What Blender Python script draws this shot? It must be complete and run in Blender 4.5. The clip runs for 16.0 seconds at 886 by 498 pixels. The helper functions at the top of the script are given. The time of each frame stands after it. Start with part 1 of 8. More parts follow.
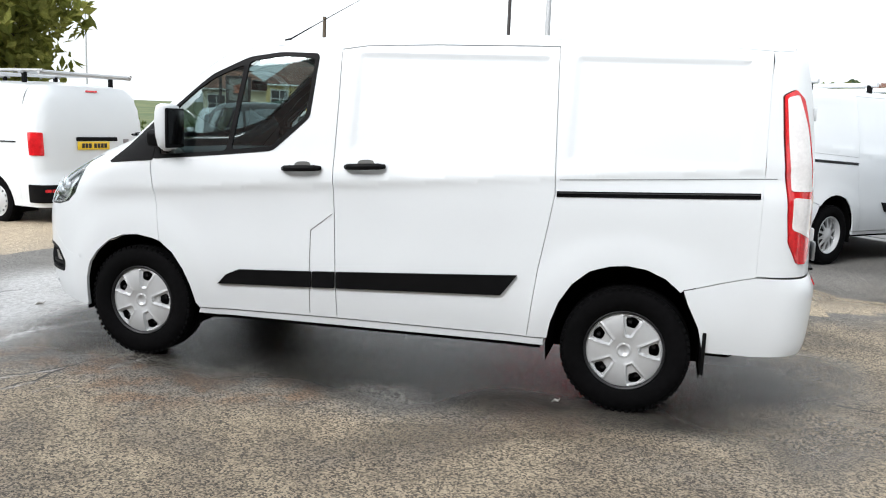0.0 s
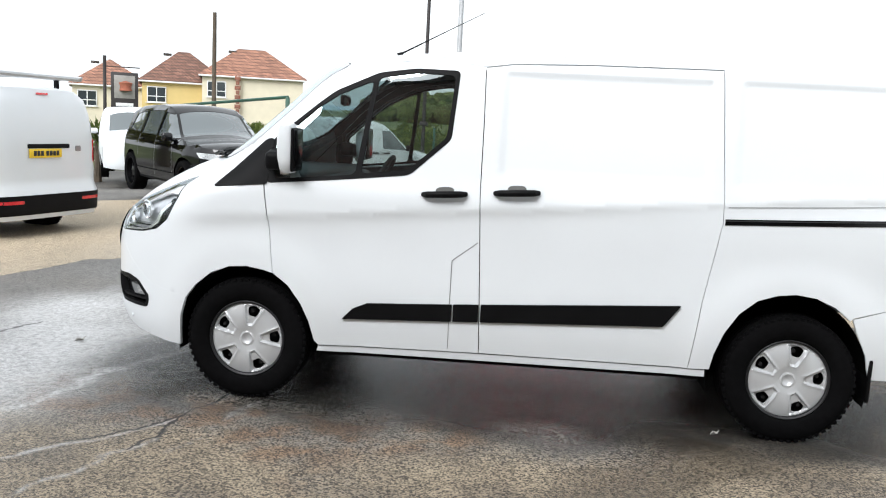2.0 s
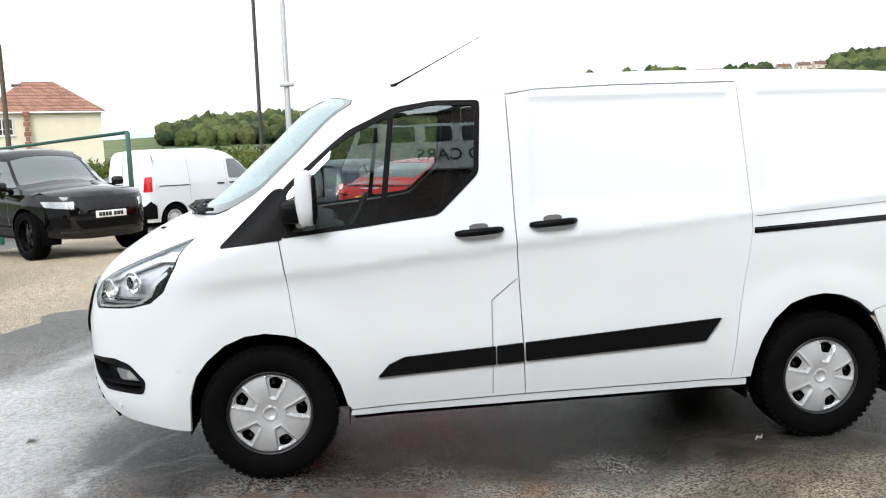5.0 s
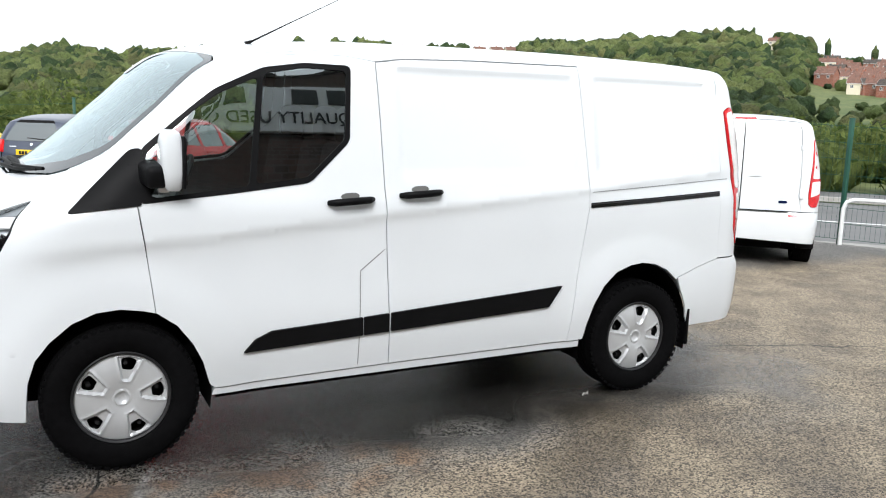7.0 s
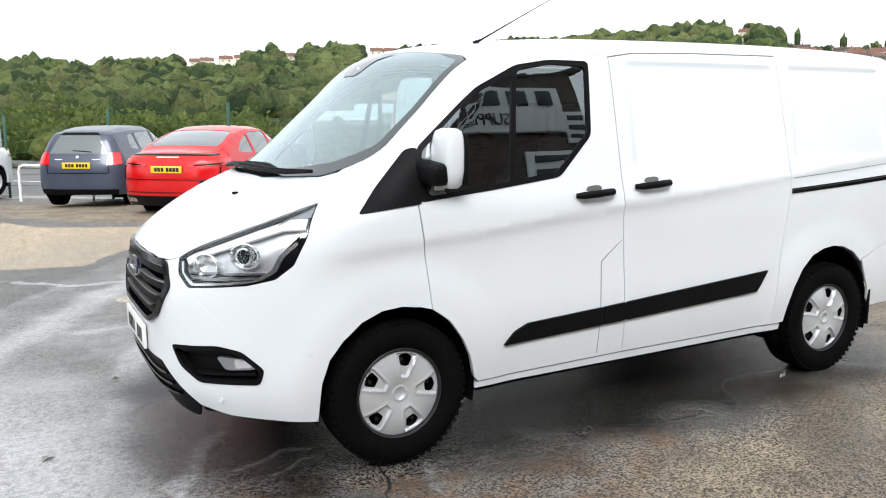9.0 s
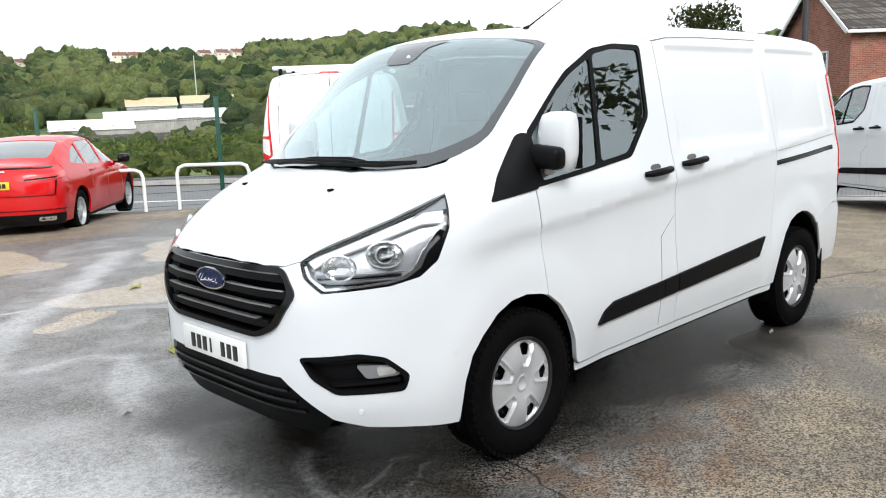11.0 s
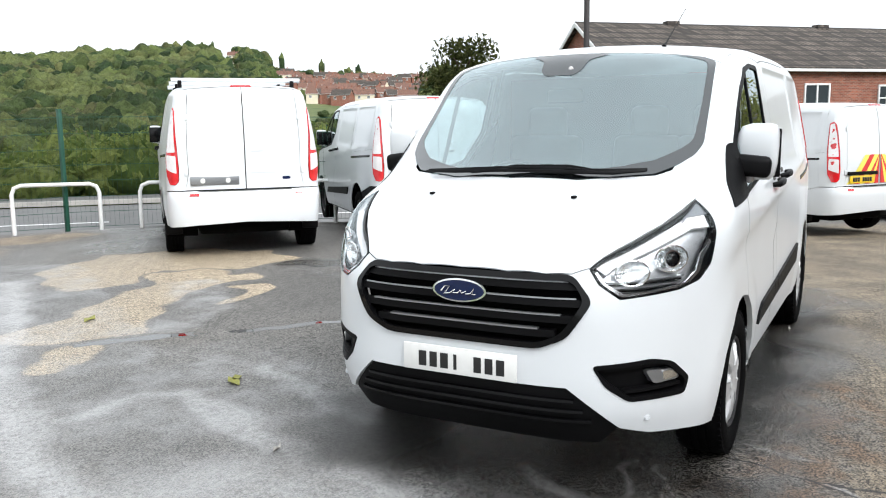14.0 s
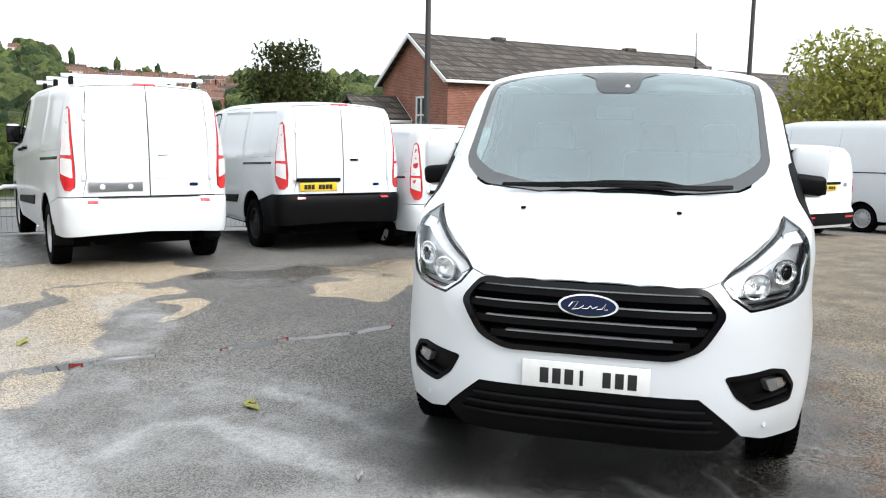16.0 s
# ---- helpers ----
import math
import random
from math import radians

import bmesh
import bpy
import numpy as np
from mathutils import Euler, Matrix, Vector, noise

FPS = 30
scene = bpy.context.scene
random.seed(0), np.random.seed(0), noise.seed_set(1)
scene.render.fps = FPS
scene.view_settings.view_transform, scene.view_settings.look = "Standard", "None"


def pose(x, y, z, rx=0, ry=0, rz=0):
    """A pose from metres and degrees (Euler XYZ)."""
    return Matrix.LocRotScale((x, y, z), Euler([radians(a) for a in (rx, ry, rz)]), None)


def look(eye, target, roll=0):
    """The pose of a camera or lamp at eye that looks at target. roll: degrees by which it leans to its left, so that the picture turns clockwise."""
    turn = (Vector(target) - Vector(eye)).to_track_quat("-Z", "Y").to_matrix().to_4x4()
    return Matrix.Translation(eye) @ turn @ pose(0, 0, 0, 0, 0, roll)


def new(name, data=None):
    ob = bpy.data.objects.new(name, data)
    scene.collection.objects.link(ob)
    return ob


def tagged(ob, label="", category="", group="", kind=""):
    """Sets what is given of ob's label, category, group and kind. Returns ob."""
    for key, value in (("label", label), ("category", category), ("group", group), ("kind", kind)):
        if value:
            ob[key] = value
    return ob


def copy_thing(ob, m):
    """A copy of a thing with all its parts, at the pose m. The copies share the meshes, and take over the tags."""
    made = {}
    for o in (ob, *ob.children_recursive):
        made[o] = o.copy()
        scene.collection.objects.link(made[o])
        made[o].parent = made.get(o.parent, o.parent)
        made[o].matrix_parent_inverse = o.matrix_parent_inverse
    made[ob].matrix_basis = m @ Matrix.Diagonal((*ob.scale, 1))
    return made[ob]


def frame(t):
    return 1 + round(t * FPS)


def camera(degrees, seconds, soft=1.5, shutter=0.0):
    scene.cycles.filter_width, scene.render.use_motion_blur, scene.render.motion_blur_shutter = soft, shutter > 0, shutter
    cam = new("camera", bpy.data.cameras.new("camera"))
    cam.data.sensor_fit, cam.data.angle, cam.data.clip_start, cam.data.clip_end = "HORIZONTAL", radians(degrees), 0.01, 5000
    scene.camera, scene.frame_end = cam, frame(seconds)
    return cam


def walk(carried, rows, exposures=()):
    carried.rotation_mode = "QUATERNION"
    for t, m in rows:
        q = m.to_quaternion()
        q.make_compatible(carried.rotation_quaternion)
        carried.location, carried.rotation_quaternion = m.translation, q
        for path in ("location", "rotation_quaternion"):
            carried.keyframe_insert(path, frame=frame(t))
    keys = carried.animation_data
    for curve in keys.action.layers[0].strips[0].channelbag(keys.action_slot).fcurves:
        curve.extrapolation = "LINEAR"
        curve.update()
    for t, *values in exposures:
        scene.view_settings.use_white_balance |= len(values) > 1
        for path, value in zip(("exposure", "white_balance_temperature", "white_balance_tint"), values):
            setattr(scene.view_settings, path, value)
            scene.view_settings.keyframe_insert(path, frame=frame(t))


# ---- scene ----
cam = camera(55.7, 16.0, soft=1.1)
PATH = [
    (0, (3.086, -5.377, 1.512), (2.583, -3.465, 1.209), 2.3),
    (0.5, (2.732, -5.331, 1.537), (2.287, -3.405, 1.234), 4.0),
    (1, (2.284, -5.291, 1.581), (1.857, -3.359, 1.291), 5.2),
    (1.5, (1.887, -5.356, 1.582), (1.532, -3.413, 1.265), 2.9),
    (2, (1.538, -5.37, 1.571), (1.334, -3.402, 1.28), 2.9),
    (2.5, (1.182, -5.343, 1.594), (0.978, -3.375, 1.3), 2.4),
    (3, (0.882, -5.341, 1.559), (0.942, -3.367, 1.242), 1.5),
    (3.5, (0.632, -5.269, 1.592), (0.751, -3.289, 1.335), -1.3),
    (6, (0.149, -4.967, 1.703), (0.693, -3.063, 1.424), -1.3),
    (6.5, (-0.147, -4.905, 1.716), (0.766, -3.146, 1.449), 3.3),
    (7, (-0.354, -4.81, 1.681), (0.534, -3.05, 1.346), 1.8),
    (7.5, (-0.523, -4.618, 1.658), (0.396, -2.875, 1.316), 1.2),
    (8, (-0.833, -4.541, 1.636), (0.104, -2.807, 1.295), -0.5),
    (8.5, (-1.217, -4.463, 1.636), (-0.285, -2.731, 1.271), 0.8),
    (9, (-1.571, -4.286, 1.634), (-0.639, -2.548, 1.302), -0.1),
    (9.5, (-1.952, -4.145, 1.63), (-0.932, -2.461, 1.281), -0.7),
    (12, (-3.268, -2.677, 1.574), (-1.736, -1.427, 1.269), -0.9),
    (12.5, (-3.548, -2.424, 1.581), (-1.972, -1.228, 1.287), 0.3),
    (13, (-3.744, -2.139, 1.576), (-2.128, -0.995, 1.295), -0.3),
    (13.5, (-3.943, -1.874, 1.583), (-2.276, -0.806, 1.297), -1.1),
    (14, (-4.021, -1.577, 1.556), (-2.283, -0.63, 1.263), -0.7),
    (14.5, (-4.154, -1.246, 1.551), (-2.39, -0.351, 1.254), 1.4),
    (15, (-4.353, -0.947, 1.582), (-2.521, -0.2, 1.294), -0.5),
    (15.5, (-4.398, -0.65, 1.578), (-2.517, -0.03, 1.303), -2.4),
    (16, (-4.434, -0.318, 1.575), (-2.524, 0.206, 1.301), 1.0),
]
walk(cam, [(t, look(eye, target, roll)) for t, eye, target, roll in PATH], exposures=[(0, 1.3), (16, 1.3)])

# ---------------------------------------------------------------- light
SUN_EL, SUN_AZ = 42.0, 245.0      # degrees; azimuth counted from +x towards +y
world = bpy.data.worlds.new("overcast_sky")
scene.world = world
world.use_nodes = True
wn, wl = world.node_tree.nodes, world.node_tree.links
wn.clear()
sky = wn.new("ShaderNodeTexSky")
sky.sky_type, sky.sun_disc = "NISHITA", False
sky.sun_elevation, sky.sun_rotation = radians(SUN_EL), radians(90 - SUN_AZ)
sky.air_density, sky.dust_density, sky.ozone_density = 1.0, 5.0, 1.0
pale = wn.new("ShaderNodeHueSaturation")
pale.inputs["Saturation"].default_value = 0.15
cloud = wn.new("ShaderNodeMix")      # a closed, even cloud cover over the clear sky
cloud.data_type = "RGBA"
cloud.inputs["Factor"].default_value = 0.8
cloud.inputs["B"].default_value = (3.75, 4.0, 4.2, 1)
back = wn.new("ShaderNodeBackground")
back.inputs["Strength"].default_value = 0.15
wout = wn.new("ShaderNodeOutputWorld")
wl.new(sky.outputs[0], pale.inputs["Color"])
wl.new(pale.outputs[0], cloud.inputs["A"])
wl.new(cloud.outputs["Result"], back.inputs["Color"])
wl.new(back.outputs[0], wout.inputs["Surface"])
sun_data = bpy.data.lights.new("sun", "SUN")
sun_data.energy, sun_data.angle, sun_data.color = 1.2, radians(30), (0.98, 0.985, 1.0)
sun = new("sun", sun_data)
sd = Vector((math.cos(radians(SUN_AZ)) * math.cos(radians(SUN_EL)), math.sin(radians(SUN_AZ)) * math.cos(radians(SUN_EL)), math.sin(radians(SUN_EL))))
sun.matrix_world = look(sd * 60, (0, 0, 0))

# ---------------------------------------------------------------- materials
def material(name, colour=(0.5, 0.5, 0.5), rough=0.5, metal=0.0, coat=0.0, spec=0.5, grain=0.0, scale=20.0, bump=0.0, bump_scale=200.0, rough_var=0.0, second=None, amount=0.5):
    """A surface with colour variation at two scales, uneven gloss and fine relief."""
    m = bpy.data.materials.new(name)
    m.use_nodes = True
    n, l = m.node_tree.nodes, m.node_tree.links
    p = n["Principled BSDF"]
    p.inputs["Base Color"].default_value = (*colour, 1)
    p.inputs["Roughness"].default_value = rough
    p.inputs["Metallic"].default_value = metal
    p.inputs["Coat Weight"].default_value = coat
    p.inputs["Coat Roughness"].default_value = 0.04
    p.inputs["Specular IOR Level"].default_value = spec
    tc = n.new("ShaderNodeTexCoord")
    if grain or second:
        a, b = n.new("ShaderNodeTexNoise"), n.new("ShaderNodeTexNoise")
        for t, s, d in ((a, scale, 6), (b, scale * 0.13, 3)):
            t.inputs["Scale"].default_value, t.inputs["Detail"].default_value = s, d
            l.new(tc.outputs["Object"], t.inputs["Vector"])
        mid = n.new("ShaderNodeMath")
        mid.operation = "ADD"
        l.new(a.outputs[0], mid.inputs[0])
        l.new(b.outputs[0], mid.inputs[1])
        ramp = n.new("ShaderNodeMapRange")
        ramp.inputs["From Min"].default_value, ramp.inputs["From Max"].default_value = 0.7, 1.3
        l.new(mid.outputs[0], ramp.inputs["Value"])
        mix = n.new("ShaderNodeMix")
        mix.data_type = "RGBA"
        dark = tuple(c * (1 - grain) for c in colour)
        lite = second or tuple(min(1, c * (1 + grain)) for c in colour)
        mix.inputs["A"].default_value, mix.inputs["B"].default_value = (*dark, 1), (*lite, 1)
        l.new(ramp.outputs[0], mix.inputs["Factor"])
        l.new(mix.outputs["Result"], p.inputs["Base Color"])
        if rough_var:
            rr = n.new("ShaderNodeMapRange")
            rr.inputs["To Min"].default_value, rr.inputs["To Max"].default_value = max(0.02, rough - rough_var), min(1, rough + rough_var)
            l.new(b.outputs[0], rr.inputs["Value"])
            l.new(rr.outputs[0], p.inputs["Roughness"])
    if bump:
        c, bm_ = n.new("ShaderNodeTexNoise"), n.new("ShaderNodeBump")
        c.inputs["Scale"].default_value, c.inputs["Detail"].default_value = bump_scale, 4
        l.new(tc.outputs["Object"], c.inputs["Vector"])
        bm_.inputs["Strength"].default_value, bm_.inputs["Distance"].default_value = bump, 0.003
        l.new(c.outputs[0], bm_.inputs["Height"])
        l.new(bm_.outputs[0], p.inputs["Normal"])
    return m


def glass(name, tint=(0.8, 0.88, 0.86), clear=0.9, rough=0.0, ior=2.1, sheen_film=0.0, power=5.0):
    """Thin car glass: a tinted pane that mirrors at a slant."""
    m = bpy.data.materials.new(name)
    m.use_nodes = True
    n, l = m.node_tree.nodes, m.node_tree.links
    n.clear()
    out, mix, fr = n.new("ShaderNodeOutputMaterial"), n.new("ShaderNodeMixShader"), n.new("ShaderNodeLayerWeight")
    tr, gl = n.new("ShaderNodeBsdfTransparent"), n.new("ShaderNodeBsdfGlossy")
    f0 = ((ior - 1) / (ior + 1)) ** 2
    fr.inputs["Blend"].default_value = 0.5
    fifth, schlick = n.new("ShaderNodeMath"), n.new("ShaderNodeMath")
    fifth.operation, schlick.operation = "POWER", "MULTIPLY_ADD"
    fifth.inputs[1].default_value, schlick.inputs[1].default_value, schlick.inputs[2].default_value = power, 1 - f0, f0
    l.new(fr.outputs["Facing"], fifth.inputs[0])
    l.new(fifth.outputs[0], schlick.inputs[0])
    tr.inputs["Color"].default_value = (*(c * clear for c in tint), 1)
    gl.inputs["Roughness"].default_value = rough
    gl.inputs["Color"].default_value = (0.88, 0.97, 1, 1)
    l.new(schlick.outputs[0], mix.inputs[0])
    l.new(tr.outputs[0], mix.inputs[1])
    l.new(gl.outputs[0], mix.inputs[2])
    if sheen_film:      # pale diffuse layer standing in for the sky mirrored in the pane
        sky_veil, over = n.new("ShaderNodeBsdfDiffuse"), n.new("ShaderNodeMixShader")
        sky_veil.inputs["Color"].default_value = (0.4, 0.53, 0.56, 1)
        haze, tc, rg = n.new("ShaderNodeTexNoise"), n.new("ShaderNodeTexCoord"), n.new("ShaderNodeMapRange")
        haze.inputs["Scale"].default_value, haze.inputs["Detail"].default_value = 2.6, 5
        rg.inputs["From Min"].default_value, rg.inputs["From Max"].default_value = 0.3, 0.7
        rg.inputs["To Min"].default_value, rg.inputs["To Max"].default_value = sheen_film * 0.5, sheen_film * 1.5
        l.new(tc.outputs["Object"], haze.inputs["Vector"])
        l.new(haze.outputs[0], rg.inputs["Value"])
        l.new(rg.outputs[0], over.inputs[0])
        l.new(mix.outputs[0], over.inputs[1])
        l.new(sky_veil.outputs[0], over.inputs[2])
        l.new(over.outputs[0], out.inputs[0])
    else:
        l.new(mix.outputs[0], out.inputs[0])
    return m


M = {
    "white": material("white_paint", (0.66, 0.685, 0.705), 0.3, coat=0.4, grain=0.02, scale=3, rough_var=0.05),
    "white_b": material("white_paint_dull", (0.63, 0.655, 0.68), 0.35, coat=0.4, grain=0.03, scale=3),
    "black": material("black_plastic", (0.0035, 0.0035, 0.004), 0.5, spec=0.1, grain=0.3, scale=9, bump=0.15, bump_scale=900),
    "gloss_black": material("gloss_black", (0.003, 0.003, 0.0035), 0.16, spec=0.25),
    "dark": material("underbody_black", (0.003, 0.003, 0.003), 0.9, spec=0.05, grain=0.4, scale=8),
    "tyre": material("tyre_rubber", (0.003, 0.003, 0.0033), 0.8, spec=0.05, grain=0.35, scale=30, bump=0.5, bump_scale=120),
    "cover": material("wheel_cover_silver", (0.5, 0.51, 0.52), 0.38, metal=0.35, grain=0.06, scale=12),
    "steel": material("steel_dark", (0.03, 0.03, 0.032), 0.5, metal=0.6, grain=0.3, scale=14),
    "chrome": material("chrome", (0.82, 0.83, 0.85), 0.08, metal=1.0),
    "lens_clear": glass("lamp_lens", (0.97, 0.98, 0.99), 0.98, 0.0, 1.5),
    "reflector": material("lamp_reflector", (0.88, 0.89, 0.9), 0.22, metal=1.0, grain=0.12, scale=25),
    "lamp_grey": material("lamp_bezel", (0.3, 0.31, 0.32), 0.3, metal=0.7),
    "lamp_tray": material("lamp_tray_silver", (0.62, 0.63, 0.65), 0.28, metal=0.6, grain=0.15, scale=40, bump=0.5, bump_scale=90),
    "red_lens": material("red_lens", (0.55, 0.012, 0.016), 0.12, coat=0.8, grain=0.3, scale=60),
    "white_lens": material("pale_lens", (0.72, 0.7, 0.7), 0.12, coat=0.8, grain=0.1, scale=60),
    "glass": glass("window_glass", ior=2.7),
    "glass_ws": glass("windscreen_glass", (0.62, 0.8, 0.82), 0.85, 0.0, 2.8, 0.13, 2.8),
    "glass_dark": glass("privacy_glass", (0.3, 0.34, 0.35), 0.6),
    "frit": material("black_glass_border", (0.022, 0.026, 0.029), 0.06, spec=1.0, coat=0.6),
    "seat": material("seat_cloth", (0.012, 0.012, 0.014), 0.9, spec=0.1, grain=0.3, scale=40, bump=0.3, bump_scale=400),
    "dash": material("dash_plastic", (0.035, 0.037, 0.04), 0.6, spec=0.3, grain=0.2, scale=20, bump=0.2, bump_scale=500),
    "trim_grey": material("cab_trim_grey", (0.12, 0.12, 0.115), 0.85, spec=0.1, grain=0.1, scale=10),
    "plate_white": material("plate_white", (0.75, 0.75, 0.73), 0.35, grain=0.05, scale=20),
    "plate_yellow": material("plate_yellow", (0.75, 0.5, 0.02), 0.35, grain=0.05, scale=20),
    "ink": material("plate_black", (0.01, 0.01, 0.01), 0.4),
    "blue": material("badge_blue", (0.004, 0.01, 0.045), 0.25, spec=0.3),
    "chev_red": material("chevron_red", (0.62, 0.03, 0.03), 0.4, grain=0.1, scale=10),
    "chev_yellow": material("chevron_yellow", (0.82, 0.72, 0.12), 0.4, grain=0.1, scale=10),
    "asphalt": material("asphalt", (0.16, 0.14, 0.12), 0.5, grain=0.3, scale=3),
    "leaf": material("foliage", (0.06, 0.1, 0.025), 0.7, grain=0.4, scale=3),
    "green_metal": material("green_powder_coat", (0.012, 0.07, 0.045), 0.45, grain=0.15, scale=8),
    "white_metal": material("white_painted_tube", (0.72, 0.73, 0.72), 0.45, grain=0.08, scale=12),
    "brick": material("brick_red", (0.3, 0.1, 0.06), 0.85, grain=0.3, scale=9),
    "auto_glass": material("dark_window_glass", (0.075, 0.09, 0.095), 0.03, coat=1.0, spec=1.0),
    "car_red": material("red_paint", (0.48, 0.005, 0.007), 0.16, coat=0.15, grain=0.05, scale=5),
    "car_grey": material("slate_blue_paint", (0.045, 0.056, 0.085), 0.3, metal=0.1, coat=0.3, grain=0.06, scale=5),
    "car_black": material("black_paint", (0.002, 0.002, 0.0025), 0.06, spec=0.5),
    "car_blue": material("blue_paint", (0.03, 0.09, 0.24), 0.25, metal=0.3, coat=0.9, grain=0.05, scale=5),
    "leaf_yellow": material("fallen_leaf", (0.24, 0.24, 0.06), 0.7, grain=0.4, scale=40),
}

# ---------------------------------------------------------------- mesh helpers
from mathutils import geometry, kdtree


def finish(bm, name, mat, parent=None, label="", smooth=True, m=None):
    me = bpy.data.meshes.new(name)
    bm.to_mesh(me)
    bm.free()
    for one in (mat if isinstance(mat, (list, tuple)) else [mat]):
        me.materials.append(one)
    if smooth:
        me.polygons.foreach_set("use_smooth", [True] * len(me.polygons))
        me.set_sharp_from_angle(angle=radians(38))
    ob = new(name, me)
    if parent:
        ob.parent = parent
    if m is not None:
        ob.matrix_basis = m
    return tagged(ob, label) if label else ob


def part(name, bm, mat, parent, label="", smooth=True):
    return finish(bm, name, mat, parent, label, smooth)


def empty(name, label, category, group="", m=None):
    ob = new(name)
    if m is not None:
        ob.matrix_basis = m
    return tagged(ob, label, category, group)


def box(sx, sy, sz, at=(0, 0, 0), bevel=0.0, m=None, segs=2, bm=None):
    """A block with rounded edges; at is its centre."""
    b = bmesh.new()
    bmesh.ops.create_cube(b, size=1.0, matrix=Matrix.Diagonal((sx, sy, sz, 1)))
    if bevel:
        bmesh.ops.bevel(b, geom=list(b.edges), offset=min(bevel, 0.49 * min(sx, sy, sz)), segments=segs, affect="EDGES", profile=0.5)
    b.transform(Matrix.Translation(at) @ (m or Matrix()))
    return merge(bm, b)


def merge(bm, b):
    """Adds b to bm, if there is one, and returns the whole."""
    if bm is None:
        return b
    me = bpy.data.meshes.new("tmp")
    b.to_mesh(me)
    b.free()
    bm.from_mesh(me)
    bpy.data.meshes.remove(me)
    return bm


def tube(points, r, sides=8, bm=None, ends=None):
    """A round bar along points; r is one radius or one for each point."""
    b = bmesh.new()
    pts = [Vector(p) for p in points]
    rs = r if isinstance(r, (list, tuple)) else [r] * len(pts)
    rings, up = [], None
    for i, p in enumerate(pts):
        t = (pts[min(i + 1, len(pts) - 1)] - pts[max(i - 1, 0)]).normalized()
        if up is None:
            up = Vector((0, 0, 1)) if abs(t.z) < 0.9 else Vector((1, 0, 0))
        side = t.cross(up).normalized()
        up = side.cross(t).normalized()
        rings.append([b.verts.new(p + rs[i] * (math.cos(a) * side + math.sin(a) * up)) for a in (2 * math.pi * k / sides for k in range(sides))])
    for q, w in zip(rings, rings[1:]):
        for k in range(sides):
            b.faces.new((q[k], q[(k + 1) % sides], w[(k + 1) % sides], w[k]))
    b.faces.new(rings[0][::-1])
    b.faces.new(rings[-1])
    bmesh.ops.recalc_face_normals(b, faces=list(b.faces))
    return merge(bm, b)


def lathe(profile, sides=48, axis="y", bm=None, at=(0, 0, 0)):
    """A turned solid: profile of (radius, along)."""
    b = bmesh.new()
    rings = []
    for r, h in profile:
        ring = []
        for k in range(sides if r > 1e-5 else 1):
            a = 2 * math.pi * k / sides
            c, s = r * math.cos(a), r * math.sin(a)
            ring.append(b.verts.new({"y": (c, h, s), "z": (c, s, h), "x": (h, c, s)}[axis]))
        rings.append(ring)
    for q, w in zip(rings, rings[1:]):
        for k in range(sides):
            f = [q[k % len(q)], q[(k + 1) % len(q)], w[(k + 1) % len(w)], w[k % len(w)]]
            f = [v for i, v in enumerate(f) if v not in f[:i]]
            if len(f) > 2:
                b.faces.new(f)
    bmesh.ops.recalc_face_normals(b, faces=list(b.faces))
    b.transform(Matrix.Translation(at))
    return merge(bm, b)


# ---------------------------------------------------------------- outlines
def rounded(pts, r=0.03, n=4):
    """A closed outline with its corners rounded; a point may carry a radius of its own."""
    out, k = [], len(pts)
    for i in range(k):
        p = Vector(pts[i][:2])
        rr = pts[i][2] if len(pts[i]) > 2 else r
        a, c = Vector(pts[i - 1][:2]) - p, Vector(pts[(i + 1) % k][:2]) - p
        if rr < 1e-4 or a.length < 1e-6 or c.length < 1e-6:
            out.append(tuple(p))
            continue
        q, w = p + a.normalized() * min(rr, a.length * 0.48), p + c.normalized() * min(rr, c.length * 0.48)
        for j in range(n + 1):
            t = j / n
            out.append(tuple((1 - t) ** 2 * q + 2 * t * (1 - t) * p + t * t * w))
    return out


def dense(pts, h, closed=True):
    out, k = [], len(pts)
    for i in range(k if closed else k - 1):
        a, b = np.array(pts[i][:2], float), np.array(pts[(i + 1) % k][:2], float)
        n = max(1, int(math.ceil(np.linalg.norm(b - a) / h)))
        out += [tuple(a + (b - a) * j / n) for j in range(n)]
    if not closed:
        out.append(tuple(pts[-1][:2]))
    return out


def area(p):
    q = np.array(p)
    return 0.5 * float(np.sum(q[:, 0] * np.roll(q[:, 1], -1) - np.roll(q[:, 0], -1) * q[:, 1]))


def inset(pts, d):
    """The outline moved inwards by d (outwards where negative)."""
    q = np.array([p[:2] for p in pts], float)
    s = 1 if area(q) > 0 else -1
    e = np.roll(q, -1, 0) - np.roll(q, 1, 0)
    e /= np.linalg.norm(e, axis=1, keepdims=True) + 1e-12
    return [tuple(p) for p in q + d * s * np.stack([-e[:, 1], e[:, 0]], 1)]


def within(poly, pts):
    poly, pts = np.array(poly), np.array(pts)
    x, y = pts[:, 0], pts[:, 1]
    ins = np.zeros(len(pts), bool)
    for (x0, y0), (x1, y1) in zip(poly, np.roll(poly, -1, 0)):
        if y0 != y1:
            ins ^= ((y0 > y) != (y1 > y)) & (x < (x1 - x0) * (y - y0) / (y1 - y0) + x0)
    return ins


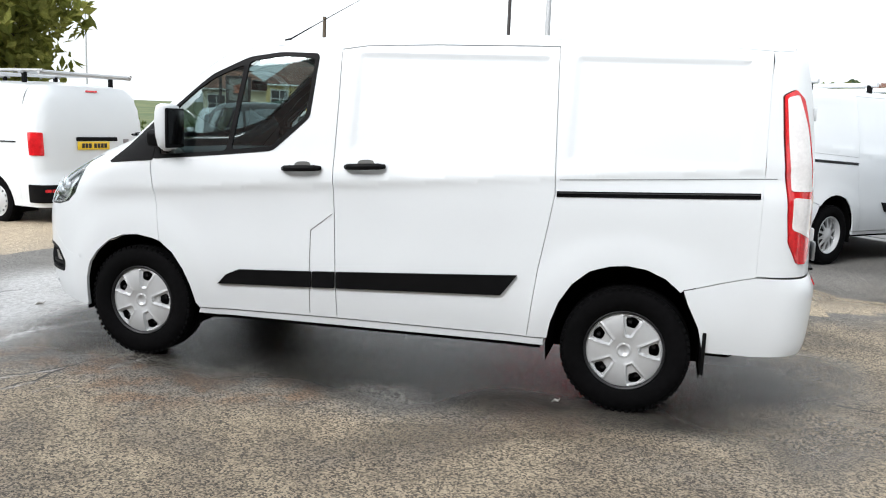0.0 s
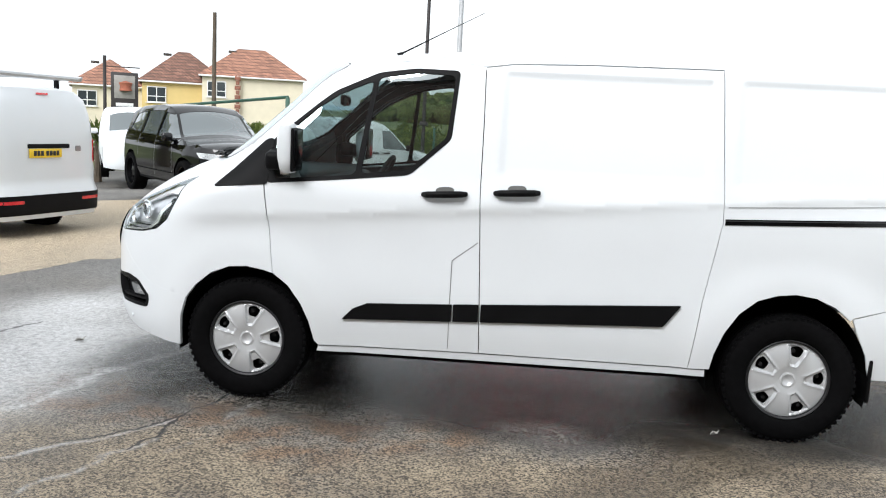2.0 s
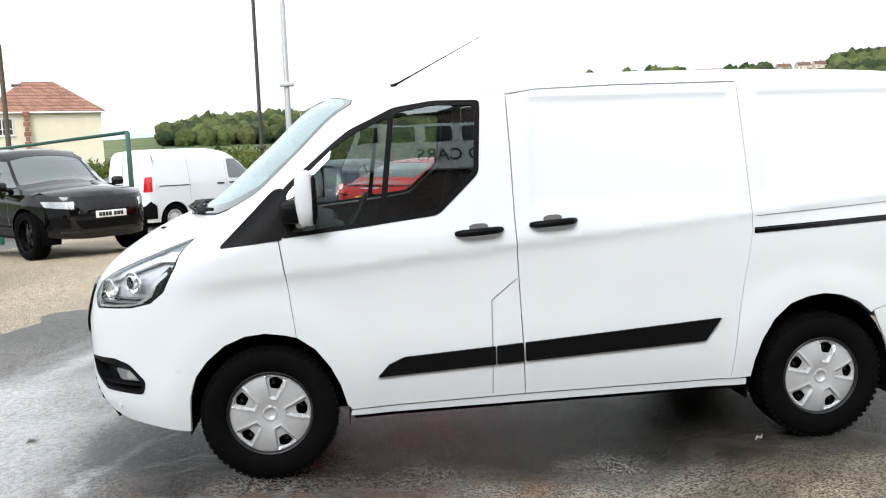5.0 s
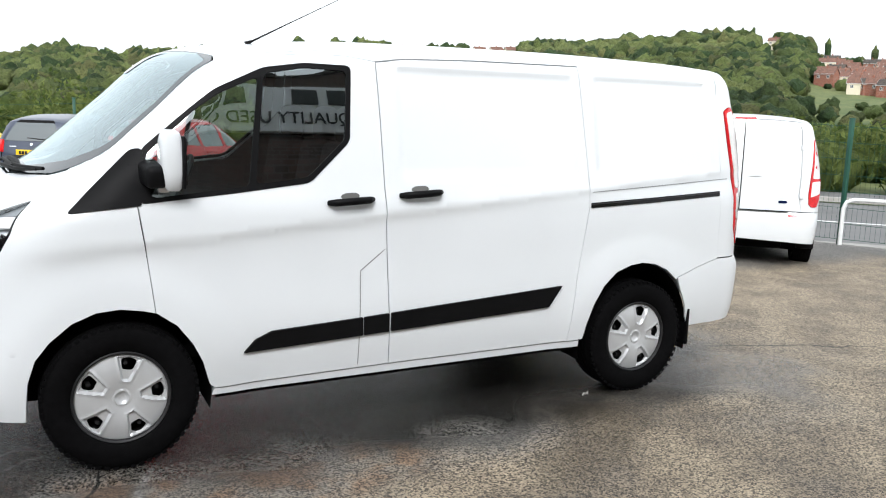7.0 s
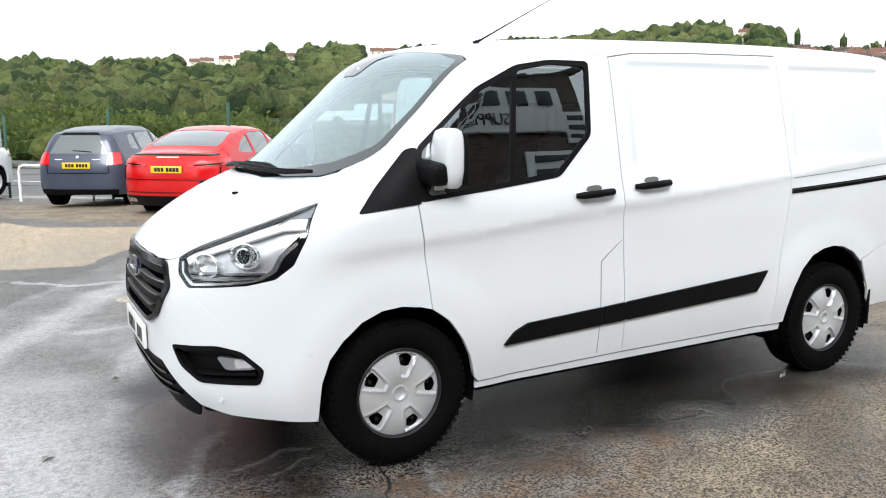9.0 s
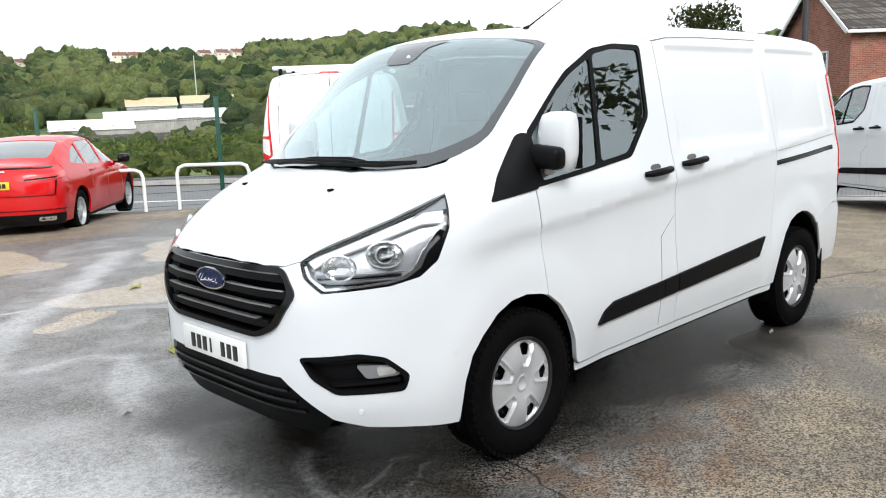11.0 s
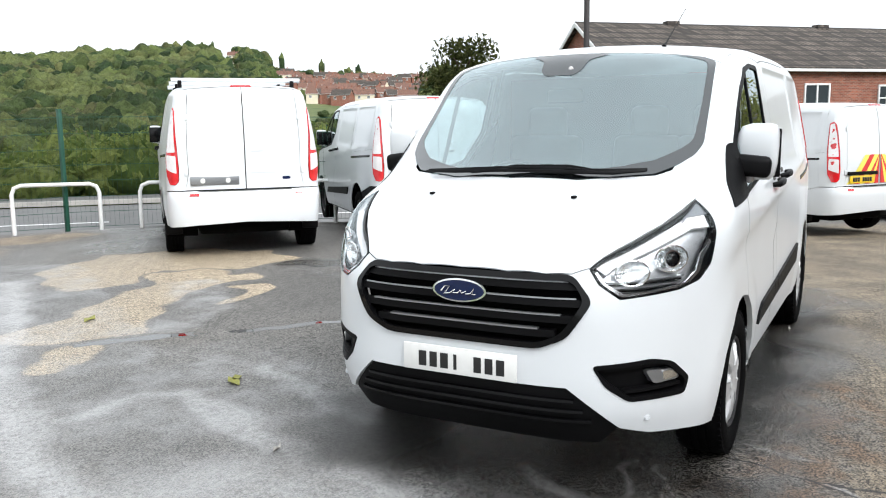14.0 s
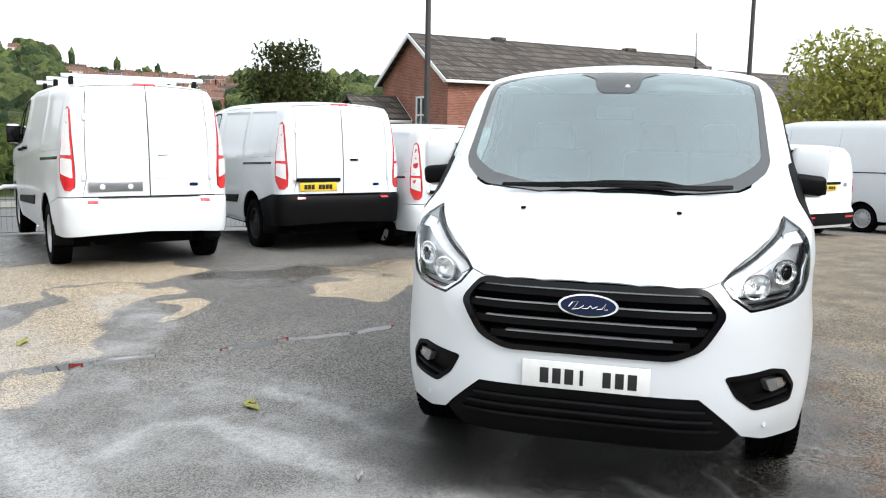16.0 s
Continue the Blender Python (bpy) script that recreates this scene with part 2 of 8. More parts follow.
def sheet(outline, holes=(), h=0.05, lines=()):
    """Points and triangles of the flat region inside outline and outside the holes, with edges along lines."""
    loops = [dense(outline, h)] + [dense(o, h) for o in holes]
    pts, edges = [], []
    for lp in loops:
        s = len(pts)
        pts += lp
        edges += [(s + i, s + (i + 1) % len(lp)) for i in range(len(lp))]
    b = np.array(pts)
    for line in lines:
        q, s = dense(line, h, False), len(pts)
        pts += q
        edges += [(s + i, s + i + 1) for i in range(len(q) - 1)]
    lo, hi = b.min(0), b.max(0)
    gx, gy = np.meshgrid(np.arange(lo[0] + h / 2, hi[0], h), np.arange(lo[1] + h / 2, hi[1], h))
    gx = gx + (np.arange(gx.shape[0]) % 2)[:, None] * h / 2
    g = np.stack([gx.ravel(), gy.ravel()], 1)
    if len(g):
        keep = within(loops[0], g)
        for lp in loops[1:]:
            keep &= ~within(lp, g)
        g = g[keep]
        if len(g):
            tree_ = kdtree.KDTree(len(pts))
            for i, p in enumerate(pts):
                tree_.insert((p[0], p[1], 0), i)
            tree_.balance()
            g = g[[tree_.find((x, y, 0))[2] > 0.45 * h for x, y in g.tolist()]]
            pts = pts + [tuple(p) for p in g]
    v, _, f, *_ = geometry.delaunay_2d_cdt([Vector(p) for p in pts], edges, [], 0, 1e-6)
    v = np.array([tuple(p) for p in v])
    f = np.array([t for t in f if len(t) == 3])
    mid = v[f].mean(1)
    keep = within(loops[0], mid)
    for lp in loops[1:]:
        keep &= ~within(lp, mid)
    return v, f[keep]


def shell(points, faces, thick=0.0, out=None):
    """A bmesh of a curved sheet, its rim turned in by thick. out: a point that lies inside the thing."""
    bm = bmesh.new()
    vs = [bm.verts.new(p) for p in points]
    for t in faces:
        if len({int(i) for i in t}) == 3:
            try:
                bm.faces.new([vs[int(i)] for i in t])
            except ValueError:
                pass
    loose = [v for v in bm.verts if not v.link_faces]
    bmesh.ops.delete(bm, geom=loose, context="VERTS")
    bm.normal_update()
    if out is not None:
        mid, c = Vector(), Vector(out)
        s = sum((f.normal.dot(f.calc_center_median() - c)) * f.calc_area() for f in bm.faces)
        if s < 0:
            bmesh.ops.reverse_faces(bm, faces=list(bm.faces))
            bm.normal_update()
    if thick:
        rim = [e for e in bm.edges if e.is_boundary]
        nor = {v: v.normal.copy() for e in rim for v in e.verts}
        made = bmesh.ops.extrude_edge_only(bm, edges=rim)
        fresh = [v for v in made["geom"] if isinstance(v, bmesh.types.BMVert)]
        near = {tuple(round(c, 5) for c in v.co): n for v, n in nor.items()}
        for v in fresh:
            n = near.get(tuple(round(c, 5) for c in v.co))
            if n:
                v.co -= n * thick
        bm.normal_update()
    return bm


def spline(xs, ys):
    """A smooth curve through points, without overshoot."""
    xs, ys = np.array(xs, float), np.array(ys, float)
    h, s = np.diff(xs), np.diff(ys) / np.diff(xs)
    m = np.zeros(len(xs))
    for i in range(1, len(xs) - 1):
        if s[i - 1] * s[i] > 0:
            w1, w2 = 2 * h[i] + h[i - 1], h[i] + 2 * h[i - 1]
            m[i] = (w1 + w2) / (w1 / s[i - 1] + w2 / s[i])
    m[0], m[-1] = s[0], s[-1]
    gx = np.linspace(xs[0], xs[-1], 600)
    k = np.clip(np.searchsorted(xs, gx) - 1, 0, len(xs) - 2)
    t = (gx - xs[k]) / h[k]
    gy = (2 * t**3 - 3 * t**2 + 1) * ys[k] + (t**3 - 2 * t**2 + t) * h[k] * m[k] + (-2 * t**3 + 3 * t**2) * ys[k + 1] + (t**3 - t**2) * h[k] * m[k + 1]
    return lambda x: np.interp(x, gx, gy)


def smax(a, b, k):
    e = np.maximum(k - np.abs(a - b), 0)
    return np.maximum(a, b) + e * e / (4 * k)


class Body:
    """A vehicle's skin, symmetrical about y = 0, nose towards -x: bounded by its sides, its top line, its nose and its tail.
    Each view (side, top, nose, tail) gives the point of the skin for two coordinates."""
    folds = ()

    def __init__(self, top, side, front, rear, taper, shift=0.3, crown=0.09, nose=(0.155, 0.63, 4.3), tail=(0.1, 0.85, 5.0), k=(0.1, 0.06, 0.1), axis=(0.2, 3.0)):
        self.P, self.W, self.F, self.R, self.taper = spline(*zip(*top)), spline(*zip(*side)), spline(*zip(*front)), spline(*zip(*rear)), spline(*zip(*taper))
        self.shift, self.crown, self.nose_c, self.tail_c, self.k, self.axis = shift, crown, nose, tail, k, axis
        self.x0, self.x1 = top[0][0], top[-1][0]

    def d(self, x, y, z):
        ay = np.abs(y)
        a = ay - (self.W(z) - self.taper(x))
        xs = x - self.shift * ay * ay * np.clip((2.4 - x) / 1.4, 0, 1)
        slope = (self.P(xs + 0.01) - self.P(xs - 0.01)) / 0.02
        t = (z - (self.P(xs) - self.crown * ay * ay)) / np.sqrt(1 + slope * slope)
        c, w, n = self.nose_c
        g = c * n / w * (ay / w) ** (n - 1)
        f = (self.F(z) + c * (ay / w) ** n - x) / np.sqrt(1 + g * g)
        c, w, n = self.tail_c
        r = x - (self.R(z) - c * (ay / w) ** n)
        return smax(smax(smax(a, t, self.k[0]), f, self.k[1]), r, self.k[2])

    def solve(self, point, lo, hi):
        """The least step in [lo, hi] at which point(step) leaves the body."""
        for _ in range(40):
            mid = (lo + hi) / 2
            ins = self.d(*point(mid)) < 0
            lo, hi = np.where(ins, mid, lo), np.where(ins, hi, mid)
        return point((lo + hi) / 2)

    def side(self, q, sign=-1, off=0.0):
        x, z = np.array(q, float).T
        p = self.solve(lambda s: (x, s, z), np.zeros(len(x)), np.full(len(x), 1.4))
        return np.stack([p[0], sign * (p[1] + off), p[2]], 1)

    def top(self, q, off=0.0):
        x, y = np.array(q, float).T
        p = self.solve(lambda s: (x, y, s), np.full(len(x), 0.3), np.full(len(x), 3.2))
        return np.stack([p[0], p[1], p[2] + off], 1)

    def nose(self, q, off=0.0):
        """q: the angle from straight ahead (positive to the left side, -y) times 0.9, and the height."""
        a, z = np.array(q, float).T
        a = a / 0.9
        p = self.solve(lambda s: (self.axis[0] - s * np.cos(a), -s * np.sin(a), z), np.zeros(len(a)), np.full(len(a), 3.0))
        return np.stack([p[0] - off * np.cos(a), p[1] - off * np.sin(a), p[2]], 1)

    def tail(self, q, off=0.0):
        a, z = np.array(q, float).T
        a = a / 0.9
        p = self.solve(lambda s: (self.axis[1] + s * np.cos(a), -s * np.sin(a), z), np.zeros(len(a)), np.full(len(a), 3.0))
        return np.stack([p[0] + off * np.cos(a), p[1] - off * np.sin(a), p[2]], 1)

    # coordinates of the nose and tail views from those of the side (x, z) and of the front (y, z)
    def n_side(self, pts):
        p = self.side([q[:2] for q in pts], 1)
        return [(0.9 * math.atan2(y, self.axis[0] - x), z, *q[2:]) for (x, y, z), q in zip(p, pts)]

    def n_front(self, pts):
        """(y, z) with y positive to the left side."""
        out = []
        for q in pts:
            y, z = np.array([abs(q[0])]), np.array([q[1]])
            p = self.solve(lambda s: (self.axis[0] - s, y, z), np.zeros(1), np.full(1, 3.0))
            out.append((math.copysign(0.9 * math.atan2(abs(q[0]), self.axis[0] - float(p[0][0])), q[0]), *q[1:]))
        return out

    def t_rear(self, pts):
        out = []
        for q in pts:
            y, z = np.array([abs(q[0])]), np.array([q[1]])
            p = self.solve(lambda s: (self.axis[1] + s, y, z), np.zeros(1), np.full(1, 3.0))
            out.append((math.copysign(0.9 * math.atan2(abs(q[0]), float(p[0][0]) - self.axis[1]), q[0]), *q[1:]))
        return out

    def t_side(self, pts):
        p = self.side([q[:2] for q in pts], 1)
        return [(0.9 * math.atan2(y, x - self.axis[1]), z, *q[2:]) for (x, y, z), q in zip(p, pts)]

    def panel(self, view, outline, holes=(), h=0.05, thick=0.012, off=0.0, gap=0.0, sign=-1, inside=(1.5, 0, 0.9)):
        if gap:
            outline = inset(dense(outline, h), gap)
        v, f = sheet(outline, holes, h, self.folds if view == "side" else ())
        if view == "side":
            p = self.side(v, sign, off)
        else:
            p = {"top": self.top, "nose": self.nose, "tail": self.tail}[view](v, off)
        return shell(p, f, thick, inside)

    def ring(self, view, outer, inner, h=0.05, thick=0.0, off=0.004, sign=-1):
        return self.panel(view, outer, [inner], h, thick, off, 0, sign)


def arc(cx, cz, r, a0, a1, n=14, rz=None):
    return [(cx + r * math.cos(radians(a0 + (a1 - a0) * i / n)), cz + (rz or r) * math.sin(radians(a0 + (a1 - a0) * i / n))) for i in range(n + 1)]


def mirror_y(pts):
    return [(-p[0], *p[1:]) for p in pts]

# ---------------------------------------------------------------- wheels
def tyre_bm(r, w, rim):
    prof = [(rim, -w * 0.42), (rim + 0.012, -w * 0.47), (rim + (r - rim) * 0.45, -w * 0.52), (r - 0.03, -w * 0.49), (r - 0.01, -w * 0.43), (r, -w * 0.34),
            (r, -w * 0.2), (r - 0.008, -w * 0.19), (r - 0.008, -w * 0.15), (r, -w * 0.14), (r, -w * 0.03), (r - 0.008, -w * 0.02), (r - 0.008, w * 0.02), (r, w * 0.03), (r, w * 0.14),
            (r - 0.008, w * 0.15), (r - 0.008, w * 0.19), (r, w * 0.2), (r, w * 0.34), (r - 0.01, w * 0.43), (r - 0.03, w * 0.49), (rim + (r - rim) * 0.45, w * 0.52), (rim, w * 0.42)]
    bm = lathe(prof, 64)
    # tread blocks round the shoulder
    n = 56
    for k in range(n):
        a = 360 * k / n
        for s in (-1, 1):
            bm = box(0.022, w * 0.13, 0.014, (0, 0, 0), 0, pose(0, 0, 0, 0, -a, 0) @ Matrix.Translation((r - 0.0105, s * w * 0.405, 0)) @ pose(0, 0, 0, 0, 90, 0), bm=bm)
    return bm


def disc_bm(outer, holes, depth, h=0.02, thick=0.006):
    """A dished disc with holes; depth(x, z) is how far it stands out towards -y."""
    v, f = sheet(outer, holes, h)
    p = np.stack([v[:, 0], -np.array([depth(x, z) for x, z in v]), v[:, 1]], 1)
    return shell(p, f, thick, (0, 0.5, 0))


def spoke_slots(n, r0, r1, half0, half1, turn=0.0, rnd=0.012):
    out = []
    for k in range(n):
        a = radians(turn + 360 * k / n)
        c, s = math.cos(a), math.sin(a)
        q = [(r0, -half0), (r1 - 0.012, -half1), (r1, 0), (r1 - 0.012, half1), (r0, half0)]
        out.append(rounded([(x * c - y * s, x * s + y * c) for x, y in q], rnd, 3))
    return out


def nut_bm(rim, k):
    """A nut that shows through a pocket of the cover."""
    a = radians(82 + 72 * k)
    return lathe([(0.0, -0.066), (0.009, -0.066), (0.011, -0.05), (0.011, -0.03)], 8, at=(rim * 0.72 * math.cos(a), 0, rim * 0.72 * math.sin(a)))


def wheel(parent, at, r=0.343, w=0.215, rim=0.215, style="cover", side=-1, rim_mat="cover", back="wheel"):
    """A wheel at its hub, with its face towards -y (side -1) or +y."""
    hub = new("wheel")
    hub.parent = parent
    hub.matrix_basis = Matrix.Translation(at) @ (pose(0, 0, 0, 0, 0, 180) if side > 0 else Matrix())
    key = (r, w, rim, style, rim_mat)
    if key not in WHEELS:
        made = [("tyre", tyre_bm(r, w, rim), M["tyre"], "")]
        lip = [(rim + 0.002, -w * 0.42), (rim - 0.004, -w * 0.45), (rim - 0.012, -w * 0.43), (rim - 0.02, -w * 0.2), (rim - 0.03, w * 0.1), (0.05, w * 0.12), (0, w * 0.12)]
        circle = arc(0, 0, rim - 0.006, 0, 354, 59)
        if style == "cover":
            def depth(x, z):
                q, a = math.hypot(x, z), math.degrees(math.atan2(z, x))
                off = abs(((a - 78 + 36) % 72) - 36) * math.pi / 180 * q      # arc from the middle of the nearest pocket
                rise = lambda t: (lambda u: u * u * (3 - 2 * u))(min(1, max(0, t)))
                dish = 0.076 + 0.022 * math.sin(min(1, q / rim) * math.pi)
                wide = 0.016 + 0.34 * max(0.0, q - rim * 0.36)
                pocket = rise((wide - off) / 0.006) * rise((q - rim * 0.36) / 0.01) * rise((rim * 0.9 - q) / 0.008)
                ridge = rise((wide + 0.011 - off) / 0.005) * rise((q - rim * 0.32) / 0.01) * rise((rim * 0.93 - q) / 0.008) * (1 - pocket)
                hub = rise((0.04 - q) / 0.005) - 0.8 * rise((0.027 - q) / 0.004)
                return dish + 0.0035 * ridge - 0.012 * pocket + 0.006 * hub - 0.006 * rise((q - rim * 0.94) / 0.006)
            holes = spoke_slots(5, rim * 0.6, rim * 0.87, 0.022, 0.037, 78, 0.012)
            made += [("rim", lathe(lip, 48), M["steel"], "dark steel rim"), ("wheel_cover", disc_bm(circle, holes, depth, 0.0065), M["cover"], "silver plastic wheel cover with five broad spokes"),
                     *[("wheel_nut", nut_bm(rim, k), M["steel"], "") for k in range(5)]]
        else:
            n, slot = (10, (rim * 0.36, rim * 0.86, 0.012, 0.045)) if style == "alloy" else (5, (rim * 0.34, rim * 0.86, 0.03, 0.085)) if style == "sport" else (12, (rim * 0.62, rim * 0.78, 0.016, 0.02))
            mat = M[rim_mat]

            def depth(x, z):
                q = math.hypot(x, z)
                return 0.06 + 0.02 * math.cos(q / rim * 2.6) + (0.01 if q < 0.035 else 0)
            made += [("rim", lathe(lip, 48), mat, ""), ("spokes", disc_bm(circle, spoke_slots(n, *slot), depth, 0.02, 0.02), mat, ""),
                     ("brake_disc", lathe([(0.0, 0.01), (rim * 0.72, 0.01), (rim * 0.72, 0.025), (0, 0.025)], 32), M["steel"], "")]
        WHEELS[key] = []
        for name, bm, mat, label in made:
            ob = part(name, bm, mat, hub, label)
            WHEELS[key].append(ob)
    else:
        for o in WHEELS[key]:
            c = o.copy()
            scene.collection.objects.link(c)
            c.parent = hub
    return hub


WHEELS = {}

# ---------------------------------------------------------------- the panel van
def ramp01(t):
    t = np.clip(t, 0, 1)
    return t * t * (3 - 2 * t)


class VanBody(Body):
    """A body with a waist crease, flared arches and pressed side panels."""
    extra = 0.0

    def d(self, x, y, z):
        xr = np.where(x > 2.0, np.maximum(2.0, x - self.extra), x)
        base = super().d(xr, y, z)
        crease = 1.045 + 0.083 * (x - 0.13)
        w = -0.019 * (1 - np.exp(-np.maximum(0, crease - z) / 0.035)) * ramp01((z - 0.55) / 0.4) * ramp01((x + 0.5) / 0.4) * ramp01((3.9 - xr) / 0.5)
        for cx, top in ((0.0, 0.36), (2.92, 0.40)):
            r = np.hypot(xr - cx, (z - 0.335) * 0.92)
            w = w + 0.013 * ramp01((0.62 - r) / 0.16)
        for x0, x1, z0, z1 in ((1.36, 2.44, 1.30, 1.87), (2.58, 3.46, 1.30, 1.87)):
            e = 0.014
            w = w - 0.008 * ramp01((xr - x0) / e) * ramp01((x1 - xr) / e) * ramp01((z - z0) / 0.05) * ramp01((z1 - z) / e)
        return base - w * (np.abs(y) > 0.5)


def van_body(extra=0.0):
    b = VanBody(
        top=[(-1.25, 0.62), (-1.05, 0.88), (-0.985, 0.975), (-0.93, 1.035), (-0.8, 1.135), (-0.6, 1.25), (-0.45, 1.315), (-0.36, 1.355), (-0.28, 1.415), (0.0, 1.66), (0.28, 1.895), (0.42, 1.944), (0.7, 1.985),
             (1.3, 2.024), (2.4, 2.034), (3.2, 2.02), (3.7, 1.99), (4.1, 1.955)],
        side=[(0.2, 0.91), (0.34, 0.935), (0.5, 0.957), (0.75, 0.969), (1.0, 0.973), (1.15, 0.968), (1.3, 0.935), (1.5, 0.895), (1.85, 0.822), (1.98, 0.79), (2.1, 0.76)],
        front=[(0.2, -0.86), (0.3, -0.925), (0.42, -0.975), (0.55, -0.99), (0.75, -0.99), (0.9, -0.98), (1.0, -0.965), (1.3, -0.9)],
        rear=[(0.3, 3.83), (0.45, 3.88), (0.72, 3.895), (0.8, 3.86), (1.2, 3.85), (1.6, 3.81), (2.0, 3.74)],
        taper=[(-1.0, 0.0), (2.3, 0.0), (2.9, 0.008), (3.5, 0.045), (4.0, 0.085)],
        nose=(0.58, 0.95, 4.3), tail=(0.06, 0.8, 6.0))
    b.extra = extra
    b.folds = [[(-0.3, 1.0093), (3.9 + extra, 1.3579 + 0.083 * extra)]]
    if not extra:
        for x0, x1, z1 in ((1.36, 2.44, 1.87), (2.58, 3.46, 1.87)):
            for o in (0.0, 0.014):
                b.folds.append([(x0 + o, 1.36), (x0 + o, z1 - o), (x1 - o, z1 - o), (x1 - o, 1.36)])
    return b


def van(name, label, m, hero=False, extra=0.0, paint="white", bumper=None, plate="none", style="cover", rails=(), mirrors=True, chevrons=False, h=0.075, group="parked vans", covers="cover"):
    """A medium panel van, front axle at the origin of its own axes, nose towards -x."""
    B = van_body(extra)
    e = extra
    lower = M[bumper] if bumper else M[paint]
    white, black = M[paint], M["black"]
    van_ = empty(name, label, "van", group)
    top_y = lambda x: float(np.interp(x, [-0.1, 0.2, 0.47, 0.9, 2.5 + e, 3.5 + e, 3.75 + e], [0.785, 0.765, 0.748, 0.757, 0.757, 0.738, 0.71]))

    def rim_line(x0, x1, n=14):
        """The line along the top of the side, in the side view."""
        xs = np.linspace(x0, x1, n)
        return [(float(p[0]), float(p[2])) for p in B.top([(x, -top_y(x)) for x in xs])]

    def to_nose(plan):
        return [(0.9 * math.atan2(-p[1], B.axis[0] - p[0]), float(p[2])) for p in B.top([(x, -y) for x, y in plan])]

    # ---- nose
    lamp = [(0.405, 0.985), (0.45, 1.022), (0.68, 1.13), (0.80, 1.183), (0.898, 1.226), (0.886, 1.10), (0.84, 0.975), (0.78, 0.915), (0.69, 0.888), (0.49, 0.868), (0.43, 0.925)]
    fog = [(0.41, 0.605), (0.59, 0.622), (0.665, 0.60), (0.735, 0.52), (0.72, 0.455), (0.52, 0.455), (0.45, 0.52)]
    grille = B.n_front([(-0.545, 0.865), (-0.465, 0.963), (0.465, 0.963), (0.545, 0.865), (0.455, 0.72), (0.345, 0.672), (-0.345, 0.672), (-0.455, 0.72)])
    bonnet_front = [(-0.962, 0.0), (-0.957, 0.2), (-0.938, 0.36), (-0.91, 0.46)]
    bonnet_side = [(-0.81, 0.565), (-0.70, 0.645), (-0.56, 0.728), (-0.44, 0.775), (-0.318, 0.81), (-0.2, 0.812), (-0.09, 0.80)]
    bonnet_rear = [(-0.07, 0.752), (-0.16, 0.692), (-0.25, 0.612), (-0.34, 0.47), (-0.425, 0.31), (-0.46, 0.0)]
    half = bonnet_front + [(-0.872, 0.522)] + bonnet_side + bonnet_rear
    bonnet = half[::1] + [(x, -y) for x, y in half[-2:0:-1]]
    part("bonnet", B.panel("top", bonnet, h=h, gap=0.002), white, van_, "white bonnet")
    front_edge = to_nose(bonnet_front[1:])
    arch_f = [(-0.345, 0.56), (-0.38, 0.45), (-0.392, 0.27)]
    lower_in, corner = B.n_front([(0.46, 0.512)])[0], (0.5, 0.335)
    halfb = front_edge[::1] + [lamp[0], lamp[10], lamp[9]] + B.n_side([(-0.76, 0.72), (-0.6, 0.605)] + arch_f) + [(0.72, 0.285), (0.6, 0.30), corner, lower_in]
    bump = halfb + mirror_y(halfb)[::-1]
    part("front_bumper", B.panel("nose", bump, [rounded(grille, 0.03), rounded(fog, 0.02), rounded(mirror_y(fog), 0.02)], h * 0.8, 0.02, gap=0.0004), lower if not hero else white, van_)
    low = [corner, lower_in, (-lower_in[0], lower_in[1]), (-corner[0], corner[1]), (-0.45, 0.255), (0.45, 0.255)]
    valance = part("lower_grille", B.panel("nose", low, h=h, gap=0.003, off=-0.012), black, van_, "black plastic lower grille")
    if hero:
        for z in (0.45, 0.405, 0.36):
            s = 0.33 + (0.5 - z) * 0.6
            part("grille_bar", B.panel("nose", [(-s, z), (s, z), (s, z + 0.012), (-s, z + 0.012)], h=0.05, thick=0.03, off=0.004), M["gloss_black"], valance)
    g = part("grille", B.panel("nose", inset(grille, -0.02), h=h, thick=0, off=-0.06), M["dark"], van_, "black slatted radiator grille")
    surround = B.ring("nose", rounded(inset(grille, -0.004), 0.03, 6), rounded(inset(grille, 0.02), 0.03, 6), h * 0.5, 0.03, 0.013)
    part("grille_surround", surround, M["gloss_black"], g)
    for z, s in ((0.905, 0.40), (0.84, 0.415), (0.775, 0.37), (0.715, 0.305)):
        part("grille_bar", B.panel("nose", [(-s, z), (s, z), (s, z + 0.03), (-s, z + 0.03)], h=0.05, thick=0.04, off=-0.002), black, g)
        part("grille_trim", B.panel("nose", [(-s + 0.05, z + 0.03), (s - 0.05, z + 0.03), (s - 0.05, z + 0.036), (-s + 0.05, z + 0.036)], h=0.05, thick=0.03, off=0.002), M["lamp_grey"], g)
    oval = [(0.085 * math.cos(a), 0.878 + 0.042 * math.sin(a)) for a in np.linspace(0, 2 * math.pi, 33)[:-1]]
    badge = part("badge", B.panel("nose", [(x * 1.1, (z - 0.878) * 1.15 + 0.878) for x, z in oval], h=0.05, thick=0.03, off=0.012), M["chrome"], g, "chrome-rimmed blue oval badge")
    part("badge_face", B.panel("nose", oval, h=0.05, thick=0.004, off=0.016), M["blue"], badge)
